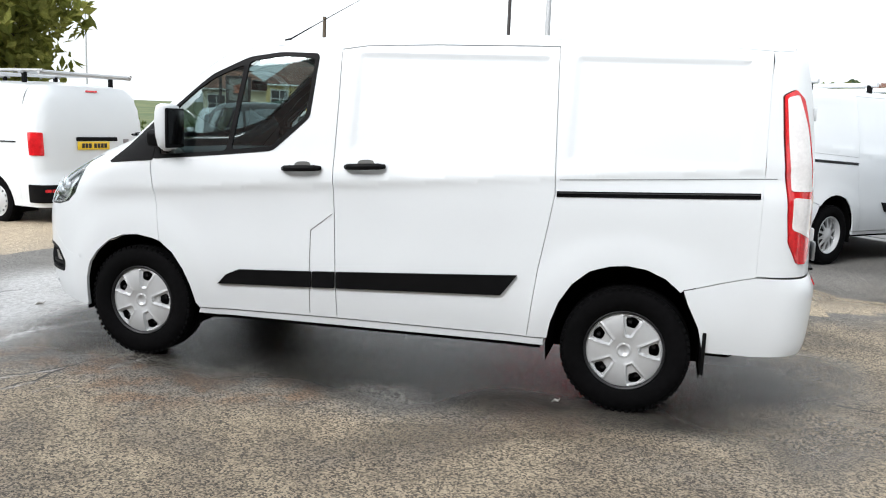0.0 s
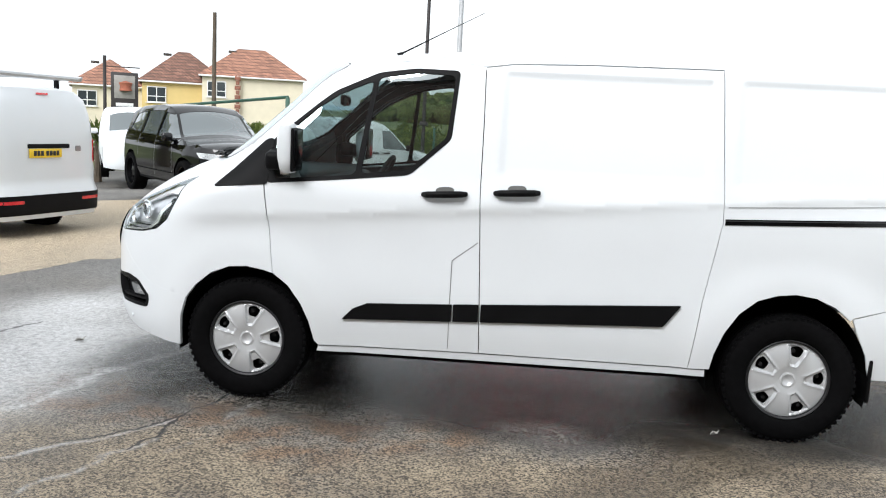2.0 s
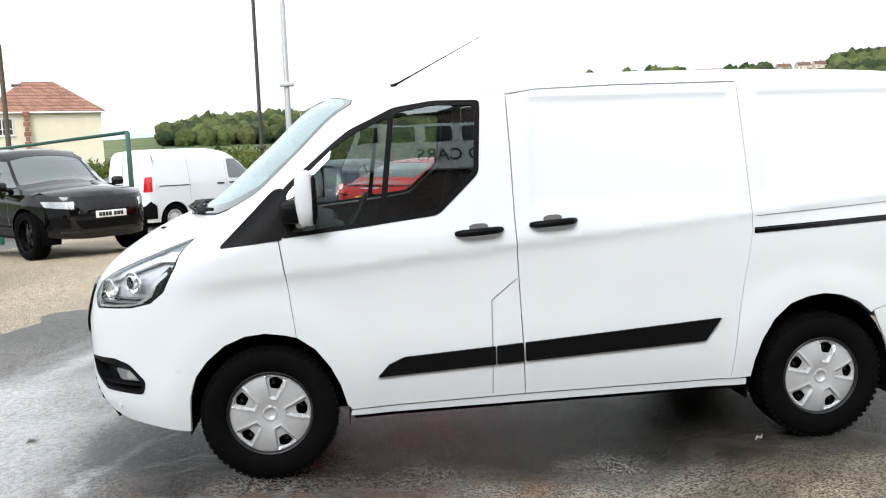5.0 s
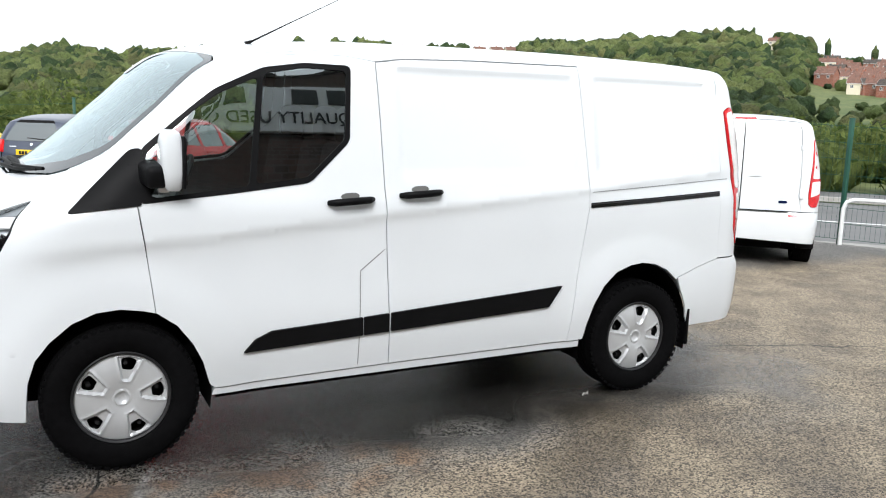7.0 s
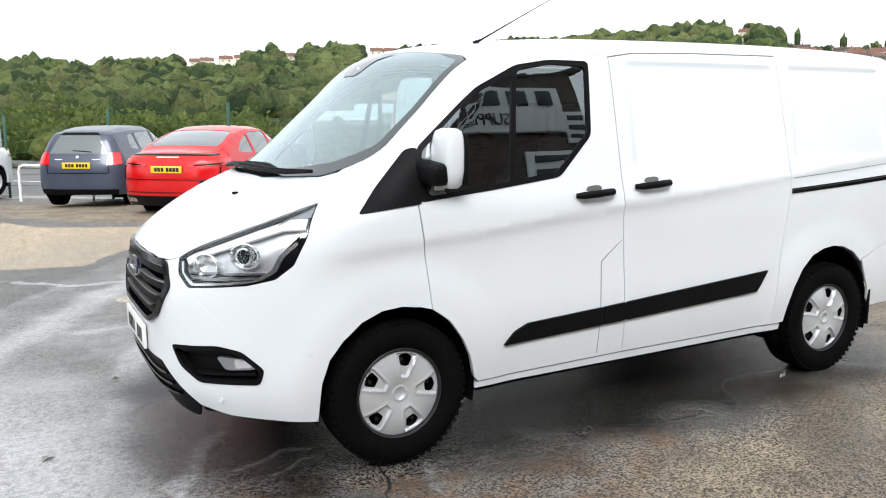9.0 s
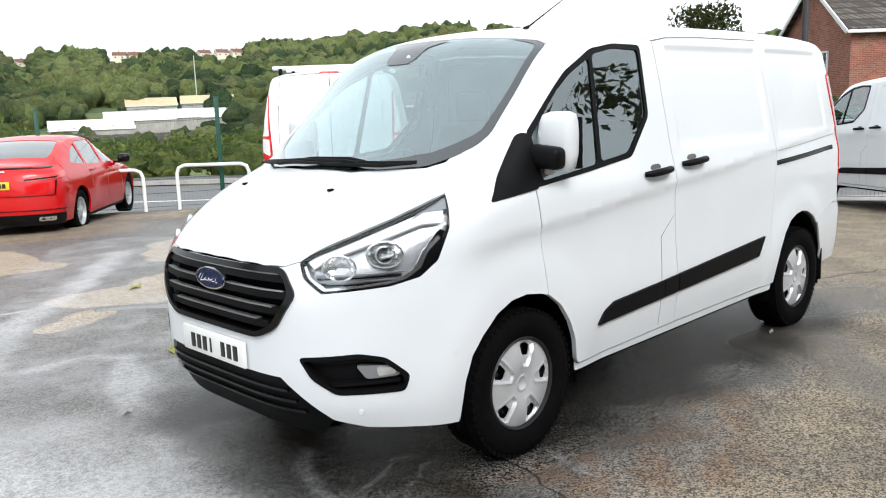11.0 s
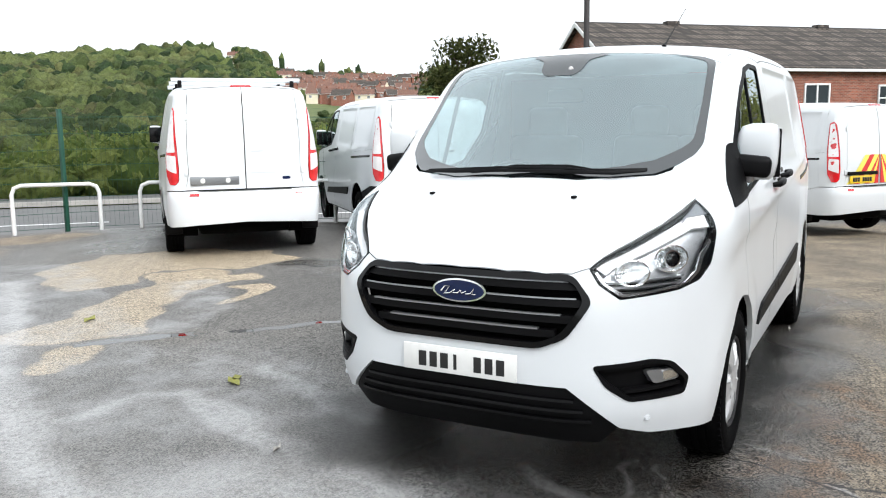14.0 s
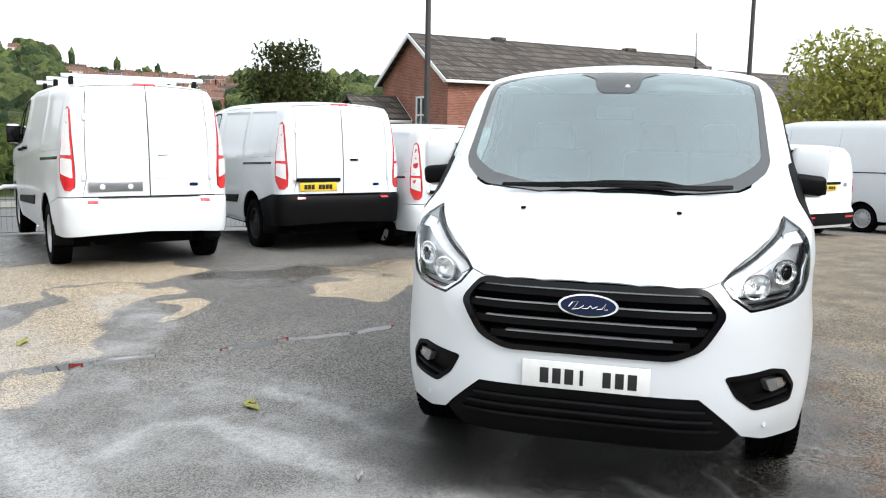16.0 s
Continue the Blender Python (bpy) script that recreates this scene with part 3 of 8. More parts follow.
    if hero:
        mark = [(-0.06, 0.872), (-0.048, 0.892), (-0.03, 0.895), (-0.04, 0.875), (-0.05, 0.862), (-0.028, 0.866), (-0.012, 0.88), (-0.018, 0.868), (0.0, 0.868), (0.008, 0.88), (0.014, 0.868), (0.03, 0.878), (0.028, 0.866), (0.045, 0.87), (0.056, 0.892), (0.05, 0.866), (0.062, 0.868)]
        q = [tuple(p - np.array([0.021, 0, 0])) for p in B.nose(mark)]
        part("badge_mark", tube(q, 0.0028, 5), M["chrome"], badge)
        x = float(B.nose([(0, 0.57)])[0][0]) - 0.012
        pl = part("number_plate", box(0.014, 0.53, 0.115, (x, 0, 0.575), 0.004), M["plate_white"], van_, "white number plate with black characters")
        for k, w in enumerate((0.05, 0.048, 0.05, 0.02, 0, 0.046, 0.048, 0.05)):
            if w:
                part("character_bar", box(0.003, w * 0.74, 0.066, (x - 0.0075, 0.17 - k * 0.052, 0.572), 0.001), M["ink"], pl)
    for s in (1, -1):
        f = (lambda p: p) if s > 0 else mirror_y
        tray = part("headlight", B.panel("nose", f(lamp), h=h * 0.6, thick=0.03, off=-0.055), M["lamp_tray"], van_, "clear headlight with silver reflectors in a dark bezel")
        part("lamp_lens", B.panel("nose", rounded(f(inset(lamp, 0.004)), 0.015), h=h * 0.6, thick=0.012, off=0.003), M["lens_clear"], tray)
        part("lamp_rim", B.ring("nose", rounded(f(inset(lamp, 0.001)), 0.012), rounded(f(inset(lamp, 0.011)), 0.012), h * 0.6, 0.02, -0.002), M["gloss_black"], tray)
        for cx, cz, r, lens in ((0.535, 0.965, 0.058, False), (0.672, 1.012, 0.06, True)):
            p = B.nose([f([(cx, cz)])[0]])[0]
            a = cx / 0.9 * s
            mm = Matrix.Translation(p + np.array([math.cos(a), math.sin(a), 0]) * 0.03) @ pose(0, 0, 0, 0, 0, math.degrees(a) - 90)
            bm = bmesh.new()      # a faceted bowl
            rings = [[bm.verts.new((rr * math.cos(q) * 1.15, hh, rr * math.sin(q) * 0.85)) for q in (2 * math.pi * k / 14 for k in range(14))] for rr, hh in ((r * 1.12, -0.014), (r, -0.016), (r * 0.86, 0.004), (r * 0.62, 0.016), (r * 0.3, 0.022))]
            for q1, q2 in zip(rings, rings[1:]):
                for k in range(14):
                    bm.faces.new((q1[k], q1[(k + 1) % 14], q2[(k + 1) % 14], q2[k]))
            bm.faces.new(rings[-1])
            bmesh.ops.recalc_face_normals(bm, faces=list(bm.faces))
            bm.transform(mm)
            bowl = part("reflector_bowl", bm, M["reflector"], tray, "faceted silver reflector bowl", False)
            if lens:
                ring = lathe([(r * 0.66, -0.006), (r * 0.62, -0.022), (r * 0.52, -0.024), (r * 0.5, -0.006)], 28)
                ring.transform(mm)
                part("projector_ring", ring, M["chrome"], bowl)
                dome = lathe([(r * 0.5, -0.008), (r * 0.42, -0.02), (r * 0.25, -0.028), (0, -0.031)], 24)
                dome.transform(mm)
                part("projector_lens", dome, M["gloss_black"], bowl, "dark projector lens")
        guide = [(0.425, 0.985), (0.47, 1.014), (0.68, 1.108), (0.80, 1.158), (0.872, 1.165), (0.868, 1.12), (0.79, 1.118), (0.68, 1.074), (0.50, 0.997), (0.455, 0.958)]
        part("light_guide", B.panel("nose", f(guide), h=0.05, thick=0.01, off=-0.02), M["white_lens"], tray, "pale light guide along the top of the lamp")
        wedge = [(0.705, 0.897), (0.785, 0.922), (0.84, 0.98), (0.874, 1.085), (0.85, 1.098), (0.80, 1.03), (0.755, 0.94)]
        part("bezel", B.panel("nose", f(wedge), h=0.05, thick=0.01, off=-0.012), M["gloss_black"], tray)
        hook = [(0.715, 0.915), (0.765, 0.955), (0.79, 1.02), (0.845, 1.075), (0.85, 1.062), (0.805, 1.01), (0.782, 0.95), (0.725, 0.905)]
        part("chrome_line", B.panel("nose", f(hook), h=0.05, thick=0.008, off=-0.006), M["reflector"], tray)
        tip = [(0.76, 1.135), (0.80, 1.175), (0.893, 1.22), (0.885, 1.17), (0.80, 1.16)]
        part("bezel", B.panel("nose", f(tip), h=0.05, thick=0.01, off=-0.014), M["lamp_grey"], tray)
        for k in range(4):
            z0 = 0.892 + 0.012 * k
            rib = [(0.475 - 0.006 * k, z0), (0.70 + 0.01 * k, z0 + 0.006), (0.70 + 0.01 * k, z0 + 0.012), (0.475 - 0.006 * k, z0 + 0.006)]
            part("lamp_rib", B.panel("nose", f(rib), h=0.05, thick=0.012, off=-0.03 - 0.003 * k), M["lamp_grey" if k % 2 else "gloss_black"], tray)
        edge = [(0.415, 0.965), (0.44, 0.92), (0.495, 0.878), (0.69, 0.897), (0.72, 0.905), (0.72, 0.914), (0.69, 0.908), (0.503, 0.889), (0.452, 0.928), (0.43, 0.972)]
        part("chrome_line", B.panel("nose", f(edge), h=0.05, thick=0.01, off=-0.008), M["reflector"], tray)
        well = part("fog_lamp_recess", B.panel("nose", rounded(f(inset(fog, -0.004)), 0.02), h=h * 0.7, thick=0.0, off=-0.045), black, van_, "black plastic fog lamp recess")
        part("recess_rim", B.ring("nose", rounded(f(inset(fog, -0.003)), 0.02), rounded(f(inset(fog, 0.016)), 0.02), h * 0.7, 0.045, 0.003), black, well)
        fog_ = part("fog_lamp", B.panel("nose", rounded(f([(0.575, 0.572), (0.705, 0.562), (0.705, 0.518), (0.605, 0.512)]), 0.015), h=0.05, thick=0.04, off=-0.016), M["lamp_grey"], well, "clear fog lamp")
        part("reflector", B.panel("nose", rounded(f([(0.635, 0.561), (0.692, 0.555), (0.692, 0.527), (0.64, 0.522)]), 0.01), h=0.03, thick=0.006, off=-0.012), M["reflector"], fog_)
        part("recess_fin", B.panel("nose", f([(0.50, 0.500), (0.705, 0.506), (0.705, 0.494), (0.51, 0.486)]), h=0.05, thick=0.03, off=-0.008), black, well)
        part("recess_fin", B.panel("nose", f([(0.44, 0.592), (0.64, 0.602), (0.65, 0.592), (0.45, 0.58)]), h=0.05, thick=0.03, off=-0.012), black, well)
        p = B.nose([f([(0.585, 0.375)])[0]])[0]
        a = 0.585 / 0.9 * s
        eye = lathe([(0.0, -0.004), (0.008, -0.004), (0.0095, -0.002), (0.0105, -0.005), (0.0125, -0.004), (0.013, 0.004)], 18)
        eye.transform(Matrix.Translation(p) @ pose(0, 0, 0, 0, 0, math.degrees(a) - 90))
        part("parking_sensor", eye, white, van_, "small round parking sensor")
        # ---- wing
        line = to_nose(bonnet_side[4:])
        rear = B.n_side([(0.083, 1.475), (0.085, 1.2), (0.115, 1.0), (0.148, 0.728)])
        wing_arch = B.n_side([(0.10, 0.742), (0.0, 0.757), (-0.1, 0.748), (-0.2, 0.708), (-0.29, 0.632), (-0.345, 0.56)])
        seam = B.n_side([(-0.6, 0.605), (-0.76, 0.72)])
        wing = [lamp[4]] + line[1:] + rear + wing_arch + seam + [lamp[9], lamp[8], lamp[7], lamp[6], lamp[5]]
        part("wing", B.panel("nose", f(wing), h=h * 0.7, thick=0.02, gap=-0.0015, off=-0.0006), white, van_)
    for y in (-0.345, 0.355):
        p = B.top([(-0.57, y)])[0]
        part("washer_jet", box(0.03, 0.022, 0.012, (p[0], p[1], p[2] + 0.004), 0.005), black, van_)
    # ---- windscreen and roof
    ws = [(-0.455, 0.0), (-0.42, 0.31), (-0.335, 0.465), (-0.245, 0.607), (-0.155, 0.687), (-0.065, 0.748), (0.01, 0.772), (0.2, 0.756), (0.40, 0.738), (0.462, 0.728), (0.478, 0.66), (0.40, 0.4), (0.345, 0.15), (0.335, 0.0)]
    ws = ws + [(x, -y) for x, y in ws[-2:0:-1]]
    inner = [(-0.37, 0.0), (-0.34, 0.31), (-0.265, 0.455), (-0.175, 0.59), (-0.07, 0.68), (0.0, 0.725), (0.2, 0.718), (0.38, 0.702), (0.44, 0.685), (0.43, 0.5), (0.38, 0.28), (0.335, 0.12), (0.325, 0.0)]
    inner = inner + [(x, -y) for x, y in inner[-2:0:-1]]
    screen = part("windscreen", B.panel("top", rounded(ws, 0.02), h=h, thick=0.0, gap=0.003, off=-0.002), M["glass_ws"], van_, "tinted windscreen")
    part("screen_border", B.ring("top", rounded(inset(ws, 0.003), 0.02), rounded(inner, 0.03), h * 0.7, 0.0, 0.0005), M["frit"], screen)
    for s in (1, -1):      # closing strips under the windscreen pillars and the scuttle corners
        seat_ = [(-0.26, 0.66), (-0.22, 0.795), (-0.1, 0.803), (0.0, 0.797), (0.09, 0.785), (0.3, 0.765), (0.5, 0.755), (0.5, 0.715), (0.4, 0.728), (0.2, 0.746), (0.01, 0.762), (-0.065, 0.738), (-0.155, 0.677)]
        part("pillar_seat", B.panel("top", [(x, s * y) for x, y in seat_], h=h * 0.5, thick=0.004, off=-0.0035), white, van_)
    roof_rear = [(3.70 + e - 0.05 * (y / 0.75) ** 6, y) for y in (0.70, 0.6, 0.4, 0.2, 0.0)]
    left = [(0.338, 0.0), (0.348, 0.15), (0.403, 0.4), (0.48, 0.66), (0.468, 0.728), (0.47, top_y(0.47))] + [(x, top_y(x)) for x in np.linspace(0.6, 3.6 + e, 16)] + roof_rear
    roof = left + [(x, -y) for x, y in left[-2:0:-1]]
    part("roof", B.panel("top", roof, h=h * 1.2, thick=0.01, gap=0.002), white, van_)
    # ---- sides
    door = [(0.09, 1.20), (0.118, 1.0), (0.15, 0.726), (0.24, 0.66), (0.31, 0.565), (0.355, 0.47), (0.385, 0.36), (0.41, 0.335), (1.30, 0.355), (1.292, 0.6), (1.262, 1.24), (1.258, 1.6), (1.25, 1.888)]
    door += [(1.1, 1.908), (0.9, 1.908), (0.68, 1.888), (0.51, 1.845), (0.37, 1.752), (0.232, 1.637), (0.085, 1.487)]
    window = [(0.10, 1.222), (0.50, 1.262), (0.875, 1.305, 0.06), (1.085, 1.50, 0.05), (1.112, 1.862, 0.05), (0.88, 1.862), (0.68, 1.832, 0.1), (0.45, 1.725), (0.36, 1.655), (0.12, 1.452)]
    pane_f = [(0.15, 1.252), (0.575, 1.295), (0.64, 1.79), (0.47, 1.70), (0.36, 1.625), (0.14, 1.43)]
    pane_r = [(0.625, 1.30), (0.86, 1.335, 0.06), (1.055, 1.512, 0.05), (1.082, 1.832, 0.04), (0.88, 1.835), (0.69, 1.805)]
    pane_f, pane_r = [tuple(p) for p in inset(pane_f, -0.011)], [tuple(p) for p in inset(pane_r, -0.011)]
    slide = [(1.30, 0.355), (1.292, 0.6), (1.262, 1.24), (1.258, 1.6), (1.25, 1.888), (1.4, 1.91), (1.8, 1.922), (2.485, 1.925), (2.505, 1.5), (2.522, 1.15), (2.49, 0.95), (2.452, 0.73), (2.41, 0.365)]
    arch_r = [(2.52, 0.37), (2.535, 0.46), (2.575, 0.575), (2.64, 0.68), (2.73, 0.757), (2.83, 0.79), (2.92, 0.8), (3.02, 0.787), (3.12, 0.745), (3.2, 0.68)]
    X = lambda pts: [(x + e if x > 2.0 else x, *r) for x, *r in pts]
    edge_x = 3.56 + e
    quarter = X([(2.41, 0.365), (2.452, 0.73), (2.49, 0.95), (2.522, 1.15), (2.505, 1.5), (2.485, 1.925)]) + rim_line(2.485 + e, edge_x, 8) + [(edge_x, 0.785)] + X([(3.4, 0.745), (3.213, 0.695)]) + X(arch_r)[::-1]
    pillar = [(-0.075, 1.40), (0.083, 1.478)] + [(x, z + 0.003) for x, z in door[:11:-1]][0:0] + [(0.085, 1.49), (0.232, 1.641), (0.37, 1.756), (0.51, 1.849), (0.68, 1.892), (0.9, 1.912), (1.1, 1.912), (1.25, 1.892), (1.4, 1.914), (1.8, 1.926), (2.485 + e, 1.929)]
    pillar += rim_line(2.485 + e, -0.04, 26)
    for s in (-1, 1):
        gut = B.top([(x, s * top_y(x)) for x in np.linspace(-0.1, 0.62, 12)])
        part("pillar_trim", tube([(p[0], p[1], p[2] - 0.003) for p in gut], 0.0055, 6), white, van_)
        d_ = part("front_door", B.panel("side", door, [rounded(window, 0.03)], h * 0.7, 0.025, gap=0.0025, sign=s), white, van_, "white front door with a long window")
        card = [(0.14, 0.86), (0.36, 0.72), (0.46, 0.5), (1.22, 0.5), (1.22, 1.62), (1.1, 1.5), (0.87, 1.29), (0.5, 1.25), (0.12, 1.21)]
        part("door_card", B.panel("side", card, h=h, thick=0.01, off=-0.04, sign=s), M["dash"], d_, "dark plastic inner door trim")
        part("window_frame", B.panel("side", rounded(inset(window, -0.006), 0.03), [rounded(pane_f, 0.03), rounded(pane_r, 0.03)], h * 0.7, 0.012, 0.003, sign=s), black, d_)
        part("window_pane", B.panel("side", rounded(inset(pane_f, -0.006), 0.03), h=h, thick=0, off=-0.004, sign=s), M["glass"], d_)
        part("window_pane", B.panel("side", rounded(inset(pane_r, -0.006), 0.03), h=h, thick=0, off=-0.004, sign=s), M["glass"], d_)
        lip = [(0.05, 1.455), (0.232, 1.639), (0.37, 1.754), (0.51, 1.847), (0.68, 1.89), (0.9, 1.91), (1.1, 1.91), (1.25, 1.89)]
        lip = [(x - 0.012 * (x < 0.6), z + 0.012) for x, z in lip] + [(x + 0.010 * (x < 0.6), z - 0.014) for x, z in lip[::-1]]
        part("door_lip", B.panel("side", lip, h=h * 0.5, thick=0.003, off=-0.003, sign=s), white, van_)
        part("pillar_foot", B.panel("side", [(-0.18, 1.29), (0.10, 1.42), (0.13, 1.50), (0.02, 1.47), (-0.10, 1.395)], h=h * 0.5, thick=0.004, off=-0.0035, sign=s), white, van_)
        tri = [(-0.20, 1.183, 0.02), (0.105, 1.212), (0.125, 1.462, 0.03), (0.07, 1.452, 0.02)]
        part("mirror_triangle", B.panel("side", rounded(tri, 0.01), h=h * 0.6, thick=0.012, off=0.006, sign=s), black, d_, "black plastic triangle below the windscreen pillar")
        part("pillar", B.panel("side", pillar, h=h * 0.7, thick=0.01, gap=0.001, sign=s), white, van_)
        sl = part("sliding_door" if s < 0 else "side_panel", B.panel("side", X(slide), h=h * 0.6, thick=0.015, gap=0.0025, sign=s), white, van_)
        q = part("rear_quarter", B.panel("side", quarter, h=h * 0.6, thick=0.015, gap=0.0008, sign=s), white, van_)
        rail = X([(2.53, 1.137), (3.548, 1.182), (3.548, 1.212), (2.53, 1.167)])
        if s < 0 or not hero:
            rl = part("door_rail", B.panel("side", rail, h=h, thick=0.01, off=0.004, sign=s), M["gloss_black"], q, "black sliding door rail")
            part("rail_lip", B.panel("side", X([(2.53, 1.156), (3.545, 1.201), (3.545, 1.207), (2.53, 1.162)]), h=h, thick=0.004, off=0.008, sign=s), M["steel"], rl)
            part("rail_cover", B.panel("side", X([(2.54, 1.225), (3.62, 1.285), (3.62, 1.289), (2.54, 1.229)]), h=h, thick=0.001, off=0.002, sign=s), M["lamp_grey"], rl)
        for (x, z), owner in (((1.075, 1.21), d_), ((1.455, 1.238), sl)):
            if owner is sl and s > 0:
                continue
            y = s * float(B.side([(x, z)], 1)[0][1])
            cup = part("handle_recess", B.panel("side", rounded([(x - 0.055, z + 0.012), (x + 0.055, z + 0.016), (x + 0.04, z + 0.042), (x - 0.04, z + 0.038)], 0.03), h=0.05, thick=0.002, off=0.003, sign=s), M["trim_grey"], owner)
            bar = [(x - 0.115, y + s * 0.006, z - 0.006), (x - 0.09, y + s * 0.034, z - 0.003), (x, y + s * 0.042, z + 0.003), (x + 0.09, y + s * 0.034, z + 0.008), (x + 0.115, y + s * 0.006, z + 0.008)]
            part("door_handle", tube(bar, [0.013, 0.018, 0.019, 0.018, 0.013], 10), black, owner, "black door handle")
        # rubbing strip, in three lengths
        top_z = lambda x: float(np.interp(x, [0.68, 1.15, 2.345], [0.594, 0.622, 0.702]))
        low_z = lambda x: float(np.interp(x, [0.545, 1.15, 2.26], [0.498, 0.528, 0.585]))
        first = [(0.545, 0.498), (0.60, 0.558), (0.68, 0.594), (1.145, top_z(1.145)), (1.145, low_z(1.145))]
        second = [(1.152, low_z(1.152)), (1.152, top_z(1.152)), (1.288, top_z(1.288)), (1.288, low_z(1.288))]
        third = [(1.300, low_z(1.3)), (1.300, top_z(1.3)), (2.345, 0.702), (2.26, 0.585)]
        for piece, owner in ((first, d_), (second, d_), (third, sl)):
            part("side_moulding", B.panel("side", rounded(piece, 0.005), h=h * 0.7, thick=0.02, off=0.014, sign=s), black, owner, "black plastic side moulding")
        if s < 0:
            flap = [(1.128, 0.37), (1.13, 0.86), (1.265, 0.965), (1.265, 0.961), (1.134, 0.857), (1.132, 0.37)]
            part("fuel_flap_seam", B.panel("side", flap, h=0.1, thick=0.001, off=0.0015, sign=s), M["lamp_grey"], d_)
        sill = [(0.40, 0.30), (2.50 + e, 0.325), (2.50 + e, 0.36), (2.41 + e, 0.36), (1.3, 0.35), (0.41, 0.33)]
        part("sill", B.panel("side", sill, h=h, thick=0.06, off=-0.006, sign=s), white, van_)
        part("sill_edge", B.panel("side", [(0.42, 0.275), (2.48 + e, 0.30), (2.48 + e, 0.318), (0.42, 0.293)], h=h, thick=0.05, off=-0.03, sign=s), M["dark"], van_)
        # ---- mirrors
        if mirrors:
            shape = [(0.0, 0.0), (0.085, 0.01), (0.12, 0.045), (0.125, 0.10)]
            bm = bmesh.new()
            rings = []
            for z, w, t, dy in ((1.28, 0.05, 0.05, 0.01), (1.30, 0.08, 0.08, 0.0), (1.36, 0.096, 0.1, -0.004), (1.44, 0.096, 0.1, 0.0), (1.50, 0.09, 0.088, 0.006), (1.532, 0.08, 0.07, 0.01), (1.545, 0.045, 0.04, 0.016)):
                ring = []
                for k in range(14):
                    a = 2 * math.pi * k / 14
                    ca, sa = math.cos(a), math.sin(a)
                    ring.append(bm.verts.new((0.23 + 0.5 * t * math.copysign(abs(ca) ** 0.4, ca) + 0.1 * (1.4 - z) * 0.3, s * (0.975 + dy + w * math.copysign(abs(sa) ** 0.5, sa)), z)))
                rings.append(ring)
            for q1, q2 in zip(rings, rings[1:]):
                for k in range(14):
                    bm.faces.new((q1[k], q1[(k + 1) % 14], q2[(k + 1) % 14], q2[k]))
            bm.faces.new(rings[0]), bm.faces.new(rings[-1][::-1])
            bmesh.ops.recalc_face_normals(bm, faces=list(bm.faces))
            mir = part("door_mirror", bm, white, van_, "door mirror with a white shell on a black arm")
            arm = box(0.1, 0.25, 0.1, (0, 0, 0), 0.028, pose(0.15, s * 0.925, 1.352, -6 * s, 0, -8 * s), 3)
            arm = box(0.13, 0.09, 0.16, (0, 0, 0), 0.035, pose(0.11, s * 0.87, 1.325, 0, 0, 0), 3, arm)
            part("mirror_arm", arm, black, mir, "black mirror arm")
            part("mirror_glass", box(0.006, 0.165, 0.2, (0.281, s * 0.985, 1.41), 0.02), M["gloss_black"], mir)
            part("mirror_rim", box(0.016, 0.185, 0.23, (0.272, s * 0.983, 1.405), 0.03), black, mir)
            part("indicator", box(0.05, 0.035, 0.04, (0.2, s * 0.95, 1.285), 0.012), M["white_lens"], mir)
        # ---- wheels and arches
        wheel(van_, (0, s * 0.845, 0.338), style=style, side=s, rim_mat=covers)
        wheel(van_, (2.933 + e, s * 0.835, 0.338), style=style, side=s, rim_mat=covers)
        for cx, r, rz in ((0.0, 0.40, 0.435), (2.92 + e, 0.41, 0.475)):
            prof = arc(cx, 0.32, r, -12, 190, 20, rz)
            bm = bmesh.new()
            a_ = [bm.verts.new((x, s * 0.925, z)) for x, z in prof]
            b_ = [bm.verts.new((x, s * 0.56, z)) for x, z in prof]
            for i in range(20):
                bm.faces.new((a_[i], a_[i + 1], b_[i + 1], b_[i]))
            bm.faces.new(b_)
            part("arch_liner", bm, M["dark"], van_)
        part("mud_flap", box(0.02, 0.2, 0.23, (3.335 + e, s * 0.84, 0.365), 0.006), black, van_)
    # ---- tail
    tl = [(0.775, 1.735), (0.82, 1.705), (0.83, 1.5), (0.833, 1.33), (0.825, 1.1), (0.815, 0.97), (0.77, 0.865), (0.715, 0.86), (0.685, 0.90), (0.68, 1.05), (0.695, 1.3), (0.72, 1.55), (0.74, 1.69)]
    tails = lambda pts: [(a, z) for a, z in pts]
    roof_edge = [(0.9 * math.atan2(-p[1], p[0] - B.axis[1] - 0), float(p[2])) for p in B.top([(x - e + e, -y) for x, y in roof_rear])]
    B.axis = (B.axis[0], 3.0 + e)
    roof_edge = [(0.9 * math.atan2(-p[1], p[0] - B.axis[1]), float(p[2])) for p in B.top([(x, -y) for x, y in roof_rear])]
    up = B.t_side([(edge_x, z) for z in np.linspace(0.79, rim_line(edge_x, edge_x, 1)[0][1] - 0.004, 10)])
    rim3 = B.top([(x, -top_y(x)) for x in (3.58 + e, 3.62 + e)])
    rimt = [(0.9 * math.atan2(-p[1], p[0] - B.axis[1]), float(p[2])) for p in rim3]
    for s in (1, -1):
        f = (lambda p: p) if s > 0 else mirror_y
        dr = B.t_rear([(0.70, 0.80)])[0][0]
        corner_p = up + rimt + [roof_edge[0], (0.63, roof_edge[0][1] + 0.004), (0.615, 1.5), (0.60, 1.0), (dr, 0.80)]
        part("rear_pillar", B.panel("tail", f(corner_p), [rounded(f(inset(tl, -0.003)), 0.012)], h * 0.7, 0.015, inside=(2.5, 0, 1)), white, van_)
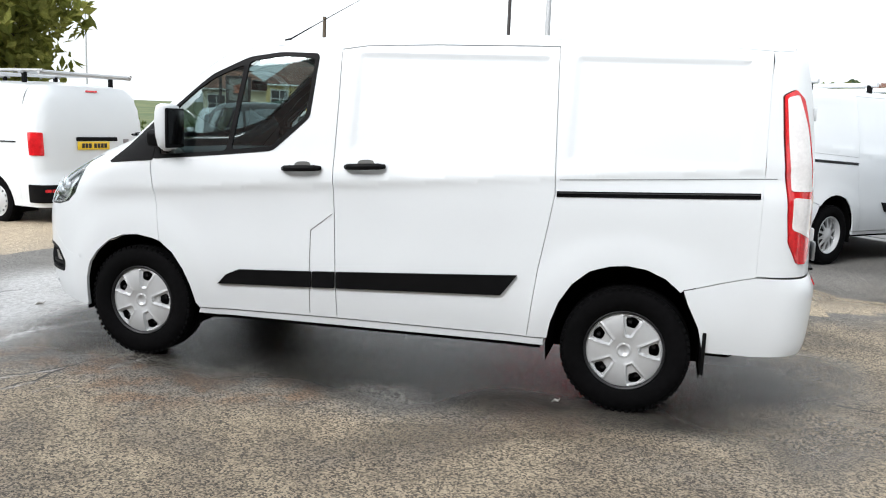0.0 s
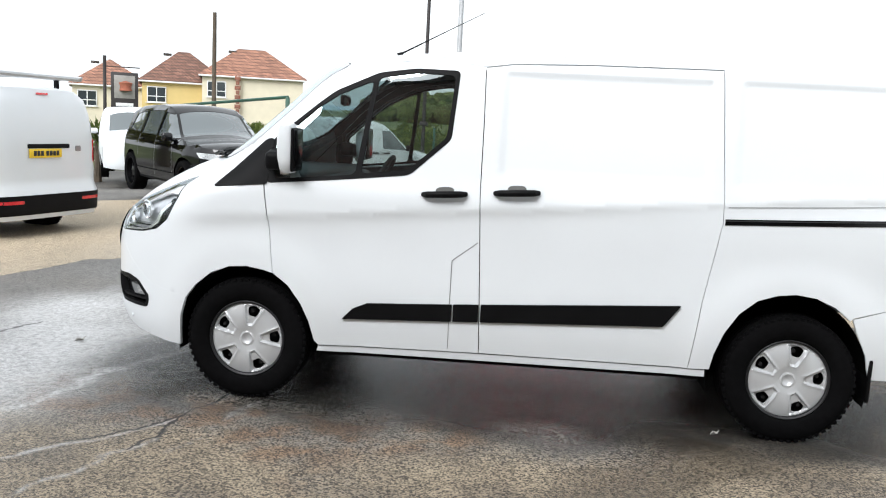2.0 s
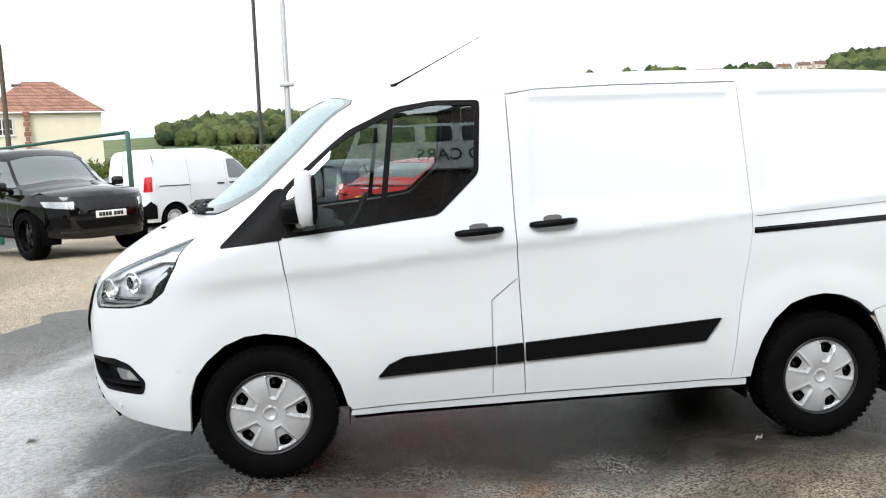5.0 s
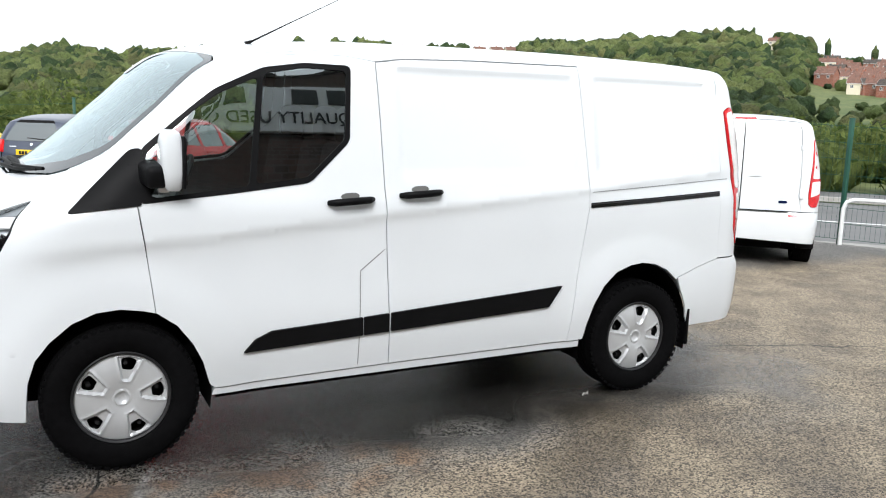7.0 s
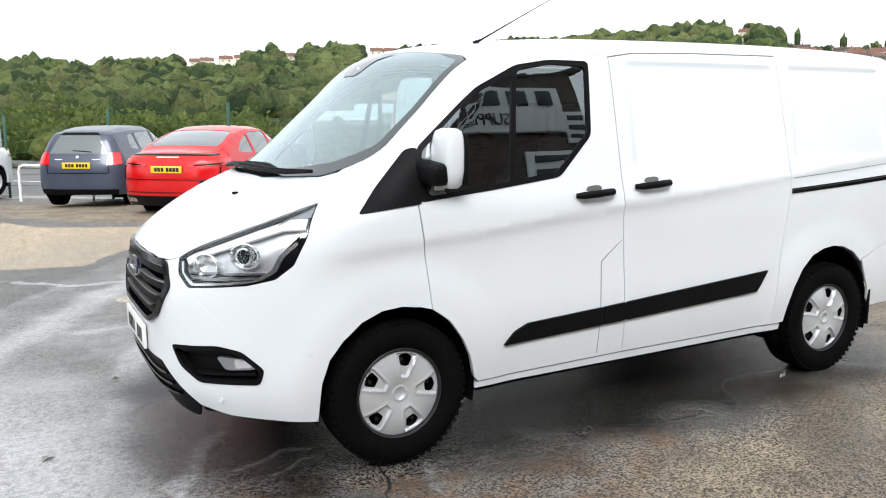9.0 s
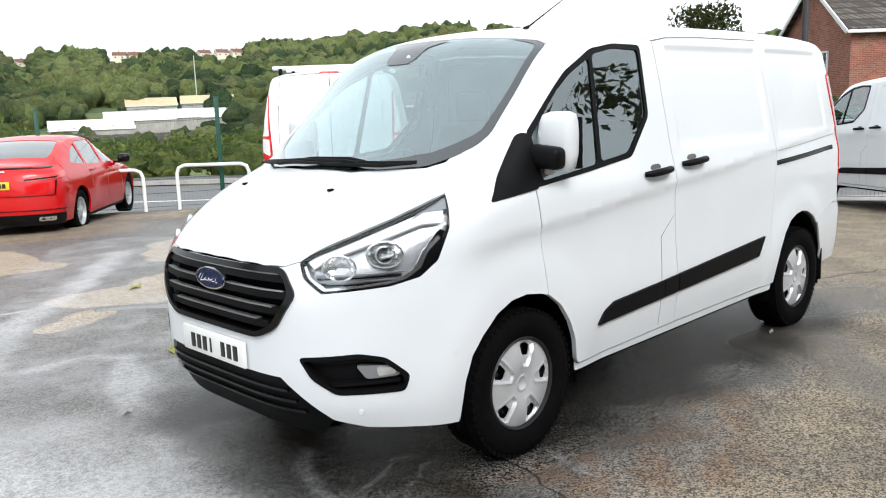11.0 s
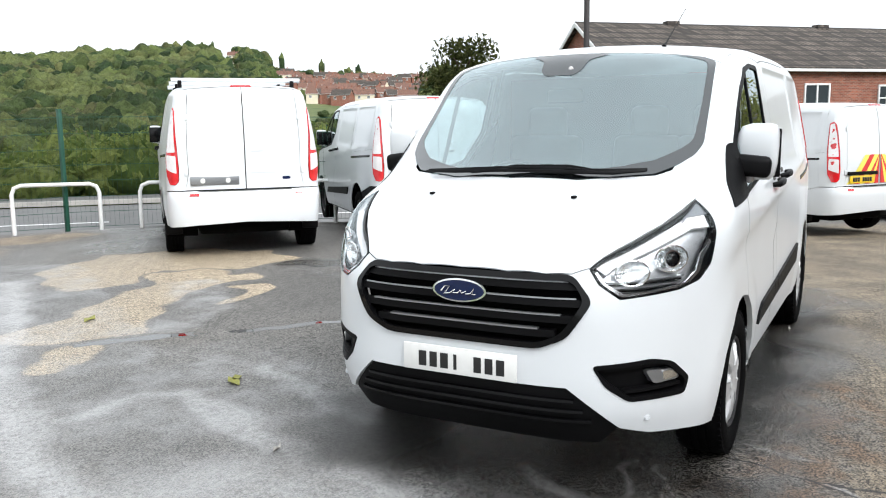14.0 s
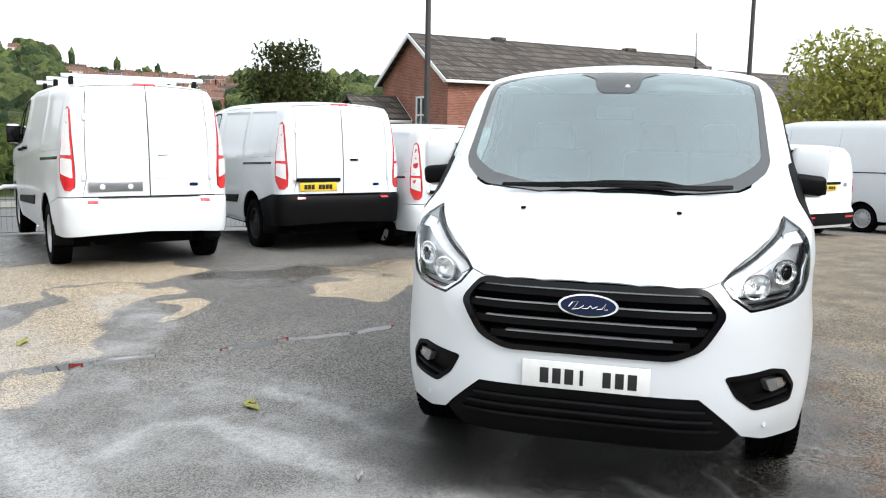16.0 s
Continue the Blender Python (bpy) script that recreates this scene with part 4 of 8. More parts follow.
        lampo = part("tail_light", B.panel("tail", rounded(f(tl), 0.012), h=h * 0.6, thick=0.02, off=0.008, inside=(2.5, 0, 1)), M["red_lens"], van_, "tall red and clear tail light")
        part("clear_lens", B.panel("tail", rounded(f([(0.766, 1.71), (0.812, 1.695), (0.82, 1.45), (0.818, 1.23), (0.704, 1.23), (0.735, 1.55)]), 0.015), h=h * 0.6, thick=0.004, off=0.011, inside=(2.5, 0, 1)), M["white_lens"], lampo)
        part("clear_lens", B.panel("tail", rounded(f([(0.70, 1.19), (0.81, 1.20), (0.81, 1.04), (0.695, 0.99)]), 0.015), h=h * 0.6, thick=0.004, off=0.011, inside=(2.5, 0, 1)), M["white_lens"], lampo)
        top_z = roof_edge[0][1] - 0.006
        dp = [(0.004 * 1.0, 0.80), (dr, 0.80), (0.598, 1.0), (0.613, 1.5), (0.625, top_z - 0.03), (roof_edge[1][0], roof_edge[1][1] - 0.012)] + [(a, z - 0.012) for a, z in roof_edge[2:-1]] + [(0.004, roof_edge[-1][1] - 0.012)]
        rd = part("rear_door", B.panel("tail", f(dp), h=h, thick=0.02, gap=0.003, inside=(2.5, 0, 1)), white, van_)
        for z in (1.0, 1.62):
            p = B.tail([f([(0.62, z)])[0]])[0]
            part("hinge", box(0.03, 0.04, 0.07, (p[0], p[1], p[2]), 0.008), white, rd)
        part("door_crease", B.panel("tail", f([(0.03, 0.985), (0.55, 0.985), (0.55, 0.992), (0.03, 0.992)]), h=0.1, thick=0.004, off=0.004, inside=(2.5, 0, 1)), white, rd)
        if s < 0:
            part("door_handle", B.panel("tail", rounded([(-0.22, 1.235), (-0.1, 1.235), (-0.1, 1.26), (-0.22, 1.26)], 0.008), h=0.1, thick=0.01, off=0.012, inside=(2.5, 0, 1)), black if bumper else white, rd)
            part("tail_badge", B.panel("tail", rounded([(-0.50, 0.90), (-0.42, 0.90), (-0.42, 0.935), (-0.50, 0.935)], 0.015), h=0.1, thick=0.004, off=0.006, inside=(2.5, 0, 1)), M["blue"], rd)
        part("rear_reflector", B.panel("tail", f([(0.50, 0.735), (0.58, 0.735), (0.58, 0.762), (0.50, 0.762)]), h=0.1, thick=0.006, off=0.008, inside=(2.5, 0, 1)), M["red_lens"], van_)
        if s > 0:
            xb = float(B.tail([(0.25, 0.9)])[0][0])
            if plate == "none":
                ph = part("plate_holder", box(0.015, 0.56, 0.10, (xb + 0.006, -0.36, 0.905), 0.006), M["lamp_grey"], rd, "empty dark plate holder")
                for dy in (-0.14, 0.15):
                    part("holder_fixing", lathe([(0, 0.014), (0.028, 0.012), (0.03, 0.0)], 14, "x", at=(xb + 0.006, -0.36 + dy, 0.905)), M["plate_white"], ph)
            else:
                part("plate_light_bar", box(0.03, 0.62, 0.05, (xb + 0.012, -0.36, 0.985), 0.01), black, rd, "black handle bar above the plate")
                npl = part("number_plate", box(0.012, 0.52, 0.11, (xb + 0.008, -0.36, 0.895), 0.004), M["plate_yellow"], rd, "yellow number plate with black characters")
                for k in range(8):
                    if k != 4:
                        part("character_bar", box(0.003, 0.044, 0.062, (xb + 0.0145, -0.19 - k * 0.05, 0.893), 0.001), M["ink"], npl)
    part("high_brake_light", B.panel("tail", rounded([(-0.15, roof_edge[-1][1] - 0.008), (0.15, roof_edge[-1][1] - 0.008), (0.15, roof_edge[-1][1] + 0.012), (-0.15, roof_edge[-1][1] + 0.012)], 0.008), h=0.1, thick=0.01, off=0.012, inside=(2.5, 0, 1)), M["red_lens"], van_)
    rb = B.t_side(X([(3.56, 0.782), (3.4, 0.742), (3.213, 0.69), (3.24, 0.62), (3.30, 0.50), (3.33, 0.37)]))
    bm_out = [(0.0, 0.79)] + [(a, 0.79) for a in (0.3, 0.6)] + rb + [(0.9, 0.365), (0.5, 0.40), (0.0, 0.42)]
    bm_out = bm_out + mirror_y(bm_out[-2:0:-1])
    part("rear_bumper", B.panel("tail", bm_out, h=h * 0.8, thick=0.012, gap=0.0006, inside=(2.5, 0, 0.6)), lower, van_, "black rear bumper" if bumper else "")
    part("bumper_step", B.panel("tail", [(-0.5, 0.793), (0.5, 0.793), (0.5, 0.805), (-0.5, 0.805)], h=0.1, thick=0.04, off=0.03, inside=(2.5, 0, 0.6)), black, van_)
    # ---- underside
    floor_ = box(2.85 + e, 1.1, 0.16, (2.1 + e / 2, 0, 0.33), 0.04)
    floor_ = box(1.85 + e, 1.62, 0.1, (1.45 + e / 2, 0, 0.35), 0.03, bm=floor_)
    floor_ = box(0.9, 1.1, 0.18, (-0.35, 0, 0.33), 0.05, bm=floor_)
    floor_ = tube([(0, -0.8, 0.33), (0, 0.8, 0.33)], 0.04, 10, floor_)
    floor_ = tube([(2.933 + e, -0.8, 0.33), (2.933 + e, 0.8, 0.33)], 0.06, 10, floor_)
    part("underbody", floor_, M["dark"], van_)
    # ---- cab
    cab_inside(van_, B, hero)
    if hero:
        part("aerial", tube([(0.70, -0.40, 1.965), (0.74, -0.40, 1.985), (0.93, -0.40, 2.085), (1.2, -0.40, 2.225)], [0.014, 0.005, 0.0028, 0.0015], 8), black, van_, "thin black roof aerial")
        for pts in (((-0.33, 0.50), (-0.40, 0.30), (-0.42, 0.05), (-0.42, -0.12)), ((-0.42, 0.0), (-0.41, -0.2), (-0.34, -0.45), (-0.26, -0.58)), ((-0.43, 0.2), (-0.40, 0.0), (-0.37, -0.25), (-0.36, -0.35))):
            q = [(p[0] - 0.01, p[1], p[2] + 0.022) for p in B.top(pts)]
            wpr = part("wiper", tube(q, [0.007, 0.013, 0.016, 0.009], 6), black, van_, "black windscreen wiper")
            part("wiper_blade", tube([(p[0] - 0.03, p[1], p[2] - 0.004) for p in q], [0.006, 0.009, 0.009, 0.006], 6), black, wpr)
    for x in rails:
        p0, p1 = B.top([(x, -0.70), (x, 0.70)])
        z = max(p0[2], p1[2]) + 0.09
        bar = tube([(x, -0.78, z), (x, 0.78, z)], 0.028, 10)
        part("roof_bar", bar, M["white_b"], van_, "white roof bar")
        for y in (-0.68, 0.68):
            part("bar_foot", box(0.06, 0.05, 0.12, (x, y, z - 0.06), 0.01), black, van_)
    if chevrons:
        k = 0
        for s in (1, -1):
            for i in range(6):
                a0 = 0.03 + 0.095 * i
                z0, dz = 0.83, 0.42
                q = [(a0, z0), (min(0.59, a0 + 0.095), z0), (max(0.02, a0 + 0.095 - 0.30), z0 + dz), (max(0.02, a0 - 0.30), z0 + dz)]
                lean = [(0.595 - 0.095 * i - 0.095, z0), (0.595 - 0.095 * i, z0), (max(0.015, 0.595 - 0.095 * i - 0.28), z0 + dz), (max(0.015, 0.595 - 0.095 * i - 0.375), z0 + dz)]
                lean = [(max(0.015, a), z) for a, z in lean]
                f = (lambda p: p) if s > 0 else mirror_y
                if abs(area(lean)) > 0.002:
                    part("chevron_stripe", B.panel("tail", f(lean), h=0.1, thick=0.001, off=0.010 + 0.001 * (i % 2), inside=(2.5, 0, 1)), M["chev_red"] if i % 2 else M["chev_yellow"], van_)
    van_.matrix_basis = m
    return van_


def cab_inside(parent, B, hero):
    """Seats, dashboard, wheel and bulkhead behind the glass."""
    dash = box(0.42, 1.56, 0.30, (0.16, 0, 1.08), 0.08, segs=3)
    dash = box(0.5, 1.5, 0.10, (0.02, 0, 1.21), 0.045, segs=3, bm=dash)
    dash = box(0.16, 0.42, 0.24, (0.34, 0.0, 1.08), 0.05, bm=dash)
    part("dashboard", dash, M["dash"], parent, "dark grey dashboard")
    part("bulkhead", box(0.03, 1.56, 1.42, (1.30, 0, 1.14), 0.01), M["trim_grey"], parent)
    part("cab_floor", box(1.3, 1.6, 0.06, (0.66, 0, 0.48), 0.01), M["dark"], parent)
    part("headlining", B.panel("top", [(0.5, -0.755), (1.3, -0.755), (1.3, 0.755), (0.5, 0.755)], h=0.12, thick=0, off=-0.03), M["trim_grey"], parent)
    opening = [(0.10, 1.222), (0.50, 1.262), (0.875, 1.305), (1.085, 1.50), (1.112, 1.862), (0.88, 1.862), (0.68, 1.832), (0.45, 1.725), (0.36, 1.655), (0.12, 1.452)]
    for s in (-1, 1):
        part("cab_lining", B.panel("side", rounded(inset(opening, -0.085), 0.03), [rounded(inset(opening, -0.012), 0.03)], 0.06, 0.0, -0.022, sign=s), M["trim_grey"], parent, "dark grey lining round the cab window")
    for y, w in ((0.47, 0.48), (-0.2, 0.42), (-0.58, 0.40)):
        seat = part("seat", box(0.5, w, 0.16, (0.86, y, 0.82), 0.05, segs=3), M["seat"], parent, "dark cloth seat")
        part("backrest", box(0.14, w, 0.62, (1.13, y, 1.17), 0.05, pose(0, 0, 0, 0, 10, 0), 3), M["seat"], seat)
        part("headrest", box(0.1, w * 0.55, 0.2, (1.20, y, 1.56), 0.045, segs=3), M["seat"], seat)
        part("seat_base", box(0.42, w * 0.8, 0.26, (0.86, y, 0.62), 0.03), M["dark"], seat)
    # steering wheel on the right-hand side
    ring = [(0.19 * math.cos(a), 0.19 * math.sin(a), 0) for a in np.linspace(0, 2 * math.pi, 29)]
    sw = tube(ring, 0.015, 8)
    sw = box(0.12, 0.13, 0.05, (0, 0, -0.02), 0.02, bm=sw)
    for a in (0, 180, 270):
        sw = box(0.17, 0.03, 0.02, (0, 0, 0), 0.006, pose(0, 0, 0, 0, 0, a) @ Matrix.Translation((0.1, 0, -0.01)), bm=sw)
    sw.transform(pose(0.47, 0.42, 1.17, 0, -62, 0))
    part("steering_wheel", sw, M["dash"], parent, "black steering wheel")
    if hero:
        part("cab_mirror", box(0.03, 0.2, 0.07, (0.30, 0.02, 1.70), 0.02), M["gloss_black"], parent)
        hood = [(0.15, 0.0), (0.15, 0.075), (0.18, 0.11), (0.26, 0.125), (0.325, 0.2), (0.34, 0.22), (0.325, 0.1), (0.322, 0.0)]
        hood = hood + [(x, -y) for x, y in hood[-2:0:-1]]
        part("sensor_housing", B.panel("top", rounded(hood, 0.02), h=0.05, thick=0.0, off=0.002), M["frit"], parent, "dark sensor housing at the top of the windscreen")
        part("sensor_eye", lathe([(0, -0.006), (0.012, -0.004), (0.014, 0.0)], 14, "x", at=tuple(float(c) for c in B.top([(0.19, -0.05)])[0])), M["white_lens"], parent)


# ---------------------------------------------------------------- other vehicles
def auto(name, label, category, m, spec, paint, group="parked vehicles", h=0.09):
    """A car or small van from its outlines: front axle at the origin, nose towards -x."""
    g = spec.get
    B = Body(spec["top"], spec["side"], spec["front"], spec["rear"], g("taper", [(-1, 0), (2, 0), (4, 0.05)]), g("shift", 0.3), g("crown", 0.1), g("nose", (0.12, 0.6, 4.0)), g("tail", (0.1, 0.7, 4.0)), g("k", (0.12, 0.07, 0.1)), g("axis", (0.25, spec["wb"] - 0.1)))
    car = empty(name, label, category, group)
    mat, black = M[paint], M["black"]
    wb, r, ya = spec["wb"], spec["r"], spec["track"]
    ar = r + 0.055
    xa, xb, z0 = g("xa", -0.42), g("xb", wb + 0.43), g("sill", 0.26)
    ty = spec["top_y"]
    rim = lambda x0, x1, n: [(float(p[0]), float(p[2])) for p in B.top([(x, -ty(x)) for x in np.linspace(x0, x1, n)])]
    # lines where nose and tail meet the top
    ra, rb_ = rim(xa, xa, 1)[0], rim(xb, xb, 1)[0]
    ta = B.n_side([ra])[0][0]
    tb = B.t_side([rb_])[0][0]
    zn, zt = spec["nose_z"], spec["tail_z"]
    fl = [(ta * u, ra[1] + (zn - ra[1]) * (1 - abs(u) ** 2.5)) for u in np.linspace(1, -1, 17)]
    tl = [(tb * u, rb_[1] + (zt - rb_[1]) * (1 - abs(u) ** 4)) for u in np.linspace(1, -1, 17)]
    fp, tp = B.nose(fl), B.tail(tl)
    # sides
    arch = lambda cx: arc(cx, r, ar, 180 - 0, 0, 16)
    lowf, lowr = z0, z0 + 0.02
    half_gap = math.sqrt(max(0.01, ar**2 - (r - z0) ** 2))
    af = [p for p in arch(0.0) if p[0] > xa + 0.01]
    am = [p for p in arch(wb) if p[0] < xb - 0.01]
    outline = rim(xa, xb, 26) + ([(xb, z0)] if am[-1][0] < xb - 0.03 else []) + [(wb + half_gap, z0)] * (am[-1][0] < xb - 0.03) + am[::-1] + [(wb - half_gap - 0.0, z0), (half_gap, z0)] + af[::-1] + ([(-half_gap, z0), (xa, z0)] if af[0][0] > xa + 0.03 else [])
    seen_, clean = None, []
    for p in outline:
        if seen_ is None or math.dist(p, seen_) > 0.004:
            clean.append(p)
            seen_ = p
    wins = [rounded(w, 0.04) for w in spec["windows"]]
    for s in (-1, 1):
        body = part("side_panel", B.panel("side", clean, wins, h, 0.03, sign=s), mat, car)
        for w in spec["windows"]:
            part("window", B.panel("side", rounded(inset(w, -0.005), 0.04), h=h, thick=0, off=-0.012, sign=s), M["auto_glass"], body)
        for w in g("window_trim", ()):
            part("window_trim", B.panel("side", rounded(w, 0.01), h=h, thick=0.004, off=0.003, sign=s), M["gloss_black"], body)
        for line in g("seams", ()):
            a, b = line
            part("door_seam", B.panel("side", [(a[0] - 0.004, a[1]), (a[0] + 0.004, a[1]), (b[0] + 0.004, b[1]), (b[0] - 0.004, b[1])], h=0.15, thick=0.001, off=0.002, sign=s), M["lamp_grey"], body)
        for w in g("strips", ()):
            part("side_moulding", B.panel("side", w, h=h, thick=0.01, off=0.012, sign=s), black, body)
        for x, z in g("handles", ()):
            y = float(B.side([(x, z)], 1)[0][1])
            part("door_handle", box(0.2, 0.03, 0.03, (x, s * (y + 0.015), z), 0.012), M[g("handle_mat", paint)], body)
        if g("mirror"):
            x, y, z = spec["mirror"]
            mir = part("door_mirror", box(0.13, 0.2, 0.15, (x, s * (y + 0.06), z), 0.05, segs=3), M[g("mirror_mat", paint)], car)
            part("mirror_arm", box(0.08, 0.14, 0.04, (x - 0.01, s * (y - 0.06), z - 0.06), 0.015), black, mir)
        for x in (0.0, wb):
            wheel(car, (x, s * (ya - 0.1), r - 0.003), r, g("tyre_w", 0.205), g("rim", r * 0.64), g("style", "alloy"), s, g("rim_mat", "cover"))
            bm = bmesh.new()
            prof = arc(x, r, ar + 0.01, -20, 200, 16)
            a_ = [bm.verts.new((px, s * (ya - 0.03), pz)) for px, pz in prof]
            b_ = [bm.verts.new((px, s * (ya - 0.35), pz)) for px, pz in prof]
            for i in range(16):
                bm.faces.new((a_[i], a_[i + 1], b_[i + 1], b_[i]))
            bm.faces.new(b_)
            part("arch_liner", bm, M["dark"], car)
        sill = [(half_gap, z0 - 0.05), (wb - half_gap, z0 - 0.05), (wb - half_gap, z0 + 0.015), (half_gap, z0 + 0.015)]
        part("sill", B.panel("side", sill, h=0.2, thick=0.05, off=-0.012, sign=s), M[g("sill_mat", "black")], car)
    # top, with the windscreen let in
    top = [(p[0], p[1]) for p in fp[::-1]][::1]
    left = [(x, -ty(x)) for x in np.linspace(xa, xb, 26)][1:-1]
    out = [(p[0], p[1]) for p in fp[::-1]] + left + [(p[0], p[1]) for p in tp] + [(x, -y) for x, y in left[::-1]]
    out = [(float(x), float(y)) for x, y in out]
    ws = spec["screen"]
    ws = ws + [(x, -y) for x, y in ws[::-1]]
    holes = [rounded(ws, 0.03)]
    rw = g("rear_top")
    if rw:
        rw = rw + [(x, -y) for x, y in rw[::-1]]
        holes.append(rounded(rw, 0.03))
    part("roof_and_bonnet", B.panel("top", out, holes, h, 0.01), mat, car)
    part("windscreen", B.panel("top", rounded(inset(ws, -0.004), 0.03), h=h, thick=0, off=-0.006), M["auto_glass"], car)
    if rw:
        part("rear_window", B.panel("top", rounded(inset(rw, -0.004), 0.03), h=h, thick=0, off=-0.006), M["auto_glass"], car)
    # nose
    na = B.n_side([(xa, z) for z in np.linspace(ra[1], z0, 6)])
    nose = fl[::-1] + na[1:] + [(0.3, z0 - 0.04), (-0.3, z0 - 0.04)] + mirror_y(na[1:])[::-1]
    part("front_bumper", B.panel("nose", nose, h=h, thick=0.02), mat, car)
    for poly, mn, nm, lb in g("nose_parts", ()):
        for f in ((lambda p: p), mirror_y) if poly[0][0] > 0 and min(p[0] for p in poly) > 0.02 else ((lambda p: p),):
            part(nm, B.panel("nose", rounded(f(poly), 0.015), h=h * 0.7, thick=0.012, off=0.008), M[mn], car, lb)
    # tail
    nb = B.t_side([(xb, z) for z in np.linspace(rb_[1], z0, 6)])
    tail = tl[::-1] + nb[1:] + [(0.3, z0), (-0.3, z0)] + mirror_y(nb[1:])[::-1]
    part("tail_panel", B.panel("tail", tail, h=h, thick=0.02, inside=(wb / 2, 0, 0.8)), mat, car)
    lift = 0.0
    for poly, mn, nm, lb in g("tail_parts", ()):
        lift += 0.0004
        for f in ((lambda p: p), mirror_y) if min(p[0] for p in poly) > 0.02 else ((lambda p: p),):
            part(nm, B.panel("tail", rounded(f(poly), 0.015), h=h * 0.7, thick=0.012, off=0.008 + lift, inside=(wb / 2, 0, 0.8)), M[mn], car, lb)
    for where, z, off, col, n in g("plates", ()):
        p = (B.nose if where == "nose" else B.tail)([(off, z)])[0]
        d = -1 if where == "nose" else 1
        np_ = part("number_plate", box(0.014, 0.52, 0.11, (p[0] + d * 0.018, p[1], z), 0.004), M[col], car, ("white" if where == "nose" else "yellow") + " number plate with black characters")
        for k in range(7):
            part("character_bar", box(0.003, 0.046, 0.062, (p[0] + d * 0.0265, p[1] + 0.19 - k * 0.056 - (0.03 if k > 3 else 0), z), 0.001), M["ink"], np_)
    part("underbody", box(wb + 1.0, ya * 1.5, 0.12, (wb / 2, 0, z0 + 0.04), 0.04), M["dark"], car)
    for fn in g("extras", ()):
        fn(car, B)
    car.matrix_basis = m
    return car


def at_pose(x, y, heading, z=0.0):
    return Matrix.Translation((x, y, z)) @ Matrix.Rotation(radians(heading - 180), 4, "Z")


CAR_SIDE = lambda w, h, belt: [(0.15, w - 0.07), (0.3, w - 0.03), (0.55, w), (belt - 0.05, w - 0.02), (belt + 0.05, w - 0.07), (h, w - 0.29), (h + 0.2, w - 0.33)]

HATCH = dict(wb=2.46, r=0.305, track=0.82, top=[(-1.1, 0.55), (-0.85, 0.72), (-0.75, 0.82), (-0.3, 0.95), (0.1, 1.02), (0.32, 1.09), (0.95, 1.43), (1.3, 1.49), (2.0, 1.495), (2.6, 1.45), (2.9, 1.40), (3.2, 1.2)],
    side=CAR_SIDE(0.83, 1.5, 0.92), front=[(0.15, -0.72), (0.3, -0.79), (0.5, -0.8), (0.75, -0.76), (1.0, -0.65)], rear=[(0.2, 3.12), (0.4, 3.2), (0.75, 3.2), (0.95, 3.13), (1.4, 2.95), (1.6, 2.85)],
    top_y=lambda x: float(np.interp(x, [-0.45, 0.3, 0.9, 2.4, 2.9], [0.66, 0.66, 0.56, 0.56, 0.53])), nose_z=0.78, tail_z=1.38,
    windows=[[(0.52, 0.98), (1.12, 1.0), (1.12, 1.38), (0.95, 1.36)], [(1.2, 1.0), (1.95, 1.03), (1.95, 1.36), (1.2, 1.39)], [(2.02, 1.04), (2.4, 1.08), (2.3, 1.33), (2.02, 1.355)]],
    screen=[(0.33, 0.0), (0.38, 0.45), (0.45, 0.6), (0.92, 0.52), (0.9, 0.3), (0.88, 0.0)], seams=[((1.16, 0.35), (1.16, 0.98)), ((0.4, 0.4), (0.44, 0.95)), ((1.98, 0.65), (1.98, 1.0))],
    handles=[(1.02, 0.9), (1.85, 0.93)], mirror=(0.5, 0.86, 1.0),
    nose_parts=[([(-0.35, 0.5), (0.35, 0.5), (0.35, 0.68), (-0.35, 0.68)], "black", "grille", ""), ([(0.42, 0.62), (0.7, 0.66), (0.7, 0.78), (0.42, 0.72)], "reflector", "headlight", "")],
    tail_parts=[([(-0.58, 1.01), (0.58, 1.01), (0.49, 1.34), (-0.49, 1.34)], "auto_glass", "rear_window", ""), ([(0.52, 0.80), (0.78, 0.82), (0.80, 1.03), (0.60, 1.03)], "red_lens", "tail_light", "red tail light"),
        ([(-0.7, 0.26), (0.7, 0.26), (0.7, 0.36), (-0.7, 0.36)], "black", "lower_bumper", ""), ([(-0.55, 0.655), (0.55, 0.655), (0.55, 0.665), (-0.55, 0.665)], "black", "tailgate_seam", ""), ([(0.545, 0.66), (0.555, 0.66), (0.565, 0.83), (0.555, 0.83)], "black", "tailgate_seam", ""),
        # The black strip paints the spoiler's shadow line along with its lip.
        ([(-0.3, 1.03), (0.12, 1.06), (0.12, 1.075), (-0.3, 1.05)], "black", "rear_wiper", ""), ([(-0.5, 1.345), (0.5, 1.345), (0.48, 1.39), (-0.48, 1.39)], "black", "spoiler", "dark roof spoiler with its shadow line painted in"), ([(-0.03, 0.93), (0.03, 0.93), (0.03, 0.975), (-0.03, 0.975)], "chrome", "badge", "small chrome badge"), ([(0.3, 0.9), (0.44, 0.9), (0.44, 0.915), (0.3, 0.915)], "chrome", "tail_lettering", "")],
    plates=[("tail", 0.80, 0.0, "plate_yellow", 7)])

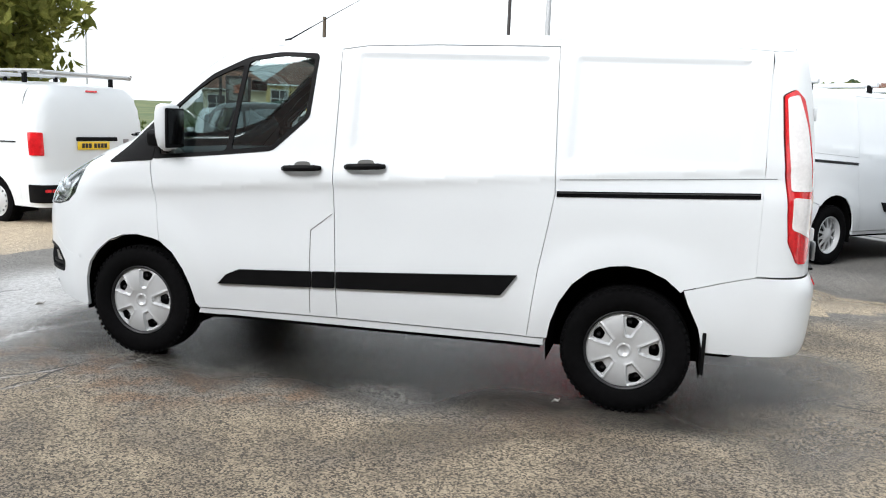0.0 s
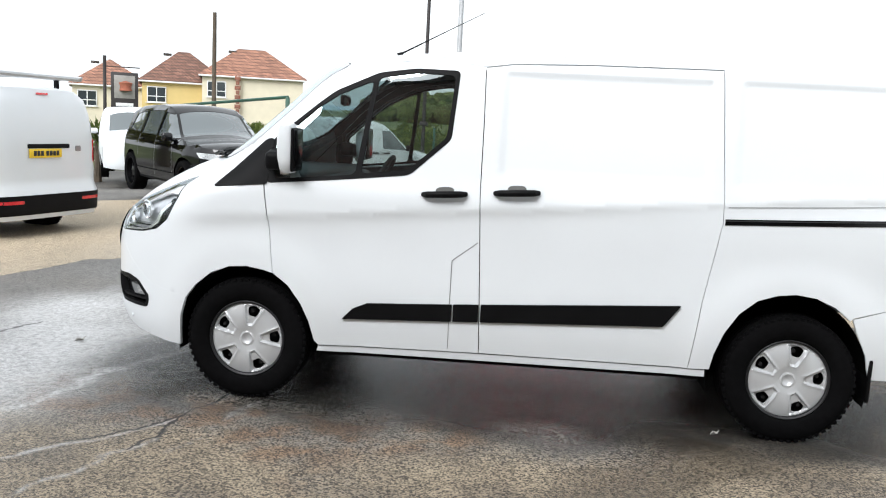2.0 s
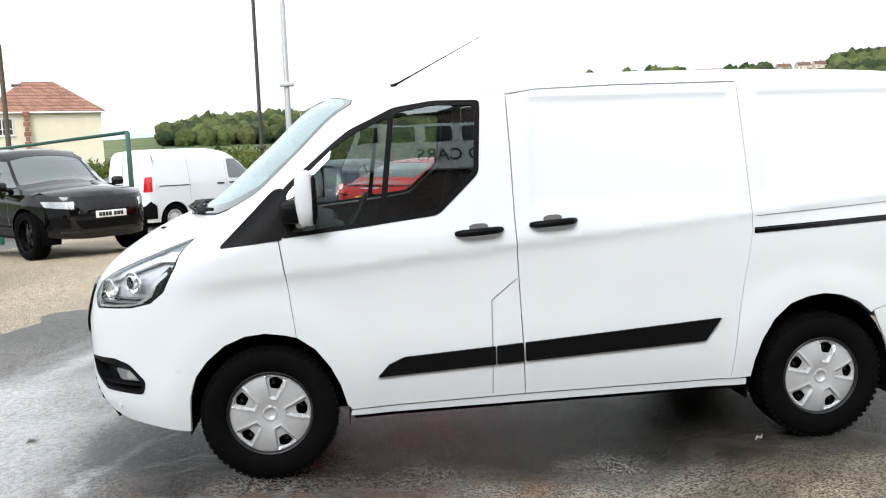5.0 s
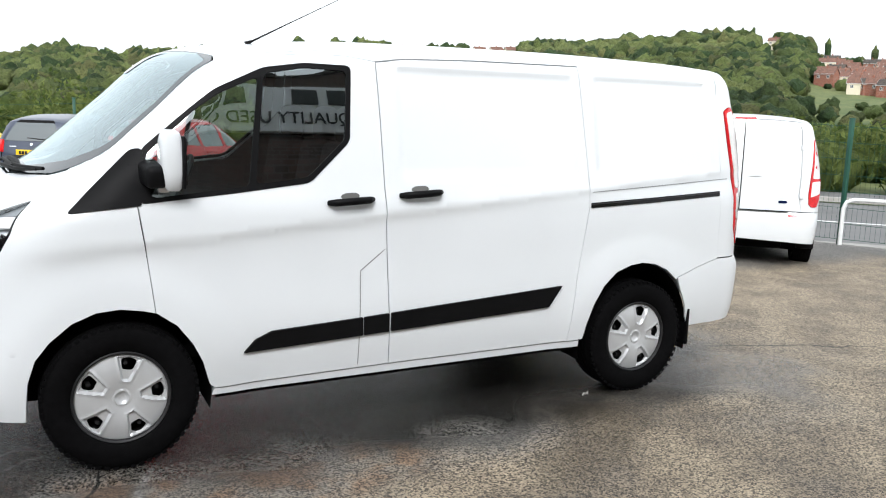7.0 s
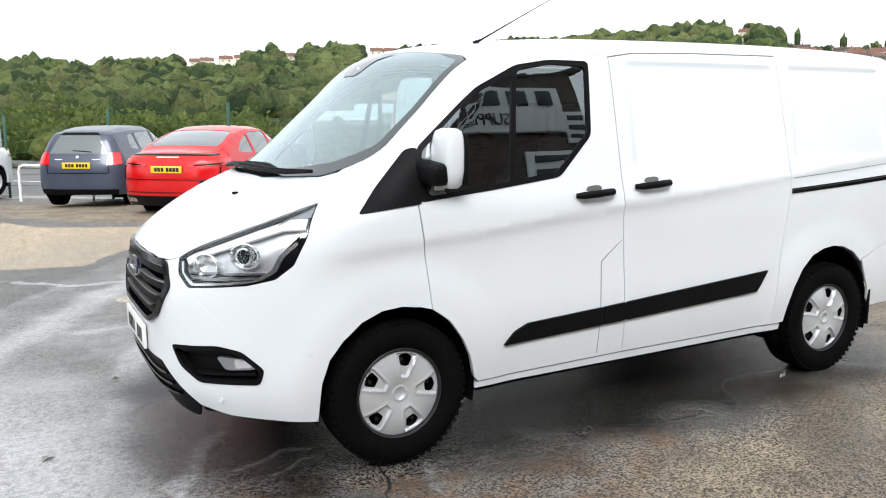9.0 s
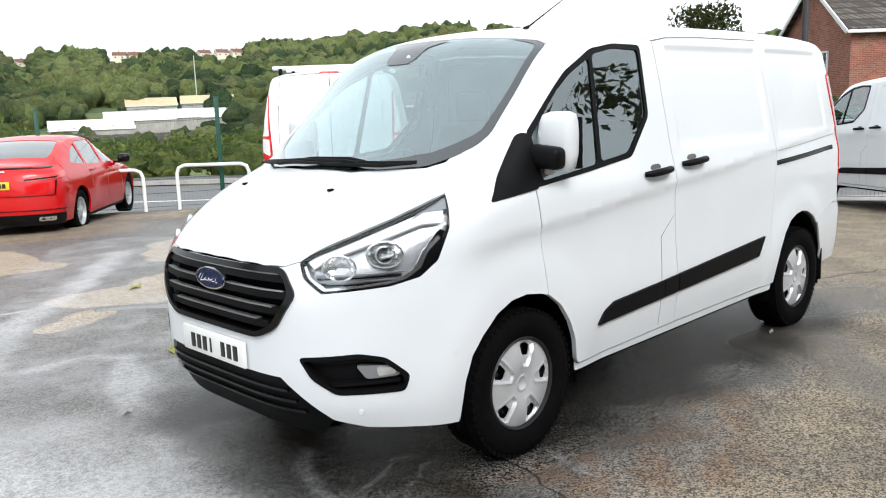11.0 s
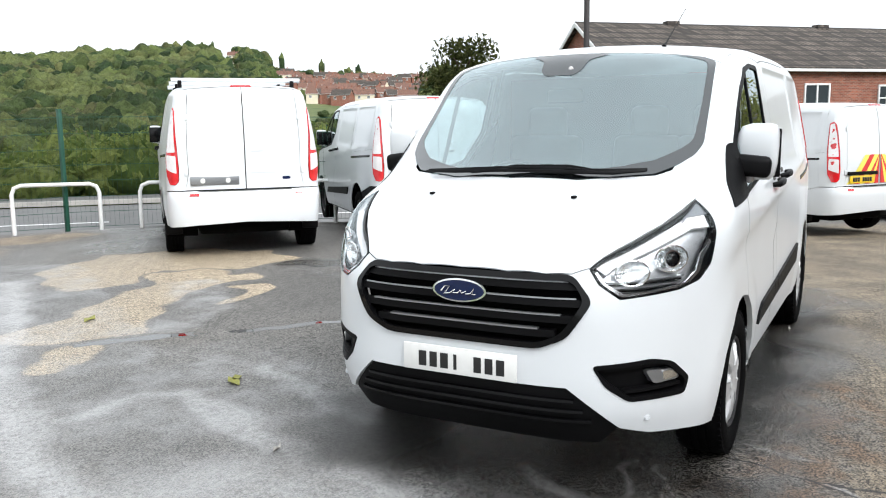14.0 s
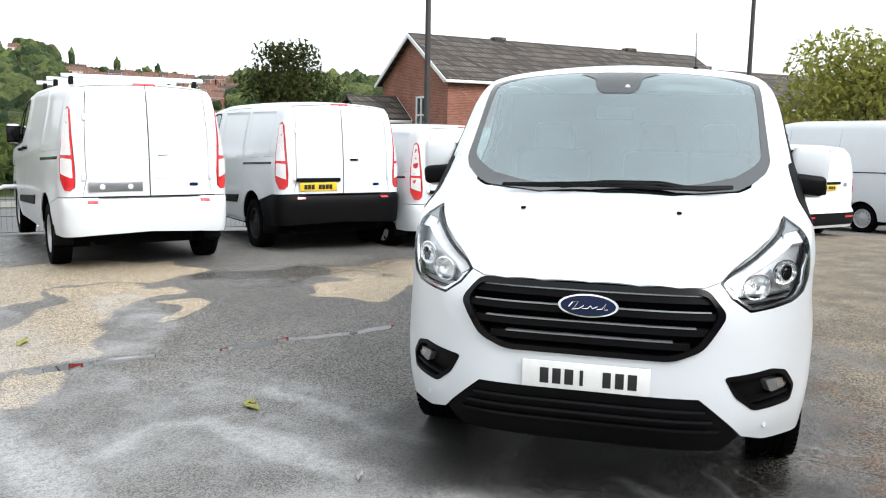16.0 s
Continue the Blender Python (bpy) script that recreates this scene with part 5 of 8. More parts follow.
SALOON = dict(wb=2.69, r=0.33, track=0.87, top=[(-1.2, 0.5), (-0.95, 0.68), (-0.84, 0.78), (-0.3, 0.92), (0.2, 1.0), (0.42, 1.06), (1.15, 1.40), (1.5, 1.462), (1.9, 1.468), (2.4, 1.41), (3.0, 1.24), (3.3, 1.12), (3.55, 1.08), (3.8, 1.02)],
    side=CAR_SIDE(0.91, 1.47, 0.92), front=[(0.15, -0.82), (0.3, -0.9), (0.5, -0.92), (0.72, -0.86), (1.0, -0.75)], rear=[(0.2, 3.6), (0.4, 3.7), (0.7, 3.72), (0.9, 3.69), (1.05, 3.64), (1.4, 3.5)],
    top_y=lambda x: float(np.interp(x, [-0.45, 0.4, 1.1, 2.3, 3.0, 3.3], [0.72, 0.72, 0.6, 0.6, 0.66, 0.70])), nose_z=0.76, tail_z=1.07, xb=3.14,
    windows=[[(0.62, 0.96), (1.28, 0.98), (1.28, 1.36), (1.1, 1.32)], [(1.36, 0.98), (2.1, 1.0), (2.1, 1.36), (1.36, 1.37)], [(2.17, 1.01), (2.75, 1.06), (2.5, 1.22), (2.17, 1.34)]],
    screen=[(0.45, 0.0), (0.5, 0.5), (0.58, 0.66), (1.12, 0.56), (1.1, 0.3), (1.08, 0.0)], rear_top=[(2.42, 0.0), (2.42, 0.52), (2.95, 0.6), (3.12, 0.58), (3.16, 0.0)], seams=[((1.32, 0.35), (1.32, 0.96)), ((0.48, 0.4), (0.55, 0.93)), ((2.14, 0.65), (2.14, 0.98))],
    handles=[(1.18, 0.88), (2.02, 0.91)], mirror=(0.6, 0.93, 1.0), mirror_mat="gloss_black",
    nose_parts=[([(-0.35, 0.5), (0.35, 0.5), (0.35, 0.66), (-0.35, 0.66)], "gloss_black", "grille", ""), ([(0.40, 0.62), (0.7, 0.64), (0.7, 0.72), (0.40, 0.70)], "reflector", "headlight", "")],
    tail_parts=[([(0.26, 0.90), (0.30, 0.86), (0.80, 0.90), (0.90, 0.98), (0.62, 0.975)], "red_lens", "tail_light", "red tail light"), ([(0.34, 0.875), (0.66, 0.90), (0.7, 0.925), (0.36, 0.90)], "gloss_black", "lamp_band", ""),
        ([(-0.75, 0.24), (0.75, 0.24), (0.75, 0.40), (-0.75, 0.40)], "gloss_black", "lower_bumper", ""), ([(0.45, 0.30), (0.62, 0.30), (0.62, 0.36), (0.45, 0.36)], "chrome", "exhaust_trim", ""),
        ([(-0.16, 1.0), (0.16, 1.0), (0.16, 1.02), (-0.16, 1.02)], "chrome", "tail_lettering", "row of small chrome letters"), ([(-0.8, 0.455), (0.8, 0.455), (0.8, 0.462), (-0.8, 0.462)], "black", "bumper_seam", ""), ([(-0.62, 0.66), (0.62, 0.66), (0.62, 0.667), (-0.62, 0.667)], "black", "tailgate_seam", ""), ([(0.615, 0.665), (0.625, 0.665), (0.66, 0.87), (0.65, 0.87)], "black", "tailgate_seam", ""), ([(-0.7, 1.045), (0.7, 1.045), (0.7, 1.06), (-0.7, 1.06)], "gloss_black", "spoiler_gap", "")],
    plates=[("tail", 0.82, 0.0, "plate_yellow", 7)])

SUV = dict(wb=2.92, r=0.385, track=0.95, top=[(-1.2, 0.6), (-0.95, 0.9), (-0.86, 1.03), (-0.4, 1.13), (0.3, 1.17), (0.5, 1.22), (1.15, 1.66), (1.45, 1.755), (2.0, 1.78), (2.9, 1.75), (3.5, 1.67), (3.9, 1.5)],
    side=[(0.15, 0.88), (0.3, 0.93), (0.6, 0.98), (0.95, 0.97), (1.12, 0.93), (1.25, 0.88), (1.7, 0.72), (2.0, 0.66)], front=[(0.2, -0.8), (0.4, -0.9), (0.7, -0.93), (0.95, -0.9), (1.2, -0.8)], rear=[(0.2, 3.65), (0.5, 3.78), (0.9, 3.8), (1.2, 3.72), (1.7, 3.5)],
    top_y=lambda x: float(np.interp(x, [-0.5, 0.5, 1.2, 2.9, 3.5], [0.80, 0.78, 0.64, 0.64, 0.6])), nose_z=0.98, tail_z=1.62, xa=-0.47, xb=3.40, sill=0.36,
    windows=[[(0.62, 1.14), (1.42, 1.16), (1.42, 1.62), (1.15, 1.56)], [(1.52, 1.16), (2.4, 1.18), (2.4, 1.62), (1.52, 1.64)], [(2.5, 1.19), (3.25, 1.25), (3.1, 1.55), (2.5, 1.61)]],
    screen=[(0.52, 0.0), (0.56, 0.5), (0.63, 0.70), (1.16, 0.60), (1.14, 0.3), (1.13, 0.0)], seams=[((1.47, 0.42), (1.47, 1.14)), ((0.52, 0.5), (0.56, 1.12)), ((2.45, 0.75), (2.45, 1.16))],
    handles=[(1.3, 1.05), (2.28, 1.07)], mirror=(0.62, 0.97, 1.16), style="sport", rim_mat="gloss_black", rim=0.27, tyre_w=0.27, k=(0.06, 0.05, 0.07),
    strips=[[(0.5, 0.50), (2.45, 0.50), (2.45, 0.52), (0.5, 0.52)]],
    nose_parts=[([(-0.36, 0.78), (0.36, 0.78), (0.38, 0.93), (-0.38, 0.93)], "steel", "grille", "dark mesh grille"), ([(0.42, 0.80), (0.78, 0.84), (0.84, 0.93), (0.42, 0.92)], "reflector", "headlight", "slim clear headlight"),
        ([(-0.36, 0.48), (0.36, 0.48), (0.42, 0.62), (-0.42, 0.62)], "black", "lower_grille", ""), ([(0.48, 0.5), (0.72, 0.52), (0.7, 0.68), (0.52, 0.66)], "black", "side_intake", ""), ([(-0.6, 0.42), (0.6, 0.42), (0.6, 0.45), (-0.6, 0.45)], "steel", "skid_trim", "")],
    tail_parts=[([(-0.55, 1.2), (0.55, 1.2), (0.5, 1.55), (-0.5, 1.55)], "auto_glass", "rear_window", ""), ([(0.55, 0.95), (0.8, 0.95), (0.8, 1.1), (0.55, 1.1)], "red_lens", "tail_light", "")],
    plates=[("nose", 0.70, 0.0, "plate_white", 7)])

TRANSPORTER = dict(wb=3.0, r=0.335, track=0.89, top=[(-1.2, 0.7), (-0.95, 0.95), (-0.85, 1.05), (-0.5, 1.2), (-0.15, 1.3), (0.45, 1.78), (0.7, 1.9), (1.2, 1.95), (3.0, 1.96), (3.7, 1.94), (4.1, 1.9)],
    side=[(0.2, 0.88), (0.4, 0.92), (0.7, 0.95), (1.1, 0.945), (1.5, 0.90), (1.9, 0.80), (2.1, 0.74)], front=[(0.2, -0.82), (0.4, -0.89), (0.7, -0.9), (1.0, -0.87), (1.3, -0.8)], rear=[(0.2, 3.9), (0.4, 4.0), (0.62, 4.0), (0.66, 3.95), (1.2, 3.94), (1.5, 3.91), (1.95, 3.80)],
    top_y=lambda x: float(np.interp(x, [-0.5, 0.3, 0.8, 3.5, 3.8], [0.75, 0.72, 0.72, 0.73, 0.7])), nose_z=1.0, tail_z=1.9, xb=3.55, tail=(0.05, 0.8, 6.0), axis=(0.25, 3.0), taper=[(-1, 0), (3, 0), (4, 0.03)], sill=0.3,
    windows=[[(0.3, 1.2), (1.15, 1.22), (1.15, 1.72), (0.8, 1.72)]], screen=[(-0.1, 0.0), (-0.05, 0.5), (0.02, 0.68), (0.52, 0.65), (0.5, 0.3), (0.48, 0.0)], seams=[((1.22, 0.35), (1.22, 1.8)), ((2.4, 0.4), (2.4, 1.8)), ((0.3, 0.5), (0.3, 1.15))],
    handles=[(1.05, 1.1), (1.4, 1.1)], mirror=(0.35, 1.0, 1.25), style="steel", strips=[[(2.42, 1.12), (3.5, 1.14), (3.5, 1.155), (2.42, 1.135)]],
    tail_parts=[([(0.66, 0.98), (0.80, 0.98), (0.82, 1.28), (0.67, 1.28)], "red_lens", "tail_light", "red tail light"), ([(-0.82, 0.36), (0.82, 0.36), (0.82, 0.60), (-0.82, 0.60)], "black", "rear_bumper", "dark grey rear bumper"),
        ([(-0.3, 1.17), (0.32, 1.17), (0.32, 1.225), (-0.3, 1.225)], "black", "tailgate_handle", ""), ([(0.40, 0.50), (0.66, 0.50), (0.66, 0.54), (0.40, 0.54)], "red_lens", "rear_reflector", ""),
        ([(-0.1, 1.83), (0.1, 1.83), (0.1, 1.855), (-0.1, 1.855)], "red_lens", "high_brake_light", ""), ([(-0.46, 1.13), (-0.39, 1.13), (-0.39, 1.20), (-0.46, 1.20)], "lamp_grey", "badge", "round chrome badge")],
    plates=[("tail", 1.11, 0.08, "plate_yellow", 7)])

SMALL_VAN = dict(wb=2.72, r=0.315, track=0.85, top=[(-1.1, 0.62), (-0.88, 0.86), (-0.78, 0.95), (-0.3, 1.08), (0.1, 1.16), (0.75, 1.62), (1.05, 1.76), (1.6, 1.82), (2.8, 1.82), (3.4, 1.79), (3.8, 1.7)],
    side=[(0.2, 0.83), (0.4, 0.87), (0.7, 0.9), (1.05, 0.89), (1.3, 0.85), (1.8, 0.74), (2.0, 0.7)], front=[(0.2, -0.78), (0.4, -0.85), (0.7, -0.85), (0.95, -0.8), (1.2, -0.7)], rear=[(0.2, 3.5), (0.4, 3.58), (0.62, 3.58), (0.66, 3.54), (1.2, 3.52), (1.8, 3.42)],
    top_y=lambda x: float(np.interp(x, [-0.5, 0.3, 1.0, 3.0, 3.4], [0.7, 0.68, 0.66, 0.67, 0.64])), nose_z=0.9, tail_z=1.74, xb=3.16, tail=(0.05, 0.75, 6.0), taper=[(-1, 0), (2.6, 0), (3.6, 0.03)],
    windows=[[(0.42, 1.1), (1.2, 1.12), (1.2, 1.56), (0.9, 1.56)]], screen=[(0.12, 0.0), (0.17, 0.45), (0.24, 0.62), (0.78, 0.58), (0.76, 0.3), (0.74, 0.0)], seams=[((1.27, 0.35), (1.27, 1.65)), ((2.3, 0.7), (2.3, 1.65)), ((0.4, 0.5), (0.4, 1.06))],
    handles=[(1.1, 1.02), (1.45, 1.02)], handle_mat="black", mirror=(0.45, 0.92, 1.16), mirror_mat="black", style="steel", strips=[[(0.45, 0.60), (2.2, 0.62), (2.2, 0.68), (0.45, 0.66)], [(2.3, 1.02), (3.1, 1.03), (3.1, 1.045), (2.3, 1.035)]],
    nose_parts=[([(0.45, 0.74), (0.75, 0.82), (0.78, 0.95), (0.45, 0.84)], "reflector", "headlight", ""), ([(-0.38, 0.42), (0.38, 0.42), (0.4, 0.7), (-0.4, 0.7)], "black", "grille", "")],
    tail_parts=[([(0.68, 0.92), (0.84, 0.92), (0.84, 1.24), (0.72, 1.24)], "red_lens", "tail_light", "red tail light"), ([(-0.9, 0.34), (0.9, 0.34), (0.9, 0.62), (0.8, 0.72), (0.7, 0.62), (-0.7, 0.62), (-0.8, 0.72), (-0.9, 0.62)], "black", "rear_bumper", "black rear bumper"),
        ([(-0.004, 0.64), (0.004, 0.64), (0.004, 1.7), (-0.004, 1.7)], "lamp_grey", "door_seam", ""), ([(-0.2, 1.0), (-0.08, 1.0), (-0.08, 1.03), (-0.2, 1.03)], "black", "door_handle", "")],
    plates=[("tail", 0.75, 0.3, "plate_yellow", 7)])

# ---------------------------------------------------------------- ground
def ground_z(x, y):
    x, y = np.asarray(x, float), np.asarray(y, float)
    a = -0.02 * np.maximum(0, x - 4.5) ** 1.3 - 0.05 * np.maximum(0, y - 9) - 0.03 * np.maximum(0, -x - 3)
    return np.maximum(a, -0.65)


FA, FN = np.array([4.8, 10.05]), np.array([0.714, 0.70])      # a fence post, and the way to the road
FD = np.array([-0.70, 0.714])


class Nodes:
    """Short hand for shader arithmetic."""

    def __init__(self, name):
        self.m = bpy.data.materials.new(name)
        self.m.use_nodes = True
        self.n, self.l = self.m.node_tree.nodes, self.m.node_tree.links
        self.p = self.n["Principled BSDF"]
        self.pos = self.n.new("ShaderNodeTexCoord").outputs["Object"]

    def put(self, socket, v):
        if isinstance(v, bpy.types.NodeSocket):
            self.l.new(v, socket)
        else:
            socket.default_value = v

    def math(self, op, a, b=0.0, c=0.0, clamp=False):
        q = self.n.new("ShaderNodeMath")
        q.operation, q.use_clamp = op, clamp
        for i, v in enumerate((a, b, c)):
            self.put(q.inputs[i], v)
        return q.outputs[0]

    def vec(self, op, a, b=(0, 0, 0), out=0):
        q = self.n.new("ShaderNodeVectorMath")
        q.operation = op
        self.put(q.inputs[0], a)
        if op == "SCALE":
            self.put(q.inputs["Scale"], b)
        else:
            self.put(q.inputs[1], b)
        return q.outputs[out]

    def noise(self, scale, detail=4, vec=None, colour=False, rough=0.55):
        q = self.n.new("ShaderNodeTexNoise")
        q.inputs["Scale"].default_value, q.inputs["Detail"].default_value, q.inputs["Roughness"].default_value = scale, detail, rough
        self.l.new(vec or self.pos, q.inputs["Vector"])
        return q.outputs[1 if colour else 0]

    def cells(self, scale, vec=None, out="Color"):
        q = self.n.new("ShaderNodeTexVoronoi")
        q.inputs["Scale"].default_value = scale
        self.l.new(vec or self.pos, q.inputs["Vector"])
        return q.outputs[out]

    def stored(self, name):
        """The three channels and the fourth of a layer stored on the mesh."""
        q, sep = self.n.new("ShaderNodeAttribute"), self.n.new("ShaderNodeSeparateColor")
        q.attribute_name = name
        self.l.new(q.outputs["Color"], sep.inputs[0])
        return tuple(sep.outputs), q.outputs["Alpha"]

    def step(self, v, lo, hi, a=0.0, b=1.0):
        q = self.n.new("ShaderNodeMapRange")
        q.interpolation_type = "SMOOTHSTEP"
        self.put(q.inputs["Value"], v)
        for k, w in (("From Min", lo), ("From Max", hi), ("To Min", a), ("To Max", b)):
            self.put(q.inputs[k], w)
        return q.outputs[0]

    def mix(self, f, a, b):
        q = self.n.new("ShaderNodeMix")
        q.data_type = "RGBA"
        self.put(q.inputs["Factor"], f)
        for k, v in (("A", a), ("B", b)):
            self.put(q.inputs[k], (*v, 1) if isinstance(v, tuple) and len(v) == 3 else v)
        return q.outputs["Result"]

    def bump(self, h, strength, dist):
        q = self.n.new("ShaderNodeBump")
        q.inputs["Strength"].default_value, q.inputs["Distance"].default_value = strength, dist
        self.l.new(h, q.inputs["Height"])
        self.l.new(q.outputs[0], self.p.inputs["Normal"])

    def near(self, at, line, w0, w1):
        """1 within w0 of a broken line of (x, y), fading to 0 at w1."""
        best = None
        for (ax, ay), (bx, by) in zip(line, line[1:]):
            ab = Vector((bx - ax, by - ay, 0))
            pa = self.vec("SUBTRACT", at, (ax, ay, 0))
            t = self.math("DIVIDE", self.vec("DOT_PRODUCT", pa, tuple(ab), 1), ab.length_squared, clamp=True)
            d = self.vec("LENGTH", self.vec("SUBTRACT", pa, self.vec("SCALE", tuple(ab), t)), out=1)
            best = d if best is None else self.math("MINIMUM", best, d)
        return self.step(best, w0, w1, 1.0, 0.0)


def asphalt():
    g = Nodes("worn_asphalt")
    flat = g.vec("MULTIPLY", g.pos, (1, 1, 0))
    fine = g.vec("SCALE", g.vec("SUBTRACT", g.noise(7, 4, flat, True), (0.5, 0.5, 0.5)), 0.14)
    close = g.vec("MULTIPLY", g.vec("ADD", flat, fine), (1, 1, 0))
    big, mid, ragged = g.noise(0.45, 5, flat), g.noise(2.2, 5, flat), g.noise(24, 4, flat, rough=0.7)
    a_rgb, tan = g.stored("wash")
    sheen_film, foam, pool = a_rgb
    b_rgb, rust = g.stored("wear_shade")
    patch, wet_shade, soaked_shade = b_rgb
    edge = g.math("MULTIPLY", g.math("SUBTRACT", ragged, 0.5), 0.12)
    tan, patch = g.step(g.math("ADD", tan, edge), -0.04, 0.06), g.step(g.math("ADD", patch, edge), -0.02, 0.04)
    tan = g.math("MAXIMUM", tan, patch)
    sheen_film = g.math("MULTIPLY", g.step(g.math("ADD", sheen_film, edge), -0.05, 0.05), g.step(g.noise(1.6, 5, flat, rough=0.65), 0.4, 0.66, 0.12, 0.55))
    foam = g.math("MULTIPLY", foam, g.step(ragged, 0.36, 0.6, 0.45, 1.0))
    rust = g.math("MULTIPLY", rust, g.step(g.noise(5, 4, flat), 0.4, 0.62))
    sheen = wet_shade
    wet_shade = g.math("MULTIPLY", wet_shade, g.step(mid, 0.3, 0.55, 0.4, 1.0))
    pool = g.math("MULTIPLY", g.step(g.math("ADD", pool, g.math("MULTIPLY", edge, 0.2)), -0.01, 0.01), g.step(g.noise(2.6, 3, flat), 0.36, 0.41))
    crack = None
    for line in ([(-0.1, -0.93), (-0.21, -1.33), (-0.34, -1.55), (-0.58, -1.78)], [(-0.21, -1.33), (-0.21, -1.58), (-0.27, -1.81)], [(-2.15, -0.45), (-2.1, -0.1), (-1.98, 0.28)], [(4.0, -0.3), (5.4, -0.8)]):
        f = g.near(close, line, 0.004, 0.014)
        crack = f if crack is None else g.math("MAXIMUM", crack, f)
    stain = g.math("MULTIPLY", g.near(close, [(2.0, -0.86), (2.35, -0.95), (2.7, -1.0)], 0.02, 0.07), g.step(g.noise(9, 3, flat), 0.45, 0.55))
    grain = g.noise(120, 4, flat, rough=0.8)
    stones = g.cells(120, flat)
    sep = g.n.new("ShaderNodeSeparateColor")
    g.l.new(stones, sep.inputs[0])
    grey = g.mix(g.step(big, 0.35, 0.65), (0.112, 0.108, 0.103), (0.178, 0.171, 0.162))
    brown = g.mix(g.step(mid, 0.35, 0.65), (0.172, 0.138, 0.1), (0.268, 0.22, 0.16))
    base = g.mix(g.math("MULTIPLY", tan, g.step(mid, 0.25, 0.5, 0.75, 1.0)), grey, brown)
    base = g.mix(g.math("MULTIPLY", g.step(big, 0.52, 0.64), 0.3), base, (0.095, 0.078, 0.06))
    base = g.mix(g.math("MULTIPLY", patch, 0.85), base, (0.43, 0.355, 0.26))
    base = g.mix(g.math("MULTIPLY", rust, 0.55), base, (0.17, 0.085, 0.035))
    speck = g.mix(g.step(sep.outputs[0], 0.0, 1.0), (0.15, 0.15, 0.15), (1.8, 1.78, 1.73))
    mul = g.n.new("ShaderNodeMix")
    mul.data_type, mul.blend_type = "RGBA", "MULTIPLY"
    mul.inputs["Factor"].default_value = 1.0
    g.l.new(base, mul.inputs["A"])
    g.l.new(speck, mul.inputs["B"])
    clump = g.noise(6, 5, flat, rough=0.7)
    base = g.mix(g.step(grain, 0.38, 0.52, 0.25, 0.0), mul.outputs["Result"], (0.03, 0.027, 0.024))
    base = g.mix(g.step(clump, 0.4, 0.6, 0.2, 0.0), base, g.vec("SCALE", base, 0.5))
    # Along the van this darkening is partly its shade, put into the colour.
    base = g.mix(g.math("MULTIPLY", wet_shade, 0.6), base, g.vec("SCALE", base, 0.32))
    # Damp ground and the shade under the van, both put into the colour.
    base = g.mix(g.math("MULTIPLY", soaked_shade, 0.9), base, g.vec("SCALE", base, 0.14))
    base = g.mix(g.math("MULTIPLY", stain, 0.8), base, (0.02, 0.018, 0.016))
    clear_ground = g.math("SUBTRACT", 1.0, soaked_shade)
    sheen_film, foam = g.math("MULTIPLY", sheen_film, clear_ground), g.math("MULTIPLY", foam, g.math("MAXIMUM", clear_ground, 0.25))
    # Pale foam film; sky sheen on the damp ground is put in too.
    base = g.mix(g.math("MULTIPLY", sheen_film, g.step(sep.outputs[2], 0.0, 1.0, 0.55, 0.95)), base, (0.38, 0.385, 0.39))
    base = g.mix(g.math("MULTIPLY", foam, g.step(sep.outputs[1], 0.0, 1.0, 0.5, 0.9)), base, (0.58, 0.585, 0.59))
    base = g.mix(g.math("MAXIMUM", crack, pool), base, (0.02, 0.019, 0.018))
    g.l.new(base, g.p.inputs["Base Color"])
    rough = g.math("SUBTRACT", 0.72, g.math("MULTIPLY", g.math("MAXIMUM", g.math("MAXIMUM", wet_shade, sheen), sheen_film), 0.5))
    rough = g.math("ADD", rough, g.math("MULTIPLY", g.math("SUBTRACT", grain, 0.5), 0.25))
    g.l.new(g.math("MULTIPLY", rough, g.step(pool, 0.2, 0.8, 1.0, 0.05)), g.p.inputs["Roughness"])
    g.bump(g.math("MULTIPLY", g.math("ADD", g.math("MULTIPLY", sep.outputs[1], 0.5), grain), g.step(pool, 0.2, 0.8, 1.0, 0.0)), 0.6, 0.006)
    g.l.new(g.step(pool, 0.2, 0.8, 0.5, 0.7), g.p.inputs["Specular IOR Level"])
    return g.m


def leaf_material(name, dark, lite, scale=0.9):
    g = Nodes(name)
    info = g.n.new("ShaderNodeNewGeometry")
    c = g.mix(info.outputs["Random Per Island"], dark, lite)
    n1 = g.noise(scale, 8, rough=0.8)
    c = g.mix(g.step(n1, 0.4, 0.62, 0.6, 0.0), c, tuple(v * 0.5 for v in dark))
    g.l.new(c, g.p.inputs["Base Color"])
    g.p.inputs["Roughness"].default_value = 0.75
    g.p.inputs["Specular IOR Level"].default_value = 0.2
    thin, both = g.n.new("ShaderNodeBsdfTranslucent"), g.n.new("ShaderNodeMixShader")
    both.inputs[0].default_value = 0.4
    g.l.new(c, thin.inputs["Color"])
    g.l.new(g.p.outputs[0], both.inputs[1])
    g.l.new(thin.outputs[0], both.inputs[2])
    g.l.new(both.outputs[0], g.n["Material Output"].inputs["Surface"])
    g.bump(g.noise(max(0.5, scale * 2.2), 6, rough=0.8), 1.0, 1.6 if scale < 0.5 else 0.6 / scale)
    return g.m


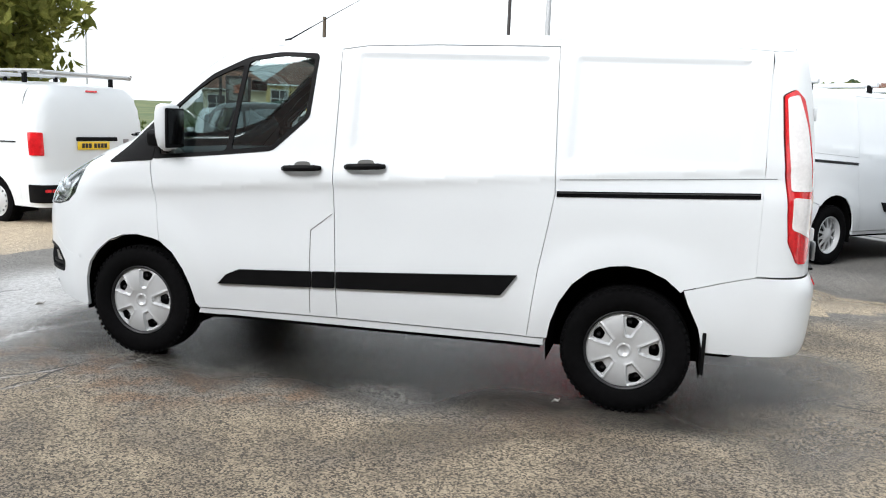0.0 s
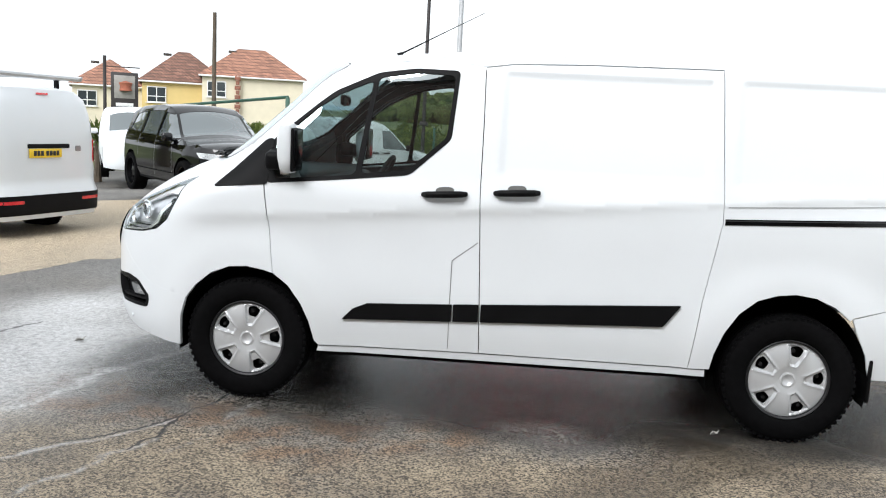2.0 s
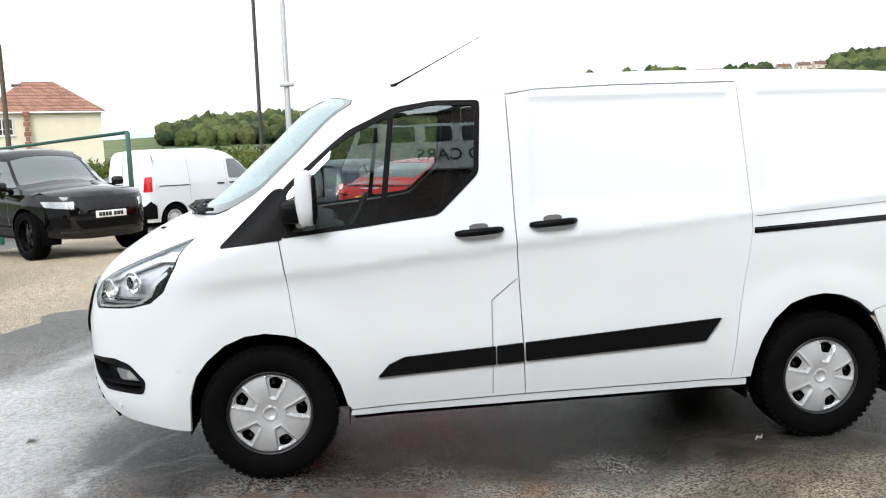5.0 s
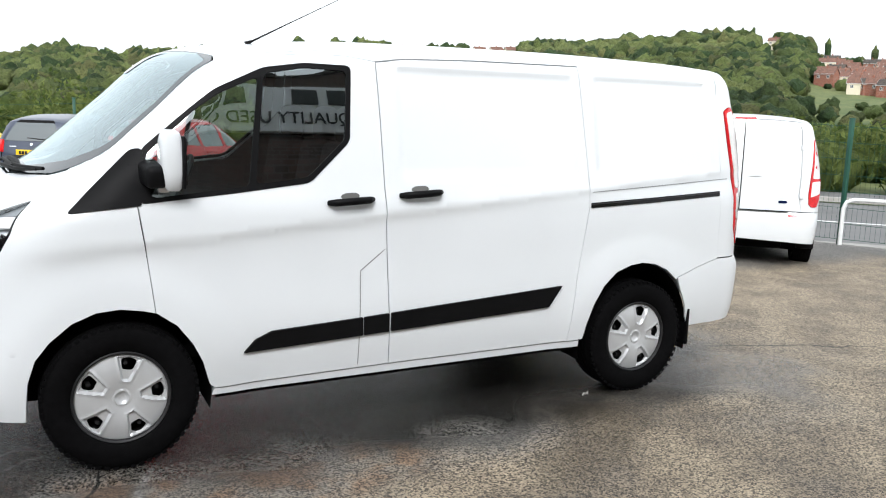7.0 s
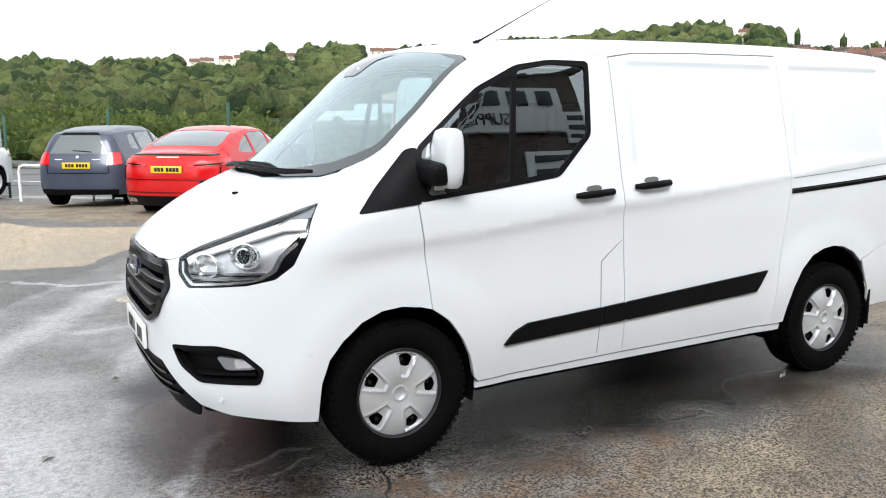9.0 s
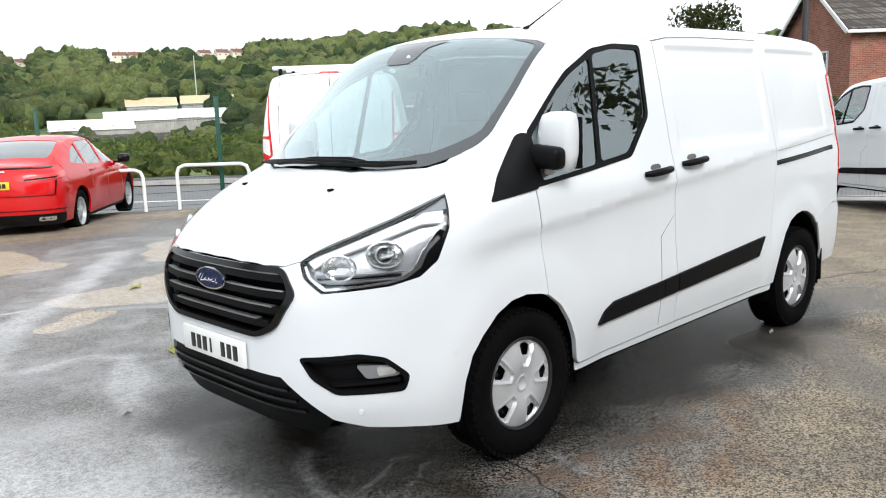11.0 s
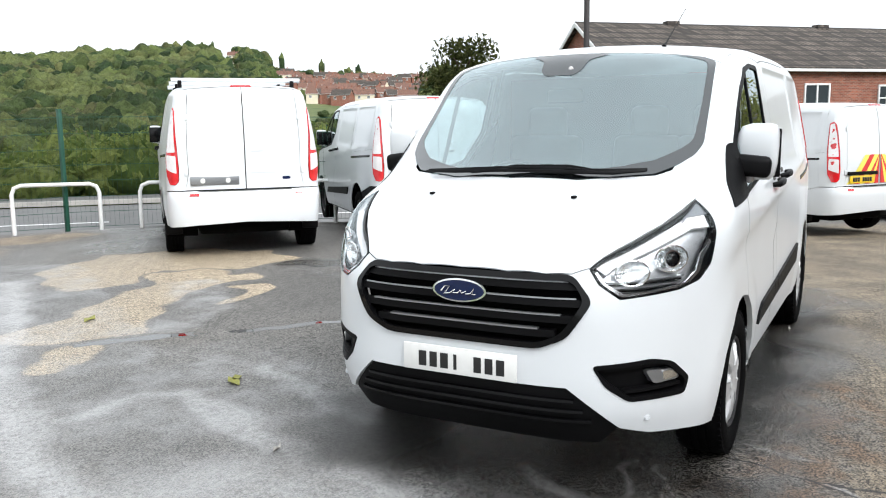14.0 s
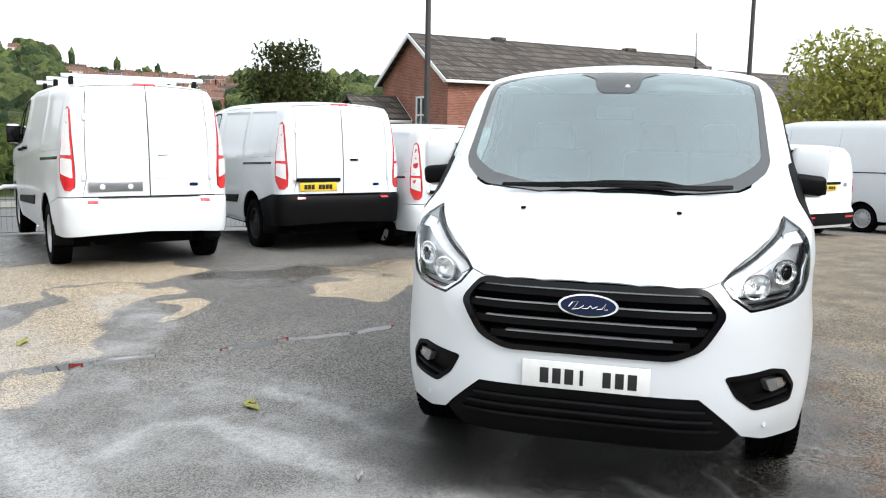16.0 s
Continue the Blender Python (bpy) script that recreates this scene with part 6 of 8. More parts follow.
def wood_material(name, dark, lite, brown):
    """Each tree of a far wood has a green of its own."""
    g = Nodes(name)
    info = g.n.new("ShaderNodeNewGeometry")
    sep = g.n.new("ShaderNodeSeparateColor")
    g.l.new(g.cells(0.1), sep.inputs[0])
    c = g.mix(g.step(sep.outputs[0], 0.15, 0.95), dark, lite)
    c = g.mix(g.step(sep.outputs[1], 0.8, 0.9, 0.0, 0.6), c, brown)
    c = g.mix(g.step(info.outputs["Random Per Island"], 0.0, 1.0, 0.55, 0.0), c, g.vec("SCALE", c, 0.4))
    zone = g.noise(0.016, 4)
    c = g.mix(g.step(zone, 0.5, 0.62, 0.0, 0.6), c, (0.2, 0.23, 0.085))
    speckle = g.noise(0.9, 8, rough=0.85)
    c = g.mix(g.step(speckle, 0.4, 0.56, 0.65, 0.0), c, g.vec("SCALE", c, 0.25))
    g.l.new(c, g.p.inputs["Base Color"])
    g.p.inputs["Roughness"].default_value = 0.8
    g.p.inputs["Specular IOR Level"].default_value = 0.15
    g.bump(speckle, 1.0, 1.2)
    return g.m


def grassland():
    g = Nodes("rough_grass")
    n1, n2 = g.noise(0.04, 6, rough=0.6), g.noise(0.6, 5)
    c = g.mix(g.step(n1, 0.35, 0.65), (0.05, 0.085, 0.02), (0.13, 0.15, 0.05))
    c = g.mix(g.step(n2, 0.4, 0.7, 0.0, 0.5), c, (0.03, 0.045, 0.015))
    g.l.new(c, g.p.inputs["Base Color"])
    g.p.inputs["Roughness"].default_value = 0.9
    return g.m


def courses(name, brick, mortar, bw, bh, joint, vary=0.35):
    """Bricks or roof tiles in courses, on walls of any heading."""
    g = Nodes(name)
    tex = g.n.new("ShaderNodeTexBrick")
    tex.inputs["Scale"].default_value = 1.0
    tex.inputs["Brick Width"].default_value, tex.inputs["Row Height"].default_value, tex.inputs["Mortar Size"].default_value = bw, bh, joint
    tex.inputs["Color1"].default_value, tex.inputs["Color2"].default_value = (*(c * (1 - vary) for c in brick), 1), (*(c * (1 + vary) for c in brick), 1)
    tex.inputs["Mortar"].default_value = (*mortar, 1)
    sx = g.n.new("ShaderNodeSeparateXYZ")
    g.l.new(g.pos, sx.inputs[0])
    along = g.math("ADD", sx.outputs[0], sx.outputs[1])
    cx = g.n.new("ShaderNodeCombineXYZ")
    g.l.new(along, cx.inputs[0])
    g.l.new(sx.outputs[2], cx.inputs[1])
    g.l.new(cx.outputs[0], tex.inputs["Vector"])
    c = g.mix(g.step(g.noise(0.9, 5), 0.3, 0.7, 0.0, 0.45), tex.outputs[0], tuple(v * 0.5 for v in brick))
    g.l.new(c, g.p.inputs["Base Color"])
    g.p.inputs["Roughness"].default_value = 0.85
    g.bump(tex.outputs[1], 0.4, -0.01)
    return g.m


M["yard"] = asphalt()
M["road"] = material("road_asphalt", (0.1, 0.1, 0.1), 0.6, grain=0.25, scale=2.0, bump=0.4, bump_scale=60)
M["kerb"] = material("concrete_kerb", (0.3, 0.29, 0.27), 0.8, grain=0.2, scale=4)
M["grass"] = grassland()
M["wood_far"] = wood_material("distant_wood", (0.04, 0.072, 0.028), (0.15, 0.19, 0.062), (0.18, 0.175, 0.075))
M["wood_near"] = leaf_material("scrub_leaves", (0.085, 0.14, 0.03), (0.3, 0.35, 0.1), 2.0)
M["tree_leaf"] = leaf_material("tree_leaves", (0.24, 0.27, 0.055), (0.62, 0.6, 0.16), 3.0)
M["tree_dark"] = leaf_material("dark_tree_leaves", (0.035, 0.05, 0.014), (0.14, 0.15, 0.045), 1.5)
# Distance haze is put into the far hills' pale blue colour.
M["far_hill"] = material("hazed_far_hills", (0.4, 0.5, 0.58), 0.95, spec=0.0, grain=0.15, scale=0.01)
M["bark"] = material("bark", (0.09, 0.07, 0.05), 0.9, grain=0.35, scale=8, bump=0.6, bump_scale=30)
M["brickwork"] = courses("red_brickwork", (0.27, 0.085, 0.05), (0.3, 0.22, 0.18), 0.225, 0.075, 0.01)
M["roof_grey"] = courses("grey_roof_tiles", (0.085, 0.07, 0.058), (0.02, 0.018, 0.017), 0.3, 0.28, 0.04, 0.7)
M["roof_red"] = courses("red_roof_tiles", (0.34, 0.165, 0.11), (0.08, 0.04, 0.03), 0.3, 0.3, 0.03, 0.35)
M["roof_brown"] = courses("brown_roof_tiles", (0.2, 0.1, 0.07), (0.06, 0.035, 0.03), 0.3, 0.3, 0.03, 0.35)
M["render_cream"] = material("cream_render", (0.66, 0.6, 0.47), 0.85, grain=0.06, scale=1.5)
M["render_yellow"] = material("yellow_render", (0.62, 0.47, 0.2), 0.85, grain=0.06, scale=1.5)
M["upvc"] = material("white_frame", (0.75, 0.75, 0.75), 0.4, grain=0.04, scale=6)
M["pane"] = material("house_pane", (0.04, 0.05, 0.055), 0.06, coat=0.5)
M["dark_metal"] = material("dark_post", (0.035, 0.03, 0.03), 0.6, grain=0.2, scale=10)
M["grey_metal"] = material("galvanised_post", (0.45, 0.46, 0.47), 0.5, metal=0.4, grain=0.1, scale=10)
M["dark_brick"] = courses("dark_brickwork", (0.09, 0.05, 0.04), (0.1, 0.085, 0.075), 0.225, 0.075, 0.01)

yard = [(-45, -26), (32, -26), (32, -17.8), (11.2, 3.55), (4.9, 10.1), (2.7, 12.6), (-1.2, 17.7), (-6, 24), (-45, 24)]
def waver(p, scale, amount, seed):
    """Points moved about by smooth noise at two scales."""
    rng = np.random.RandomState(seed)
    grid = rng.uniform(-0.5, 0.5, (64, 64, 2))
    out = p.copy()
    for sc, am in ((scale, amount), (scale * 2.3, amount * 0.5)):
        q = p * sc + 17.3
        i, t = np.floor(q).astype(int), q - np.floor(q)
        t = t * t * (3 - 2 * t)
        at = lambda dx, dy: grid[(i[:, 0] + dx) % 64, (i[:, 1] + dy) % 64]
        tx, ty_ = t[:, :1], t[:, 1:]
        out = out + am * ((at(0, 0) * (1 - tx) + at(1, 0) * tx) * (1 - ty_) + (at(0, 1) * (1 - tx) + at(1, 1) * tx) * ty_)
    return out


def away(p, line):
    """How far each point lies from a broken line."""
    best = np.full(len(p), 1e9)
    for a, b in zip(np.array(line, float), np.array(line[1:], float)):
        t = np.clip(((p - a) @ (b - a)) / ((b - a) @ (b - a)), 0, 1)
        best = np.minimum(best, np.linalg.norm(p - a - t[:, None] * (b - a), axis=1))
    return best


def yard_layers(p):
    """Where the yard is tan, patched, filmed, foamed, pooled, damp, soaking, rusty or painted as shade."""
    loose, close, tight = waver(p, 1.1, 0.9, 1), waver(p, 4.0, 0.12, 2), waver(p, 2.2, 0.35, 3)
    inside = lambda q, line, w, soft=0.1: (w - away(q, line)) * 0.1 / soft
    fade = lambda q, line, w0, w1: ramp01((w1 - away(q, line)) / (w1 - w0))
    top = lambda parts: np.max(np.stack(list(parts)), axis=0)
    tan = top(inside(loose, line, w, soft) for line, w, soft in (([(1.2, 9.3), (-1.0, 13.0)], 1.4, 0.5),
              ([(-1.2, -3.6), (9.0, -3.4)], 2.3, 0.8), ([(6.0, -0.5), (12.0, -4.0)], 3.0, 1.2), ([(7.5, 0.6), (10, 1.5)], 1.5, 0.8), ([(4.2, 9.4), (2.4, 11.2)], 0.6, 0.2)))
    patch = top(inside(loose, line, w) for line, w in (([(-4.95, 2.3), (-4.2, 4.6), (-4.5, 16)], 1.95), ([(-1.2, 6.6), (-3.0, 9.0)], 1.55), ([(1.75, 6.0), (3.3, 6.1), (3.7, 5.2)], 0.66), ([(2.6, 5.0), (1.35, 4.55), (0.45, 3.85)], 0.38), ([(2.2, 4.0), (1.75, 3.5)], 0.17), ([(3.3, 2.5), (5.2, 2.95)], 0.45)))
    patch = np.maximum(patch, inside(close, [(-0.15, 3.5), (-0.6, 3.3)], 0.15))
    sheen_film = top((inside(close, [(-2.25, -2.2), (-1.95, -0.7), (-1.5, 0.6), (-1.3, 1.7), (-0.85, 3.1), (0.3, 4.9), (1.5, 6.8)], 0.82), inside(close, [(-0.1, 2.3), (-0.6, 1.3), (-1.0, 0.3)], 0.6, 0.4), inside(close, [(2.1, 4.55), (1.3, 3.75), (0.6, 3.5)], 0.26, 0.15)))
    foam = top(a * fade(close, line, w * 0.1, w * 1.5) for line, w, a in (
        ([(1.3, 6.4), (0.41, 5.06), (-0.27, 4.13), (-0.78, 3.59), (-1.25, 2.75), (-1.75, 1.7), (-2.2, 0.6)], 0.15, 0.65), ([(0.07, 2.01), (-0.2, 1.45), (-0.44, 0.82)], 0.09, 0.5), ([(-0.53, 2.1), (-0.8, 1.3), (-1.0, 0.8), (-1.1, 0.4)], 0.08, 0.5),
        ([(-1.0, 3.0), (-1.32, 2.34), (-1.57, 2.0)], 0.1, 0.5), ([(-1.29, 2.37), (-1.0, 2.24), (-0.72, 2.27), (-0.51, 1.99)], 0.09, 0.4), ([(-0.72, 1.78), (-0.9, 1.28), (-1.17, 0.3), (-1.29, -0.25)], 0.08, 0.5),
        ([(-1.45, 4.55), (-1.04, 4.12), (-0.4, 4.08)], 0.05, 0.8), ([(-1.5, -2.3), (-1.28, -1.76), (-1.16, -1.46), (-1.05, -1.2), (-0.98, -0.73), (-0.88, -0.45), (-0.69, -0.13)], 0.06, 0.9),
        ([(-0.72, -0.62), (-0.5, -0.52), (-0.34, -0.6)], 0.014, 0.7), ([(-0.6, -0.78), (-0.45, -0.7), (-0.36, -0.74)], 0.012, 0.6),
        # The faint last line of this row paints a damp seam's glint.
        ([(-0.26, -1.4), (-0.36, -1.57), (-0.6, -1.8), (-0.82, -2.08), (-1.05, -2.5)], 0.014, 0.8), ([(-0.22, -1.62), (-0.29, -1.83), (-0.38, -2.03), (-0.5, -2.35)], 0.014, 0.6), ([(0.1, -1.0), (0.03, -1.3), (-0.1, -1.75)], 0.01, 0.3),
        ([(-1.75, -0.5), (-1.35, 0.3), (-1.5, 0.9)], 0.42, 0.35), ([(-1.75, -2.3), (-1.6, -1.3), (-1.55, -0.3), (-2.0, 0.8)], 0.6, 0.95)))
    pool = inside(close, [(-0.05, 3.6), (0.3, 3.3), (0.58, 3.05), (0.86, 2.73), (1.3, 2.4), (2.0, 1.8)], 0.055)
    # First strip: damp and painted shade below the van; the others are damp.
    wet_shade = top((fade(loose, [(-0.7, -0.1), (3.4, -0.3)], 0.7, 1.2), 0.5 * fade(loose, [(-1.7, -2.5), (-1.6, 0.3), (-1.9, 3.2), (2.0, 7.2)], 1.1, 2.4), fade(loose, [(3.4, 4.1), (5.2, 3.2)], 0.35, 0.7), fade(loose, [(3.6, 7.4), (5.4, 8.8)], 0.3, 0.8), 0.8 * fade(loose, [(1.9, -1.75), (2.5, -1.55)], 0.1, 0.45)))
    # Follows the van's footprint: real damp together with painted shade.
    soaked_shade = np.maximum(fade(tight, [(-0.05, -0.2), (3.0, -0.2)], 0.72, 1.15), fade(tight, [(-0.5, 0.45), (0.2, 0.4)], 0.45, 0.85))
    rust = fade(loose, [(-0.75, -0.95), (-0.2, -1.15), (0.7, -1.25)], 0.12, 0.5)
    return np.stack([sheen_film, foam, pool, tan], 1), np.stack([patch, wet_shade, soaked_shade, rust], 1)


# a fine net where the walk comes close, let into a wide one
XS, YS = np.linspace(-3.0, 4.5, 301), np.linspace(-3.4, 7.6, 441)
rim_ = [(-3.0, -3.4), (4.5, -3.4), (4.5, 7.6), (-3.0, 7.6)]
v, f = sheet(yard, [rim_], 0.7)
gx, gy = np.meshgrid(XS, YS)
net = np.stack([gx.ravel(), gy.ravel()], 1)
k = (np.arange(440)[:, None] * 301 + np.arange(300)[None]).ravel() + len(v)
faces = [tuple(int(i) for i in t) if area(v[t]) > 0 else tuple(int(i) for i in t[::-1]) for t in f] + np.stack([k, k + 1, k + 302, k + 301], 1).tolist()
flat_ = np.concatenate([v, net])
me = bpy.data.meshes.new("ground")
me.from_pydata(np.column_stack([flat_, ground_z(flat_[:, 0], flat_[:, 1])]).tolist(), [], faces)
me.materials.append(M["yard"])
for name, layer in zip(("wash", "wear_shade"), yard_layers(flat_)):
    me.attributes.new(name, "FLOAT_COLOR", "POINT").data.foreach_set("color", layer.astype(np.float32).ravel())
me.polygons.foreach_set("use_smooth", [True] * len(me.polygons))
tagged(new("ground", me), "worn grey and tan asphalt yard, damp, streaked with pale foam, shade painted under the van", "ground", kind="structure")


def from_fence(s, d, z):
    p = FA + FD * d + FN * s
    return (float(p[0]), float(p[1]), z)


def strip(name, s0, s1, z, mat, label, d0=-60, d1=60, thick=0.12, kind="structure"):
    bm = bmesh.new()
    zs = (z - thick, z)
    q = [[bm.verts.new(from_fence(s, d, zz)) for s, zz in ((s0, zs[0]), (s0, zs[1]), (s1, zs[1]), (s1, zs[0]))] for d in np.linspace(d0, d1, 25)]
    for a, b in zip(q, q[1:]):
        for i in range(3):
            bm.faces.new((a[i], b[i], b[i + 1], a[i + 1]))
    bmesh.ops.recalc_face_normals(bm, faces=list(bm.faces))
    return tagged(finish(bm, name, mat, smooth=False), label, name.replace("_", " "), kind=kind)


strip("pavement", 0.25, 1.7, -0.42, M["kerb"], "narrow grey pavement beyond the fence")
strip("road", 1.6, 10.5, -0.55, M["road"], "two-lane grey asphalt road beyond the fence")
strip("kerb", 10.5, 10.75, -0.40, M["kerb"], "pale concrete kerb")
strip("pavement", 10.75, 12.6, -0.42, M["road"], "asphalt footway on the far side of the road")
for k in range(-9, 10):
    bm = bmesh.new()
    bm.faces.new([bm.verts.new(from_fence(s, k * 6 + d, -0.545)) for s, d in ((5.9, 0), (6.05, 0), (6.05, 4), (5.9, 4))])
    tagged(finish(bm, "road_line", M["upvc"], smooth=False), "white painted road line", "road line", "road lines", "structure")

# the land: flat by the houses, a valley and a wooded hill across the road
CREST = ([-60, -5, 10, 20, 28, 32, 36, 38.8, 41, 43.4, 47.7, 52.5, 58, 64, 68.4, 72.3, 76, 80, 84, 88, 91, 95, 100.7, 104, 112, 125, 200], [1.0, 1.5, 2.2, 2.9, 3.1, 3.05, 3.25, 3.3, 4.0, 4.48, 4.43, 4.02, 3.55, 3.4, 3.4, 3.0, 2.85, 2.4, 2.0, 2.0, 1.6, 1.3, 0.8, 0.6, 0.6, 0.5, 0.5])


def land_z(r, az):
    az = (az + 180) % 360 - 180
    crest = 1.6 + 650 * math.tan(radians(float(np.interp(az, *CREST))))
    dip = float(np.interp(az, [15, 34, 92, 104], [0, 1, 1, 0.1]))
    near = -0.75
    low = near - 9 * dip
    if r < 28:
        return near
    if r < 130:
        t = (r - 28) / 102
        return near + (low - near) * t * t * (3 - 2 * t)
    if r < 650:
        t = (r - 130) / 520
        return low + (crest - low) * t ** 1.25
    return crest - 6 * min(1, (r - 650) / 200)


bm = bmesh.new()
rings = []
for r in (0.5, 14, 22, 28, 36, 46, 60, 80, 105, 130, 170, 220, 280, 350, 420, 500, 580, 650, 720, 900, 1500, 3500):
    rings.append([bm.verts.new((r * math.cos(radians(a)), r * math.sin(radians(a)), land_z(r, a))) for a in range(-180, 180, 3)])
for a, b in zip(rings, rings[1:]):
    for i in range(120):
        bm.faces.new((a[i], b[i], b[(i + 1) % 120], a[(i + 1) % 120]))
bm.faces.new(rings[0])
bmesh.ops.recalc_face_normals(bm, faces=list(bm.faces))
tagged(finish(bm, "ground", M["grass"]), "rough green land falling to a valley and rising to a hill", "land", kind="structure")


bm = bmesh.new()
low, high = [], []
for k in range(61):
    a = radians(90 + 0.45 * k)
    hgt = 3000 * math.tan(radians(1.05 + 0.35 * noise.noise(Vector((k * 0.13, 2.0, 0))) - max(0, k - 30) * 0.012))
    low.append(bm.verts.new((3000 * math.cos(a), 3000 * math.sin(a), -60)))
    high.append(bm.verts.new((3150 * math.cos(a), 3150 * math.sin(a), hgt)))
for i in range(60):
    bm.faces.new((low[i], low[i + 1], high[i + 1], high[i]))
tagged(finish(bm, "backdrop", M["far_hill"]), "far hills on the horizon, haze painted into their pale blue", "hills", kind="structure")


# ---------------------------------------------------------------- woods
def blob(level, seed):
    bm = bmesh.new()
    bmesh.ops.create_icosphere(bm, subdivisions=level, radius=1.0)
    o = Vector((seed * 7.3, seed * 3.1, seed))
    for w in bm.verts:
        w.co *= 1 + 0.38 * noise.noise(w.co * 1.7 + o) + 0.22 * noise.noise(w.co * 4.1 + o) + (0.12 * noise.noise(w.co * 9 + o) if level > 2 else 0)
    vs, fs = np.array([w.co for w in bm.verts]), np.array([[w.index for w in q.verts] for q in bm.faces])
    bm.free()
    return vs, fs


def many(name, mat, spots, shapes, label, category):
    """One mesh of many crowns: spots of (x, y, z, width, height)."""
    vs, fs, n = [], [], 0
    rng = np.random.RandomState(5)
    for x, y, z, w, hgt in spots:
        bv, bf = shapes[rng.randint(len(shapes))]
        a = rng.rand() * 6.283
        c, s = math.cos(a), math.sin(a)
        vs.append(np.stack([x + w * (c * bv[:, 0] - s * bv[:, 1]), y + w * (s * bv[:, 0] + c * bv[:, 1]), z + hgt * bv[:, 2]], 1))
        fs.append(bf + n)
        n += len(bv)
    me = bpy.data.meshes.new(name)
    me.from_pydata(np.concatenate(vs).tolist(), [], np.concatenate(fs).tolist())
    me.materials.append(mat)
    me.polygons.foreach_set("use_smooth", [True] * len(me.polygons))
    return tagged(new(name, me), label, category, kind="stuff")


rng = np.random.RandomState(3)
far_spots, mid_spots = [], []
CREST_HOUSES = (42.7, 59.2, 60.2, 61.3, 65.6, 66.6, 72.0, 75.5, 76.4, 77.6, 78.3)
r = 128.0
while r < 668:
    gap_r = 5.6 + r * 0.0072
    az = 14.0 + rng.rand() * 2
    while az < 108:
        az += math.degrees(gap_r * rng.uniform(0.75, 1.35) / r)
        q = r + rng.uniform(-0.5, 0.5) * gap_r
        x, y = q * math.cos(radians(az)), q * math.sin(radians(az))
        clearing = noise.noise(Vector((x * 0.011, y * 0.011, 3.0)))
        tall = 0.85 + 0.55 * noise.noise(Vector((x * 0.02, y * 0.02, 9.0))) + rng.uniform(-0.25, 0.3)
        if clearing > 0.3 and q < 560 and rng.rand() < 0.85:
            continue
        if az > 90 and (q < 380 or az > 101.5):
            continue
        if 29.5 < az < 40 and q > 250 and rng.rand() < (0.9 if 330 < q < 610 else 0.45):
            continue
        if 56.5 < az < 74 and 172 < q < 262:
            continue
        if q > 500 and min(abs(az - h) for h in CREST_HOUSES) < 0.75:
            continue
        w = gap_r * rng.uniform(0.42, 0.68) * (0.55 if 29.5 < az < 40 else 1)
        (mid_spots if q < 330 else far_spots).append((x, y, land_z(q, az) + w * 0.5, w, max(0.55, tall) * w * 1.15))
    r += gap_r * 0.8

for az, q, w in ((58.2, 190, 4.2), (59.8, 184, 3.6), (61.0, 196, 3.4), (63.0, 188, 2.8), (65.4, 182, 3.0), (73.2, 186, 3.6), (57.2, 214, 5.2), (59.0, 226, 5.0), (60.2, 246, 5.4), (68.9, 206, 2.6)):
    mid_spots.append((q * math.cos(radians(az)), q * math.sin(radians(az)), land_z(q, az) + w * 0.6, w, w * 1.15))


def leafy(name, mat, spots, n, size, label, category, seed=4):
    """One mesh of many crowns, each a lumpy body under n ragged leaf clumps that lie along it."""
    rng = np.random.RandomState(seed)
    shapes = []
    for k in range(9):
        bv, bf = blob(3, k + seed)
        bv = bv * np.where(bv[:, 2:] < 0, 0.75, 1.0)
        tri = bv[bf]
        nor = np.cross(tri[:, 1] - tri[:, 0], tri[:, 2] - tri[:, 0])
        nor /= np.linalg.norm(nor, axis=1, keepdims=True) + 1e-9
        up = np.nonzero(tri.mean(1)[:, 2] > -0.45)[0]
        shapes.append((bv, bf, tri.mean(1)[up], nor[up]))
    vs, fs, k = [], [], 0
    for x, y, z, w, hgt in spots:
        bv, bf, mid, nor = shapes[rng.randint(9)]
        a = rng.rand() * 6.283
        turn = np.array(((math.cos(a), -math.sin(a), 0), (math.sin(a), math.cos(a), 0), (0, 0, 1)))
        grow, at = np.array((w, w, hgt)), np.array((x, y, z))
        vs.append((bv @ turn.T) * grow + at)
        fs.append(np.concatenate([bf, bf[:, 2:]], 1) + k)
        k += len(bv)
        pick = rng.randint(len(mid), size=n)
        p = (mid[pick] @ turn.T) * grow * rng.uniform(0.98, 1.1, (n, 1)) + at
        d = nor[pick] @ turn.T + rng.normal(size=(n, 3)) * 0.3
        d /= np.linalg.norm(d, axis=1, keepdims=True)
        b = np.cross(d, rng.normal(size=(n, 3)))
        b /= np.linalg.norm(b, axis=1, keepdims=True)
        c = np.cross(d, b)
        s = size * w * rng.uniform(0.5, 1.3, (n, 1))
        vs.append(np.stack([p - b * s, p - c * s * 0.7 + d * s * 0.25, p + b * s, p + c * s * 0.7 + d * s * 0.25], 1).reshape(-1, 3))
        fs.append(np.arange(4 * n).reshape(-1, 4) + k)
        k += 4 * n
    faces = [q[:3] if q[2] == q[3] else q for q in np.concatenate(fs).tolist()]
    me = bpy.data.meshes.new(name)
    me.from_pydata(np.concatenate(vs).tolist(), [], faces)
    me.materials.append(mat)
    me.polygons.foreach_set("use_smooth", [True] * len(me.polygons))
    return tagged(new(name, me), label, category, kind="stuff")


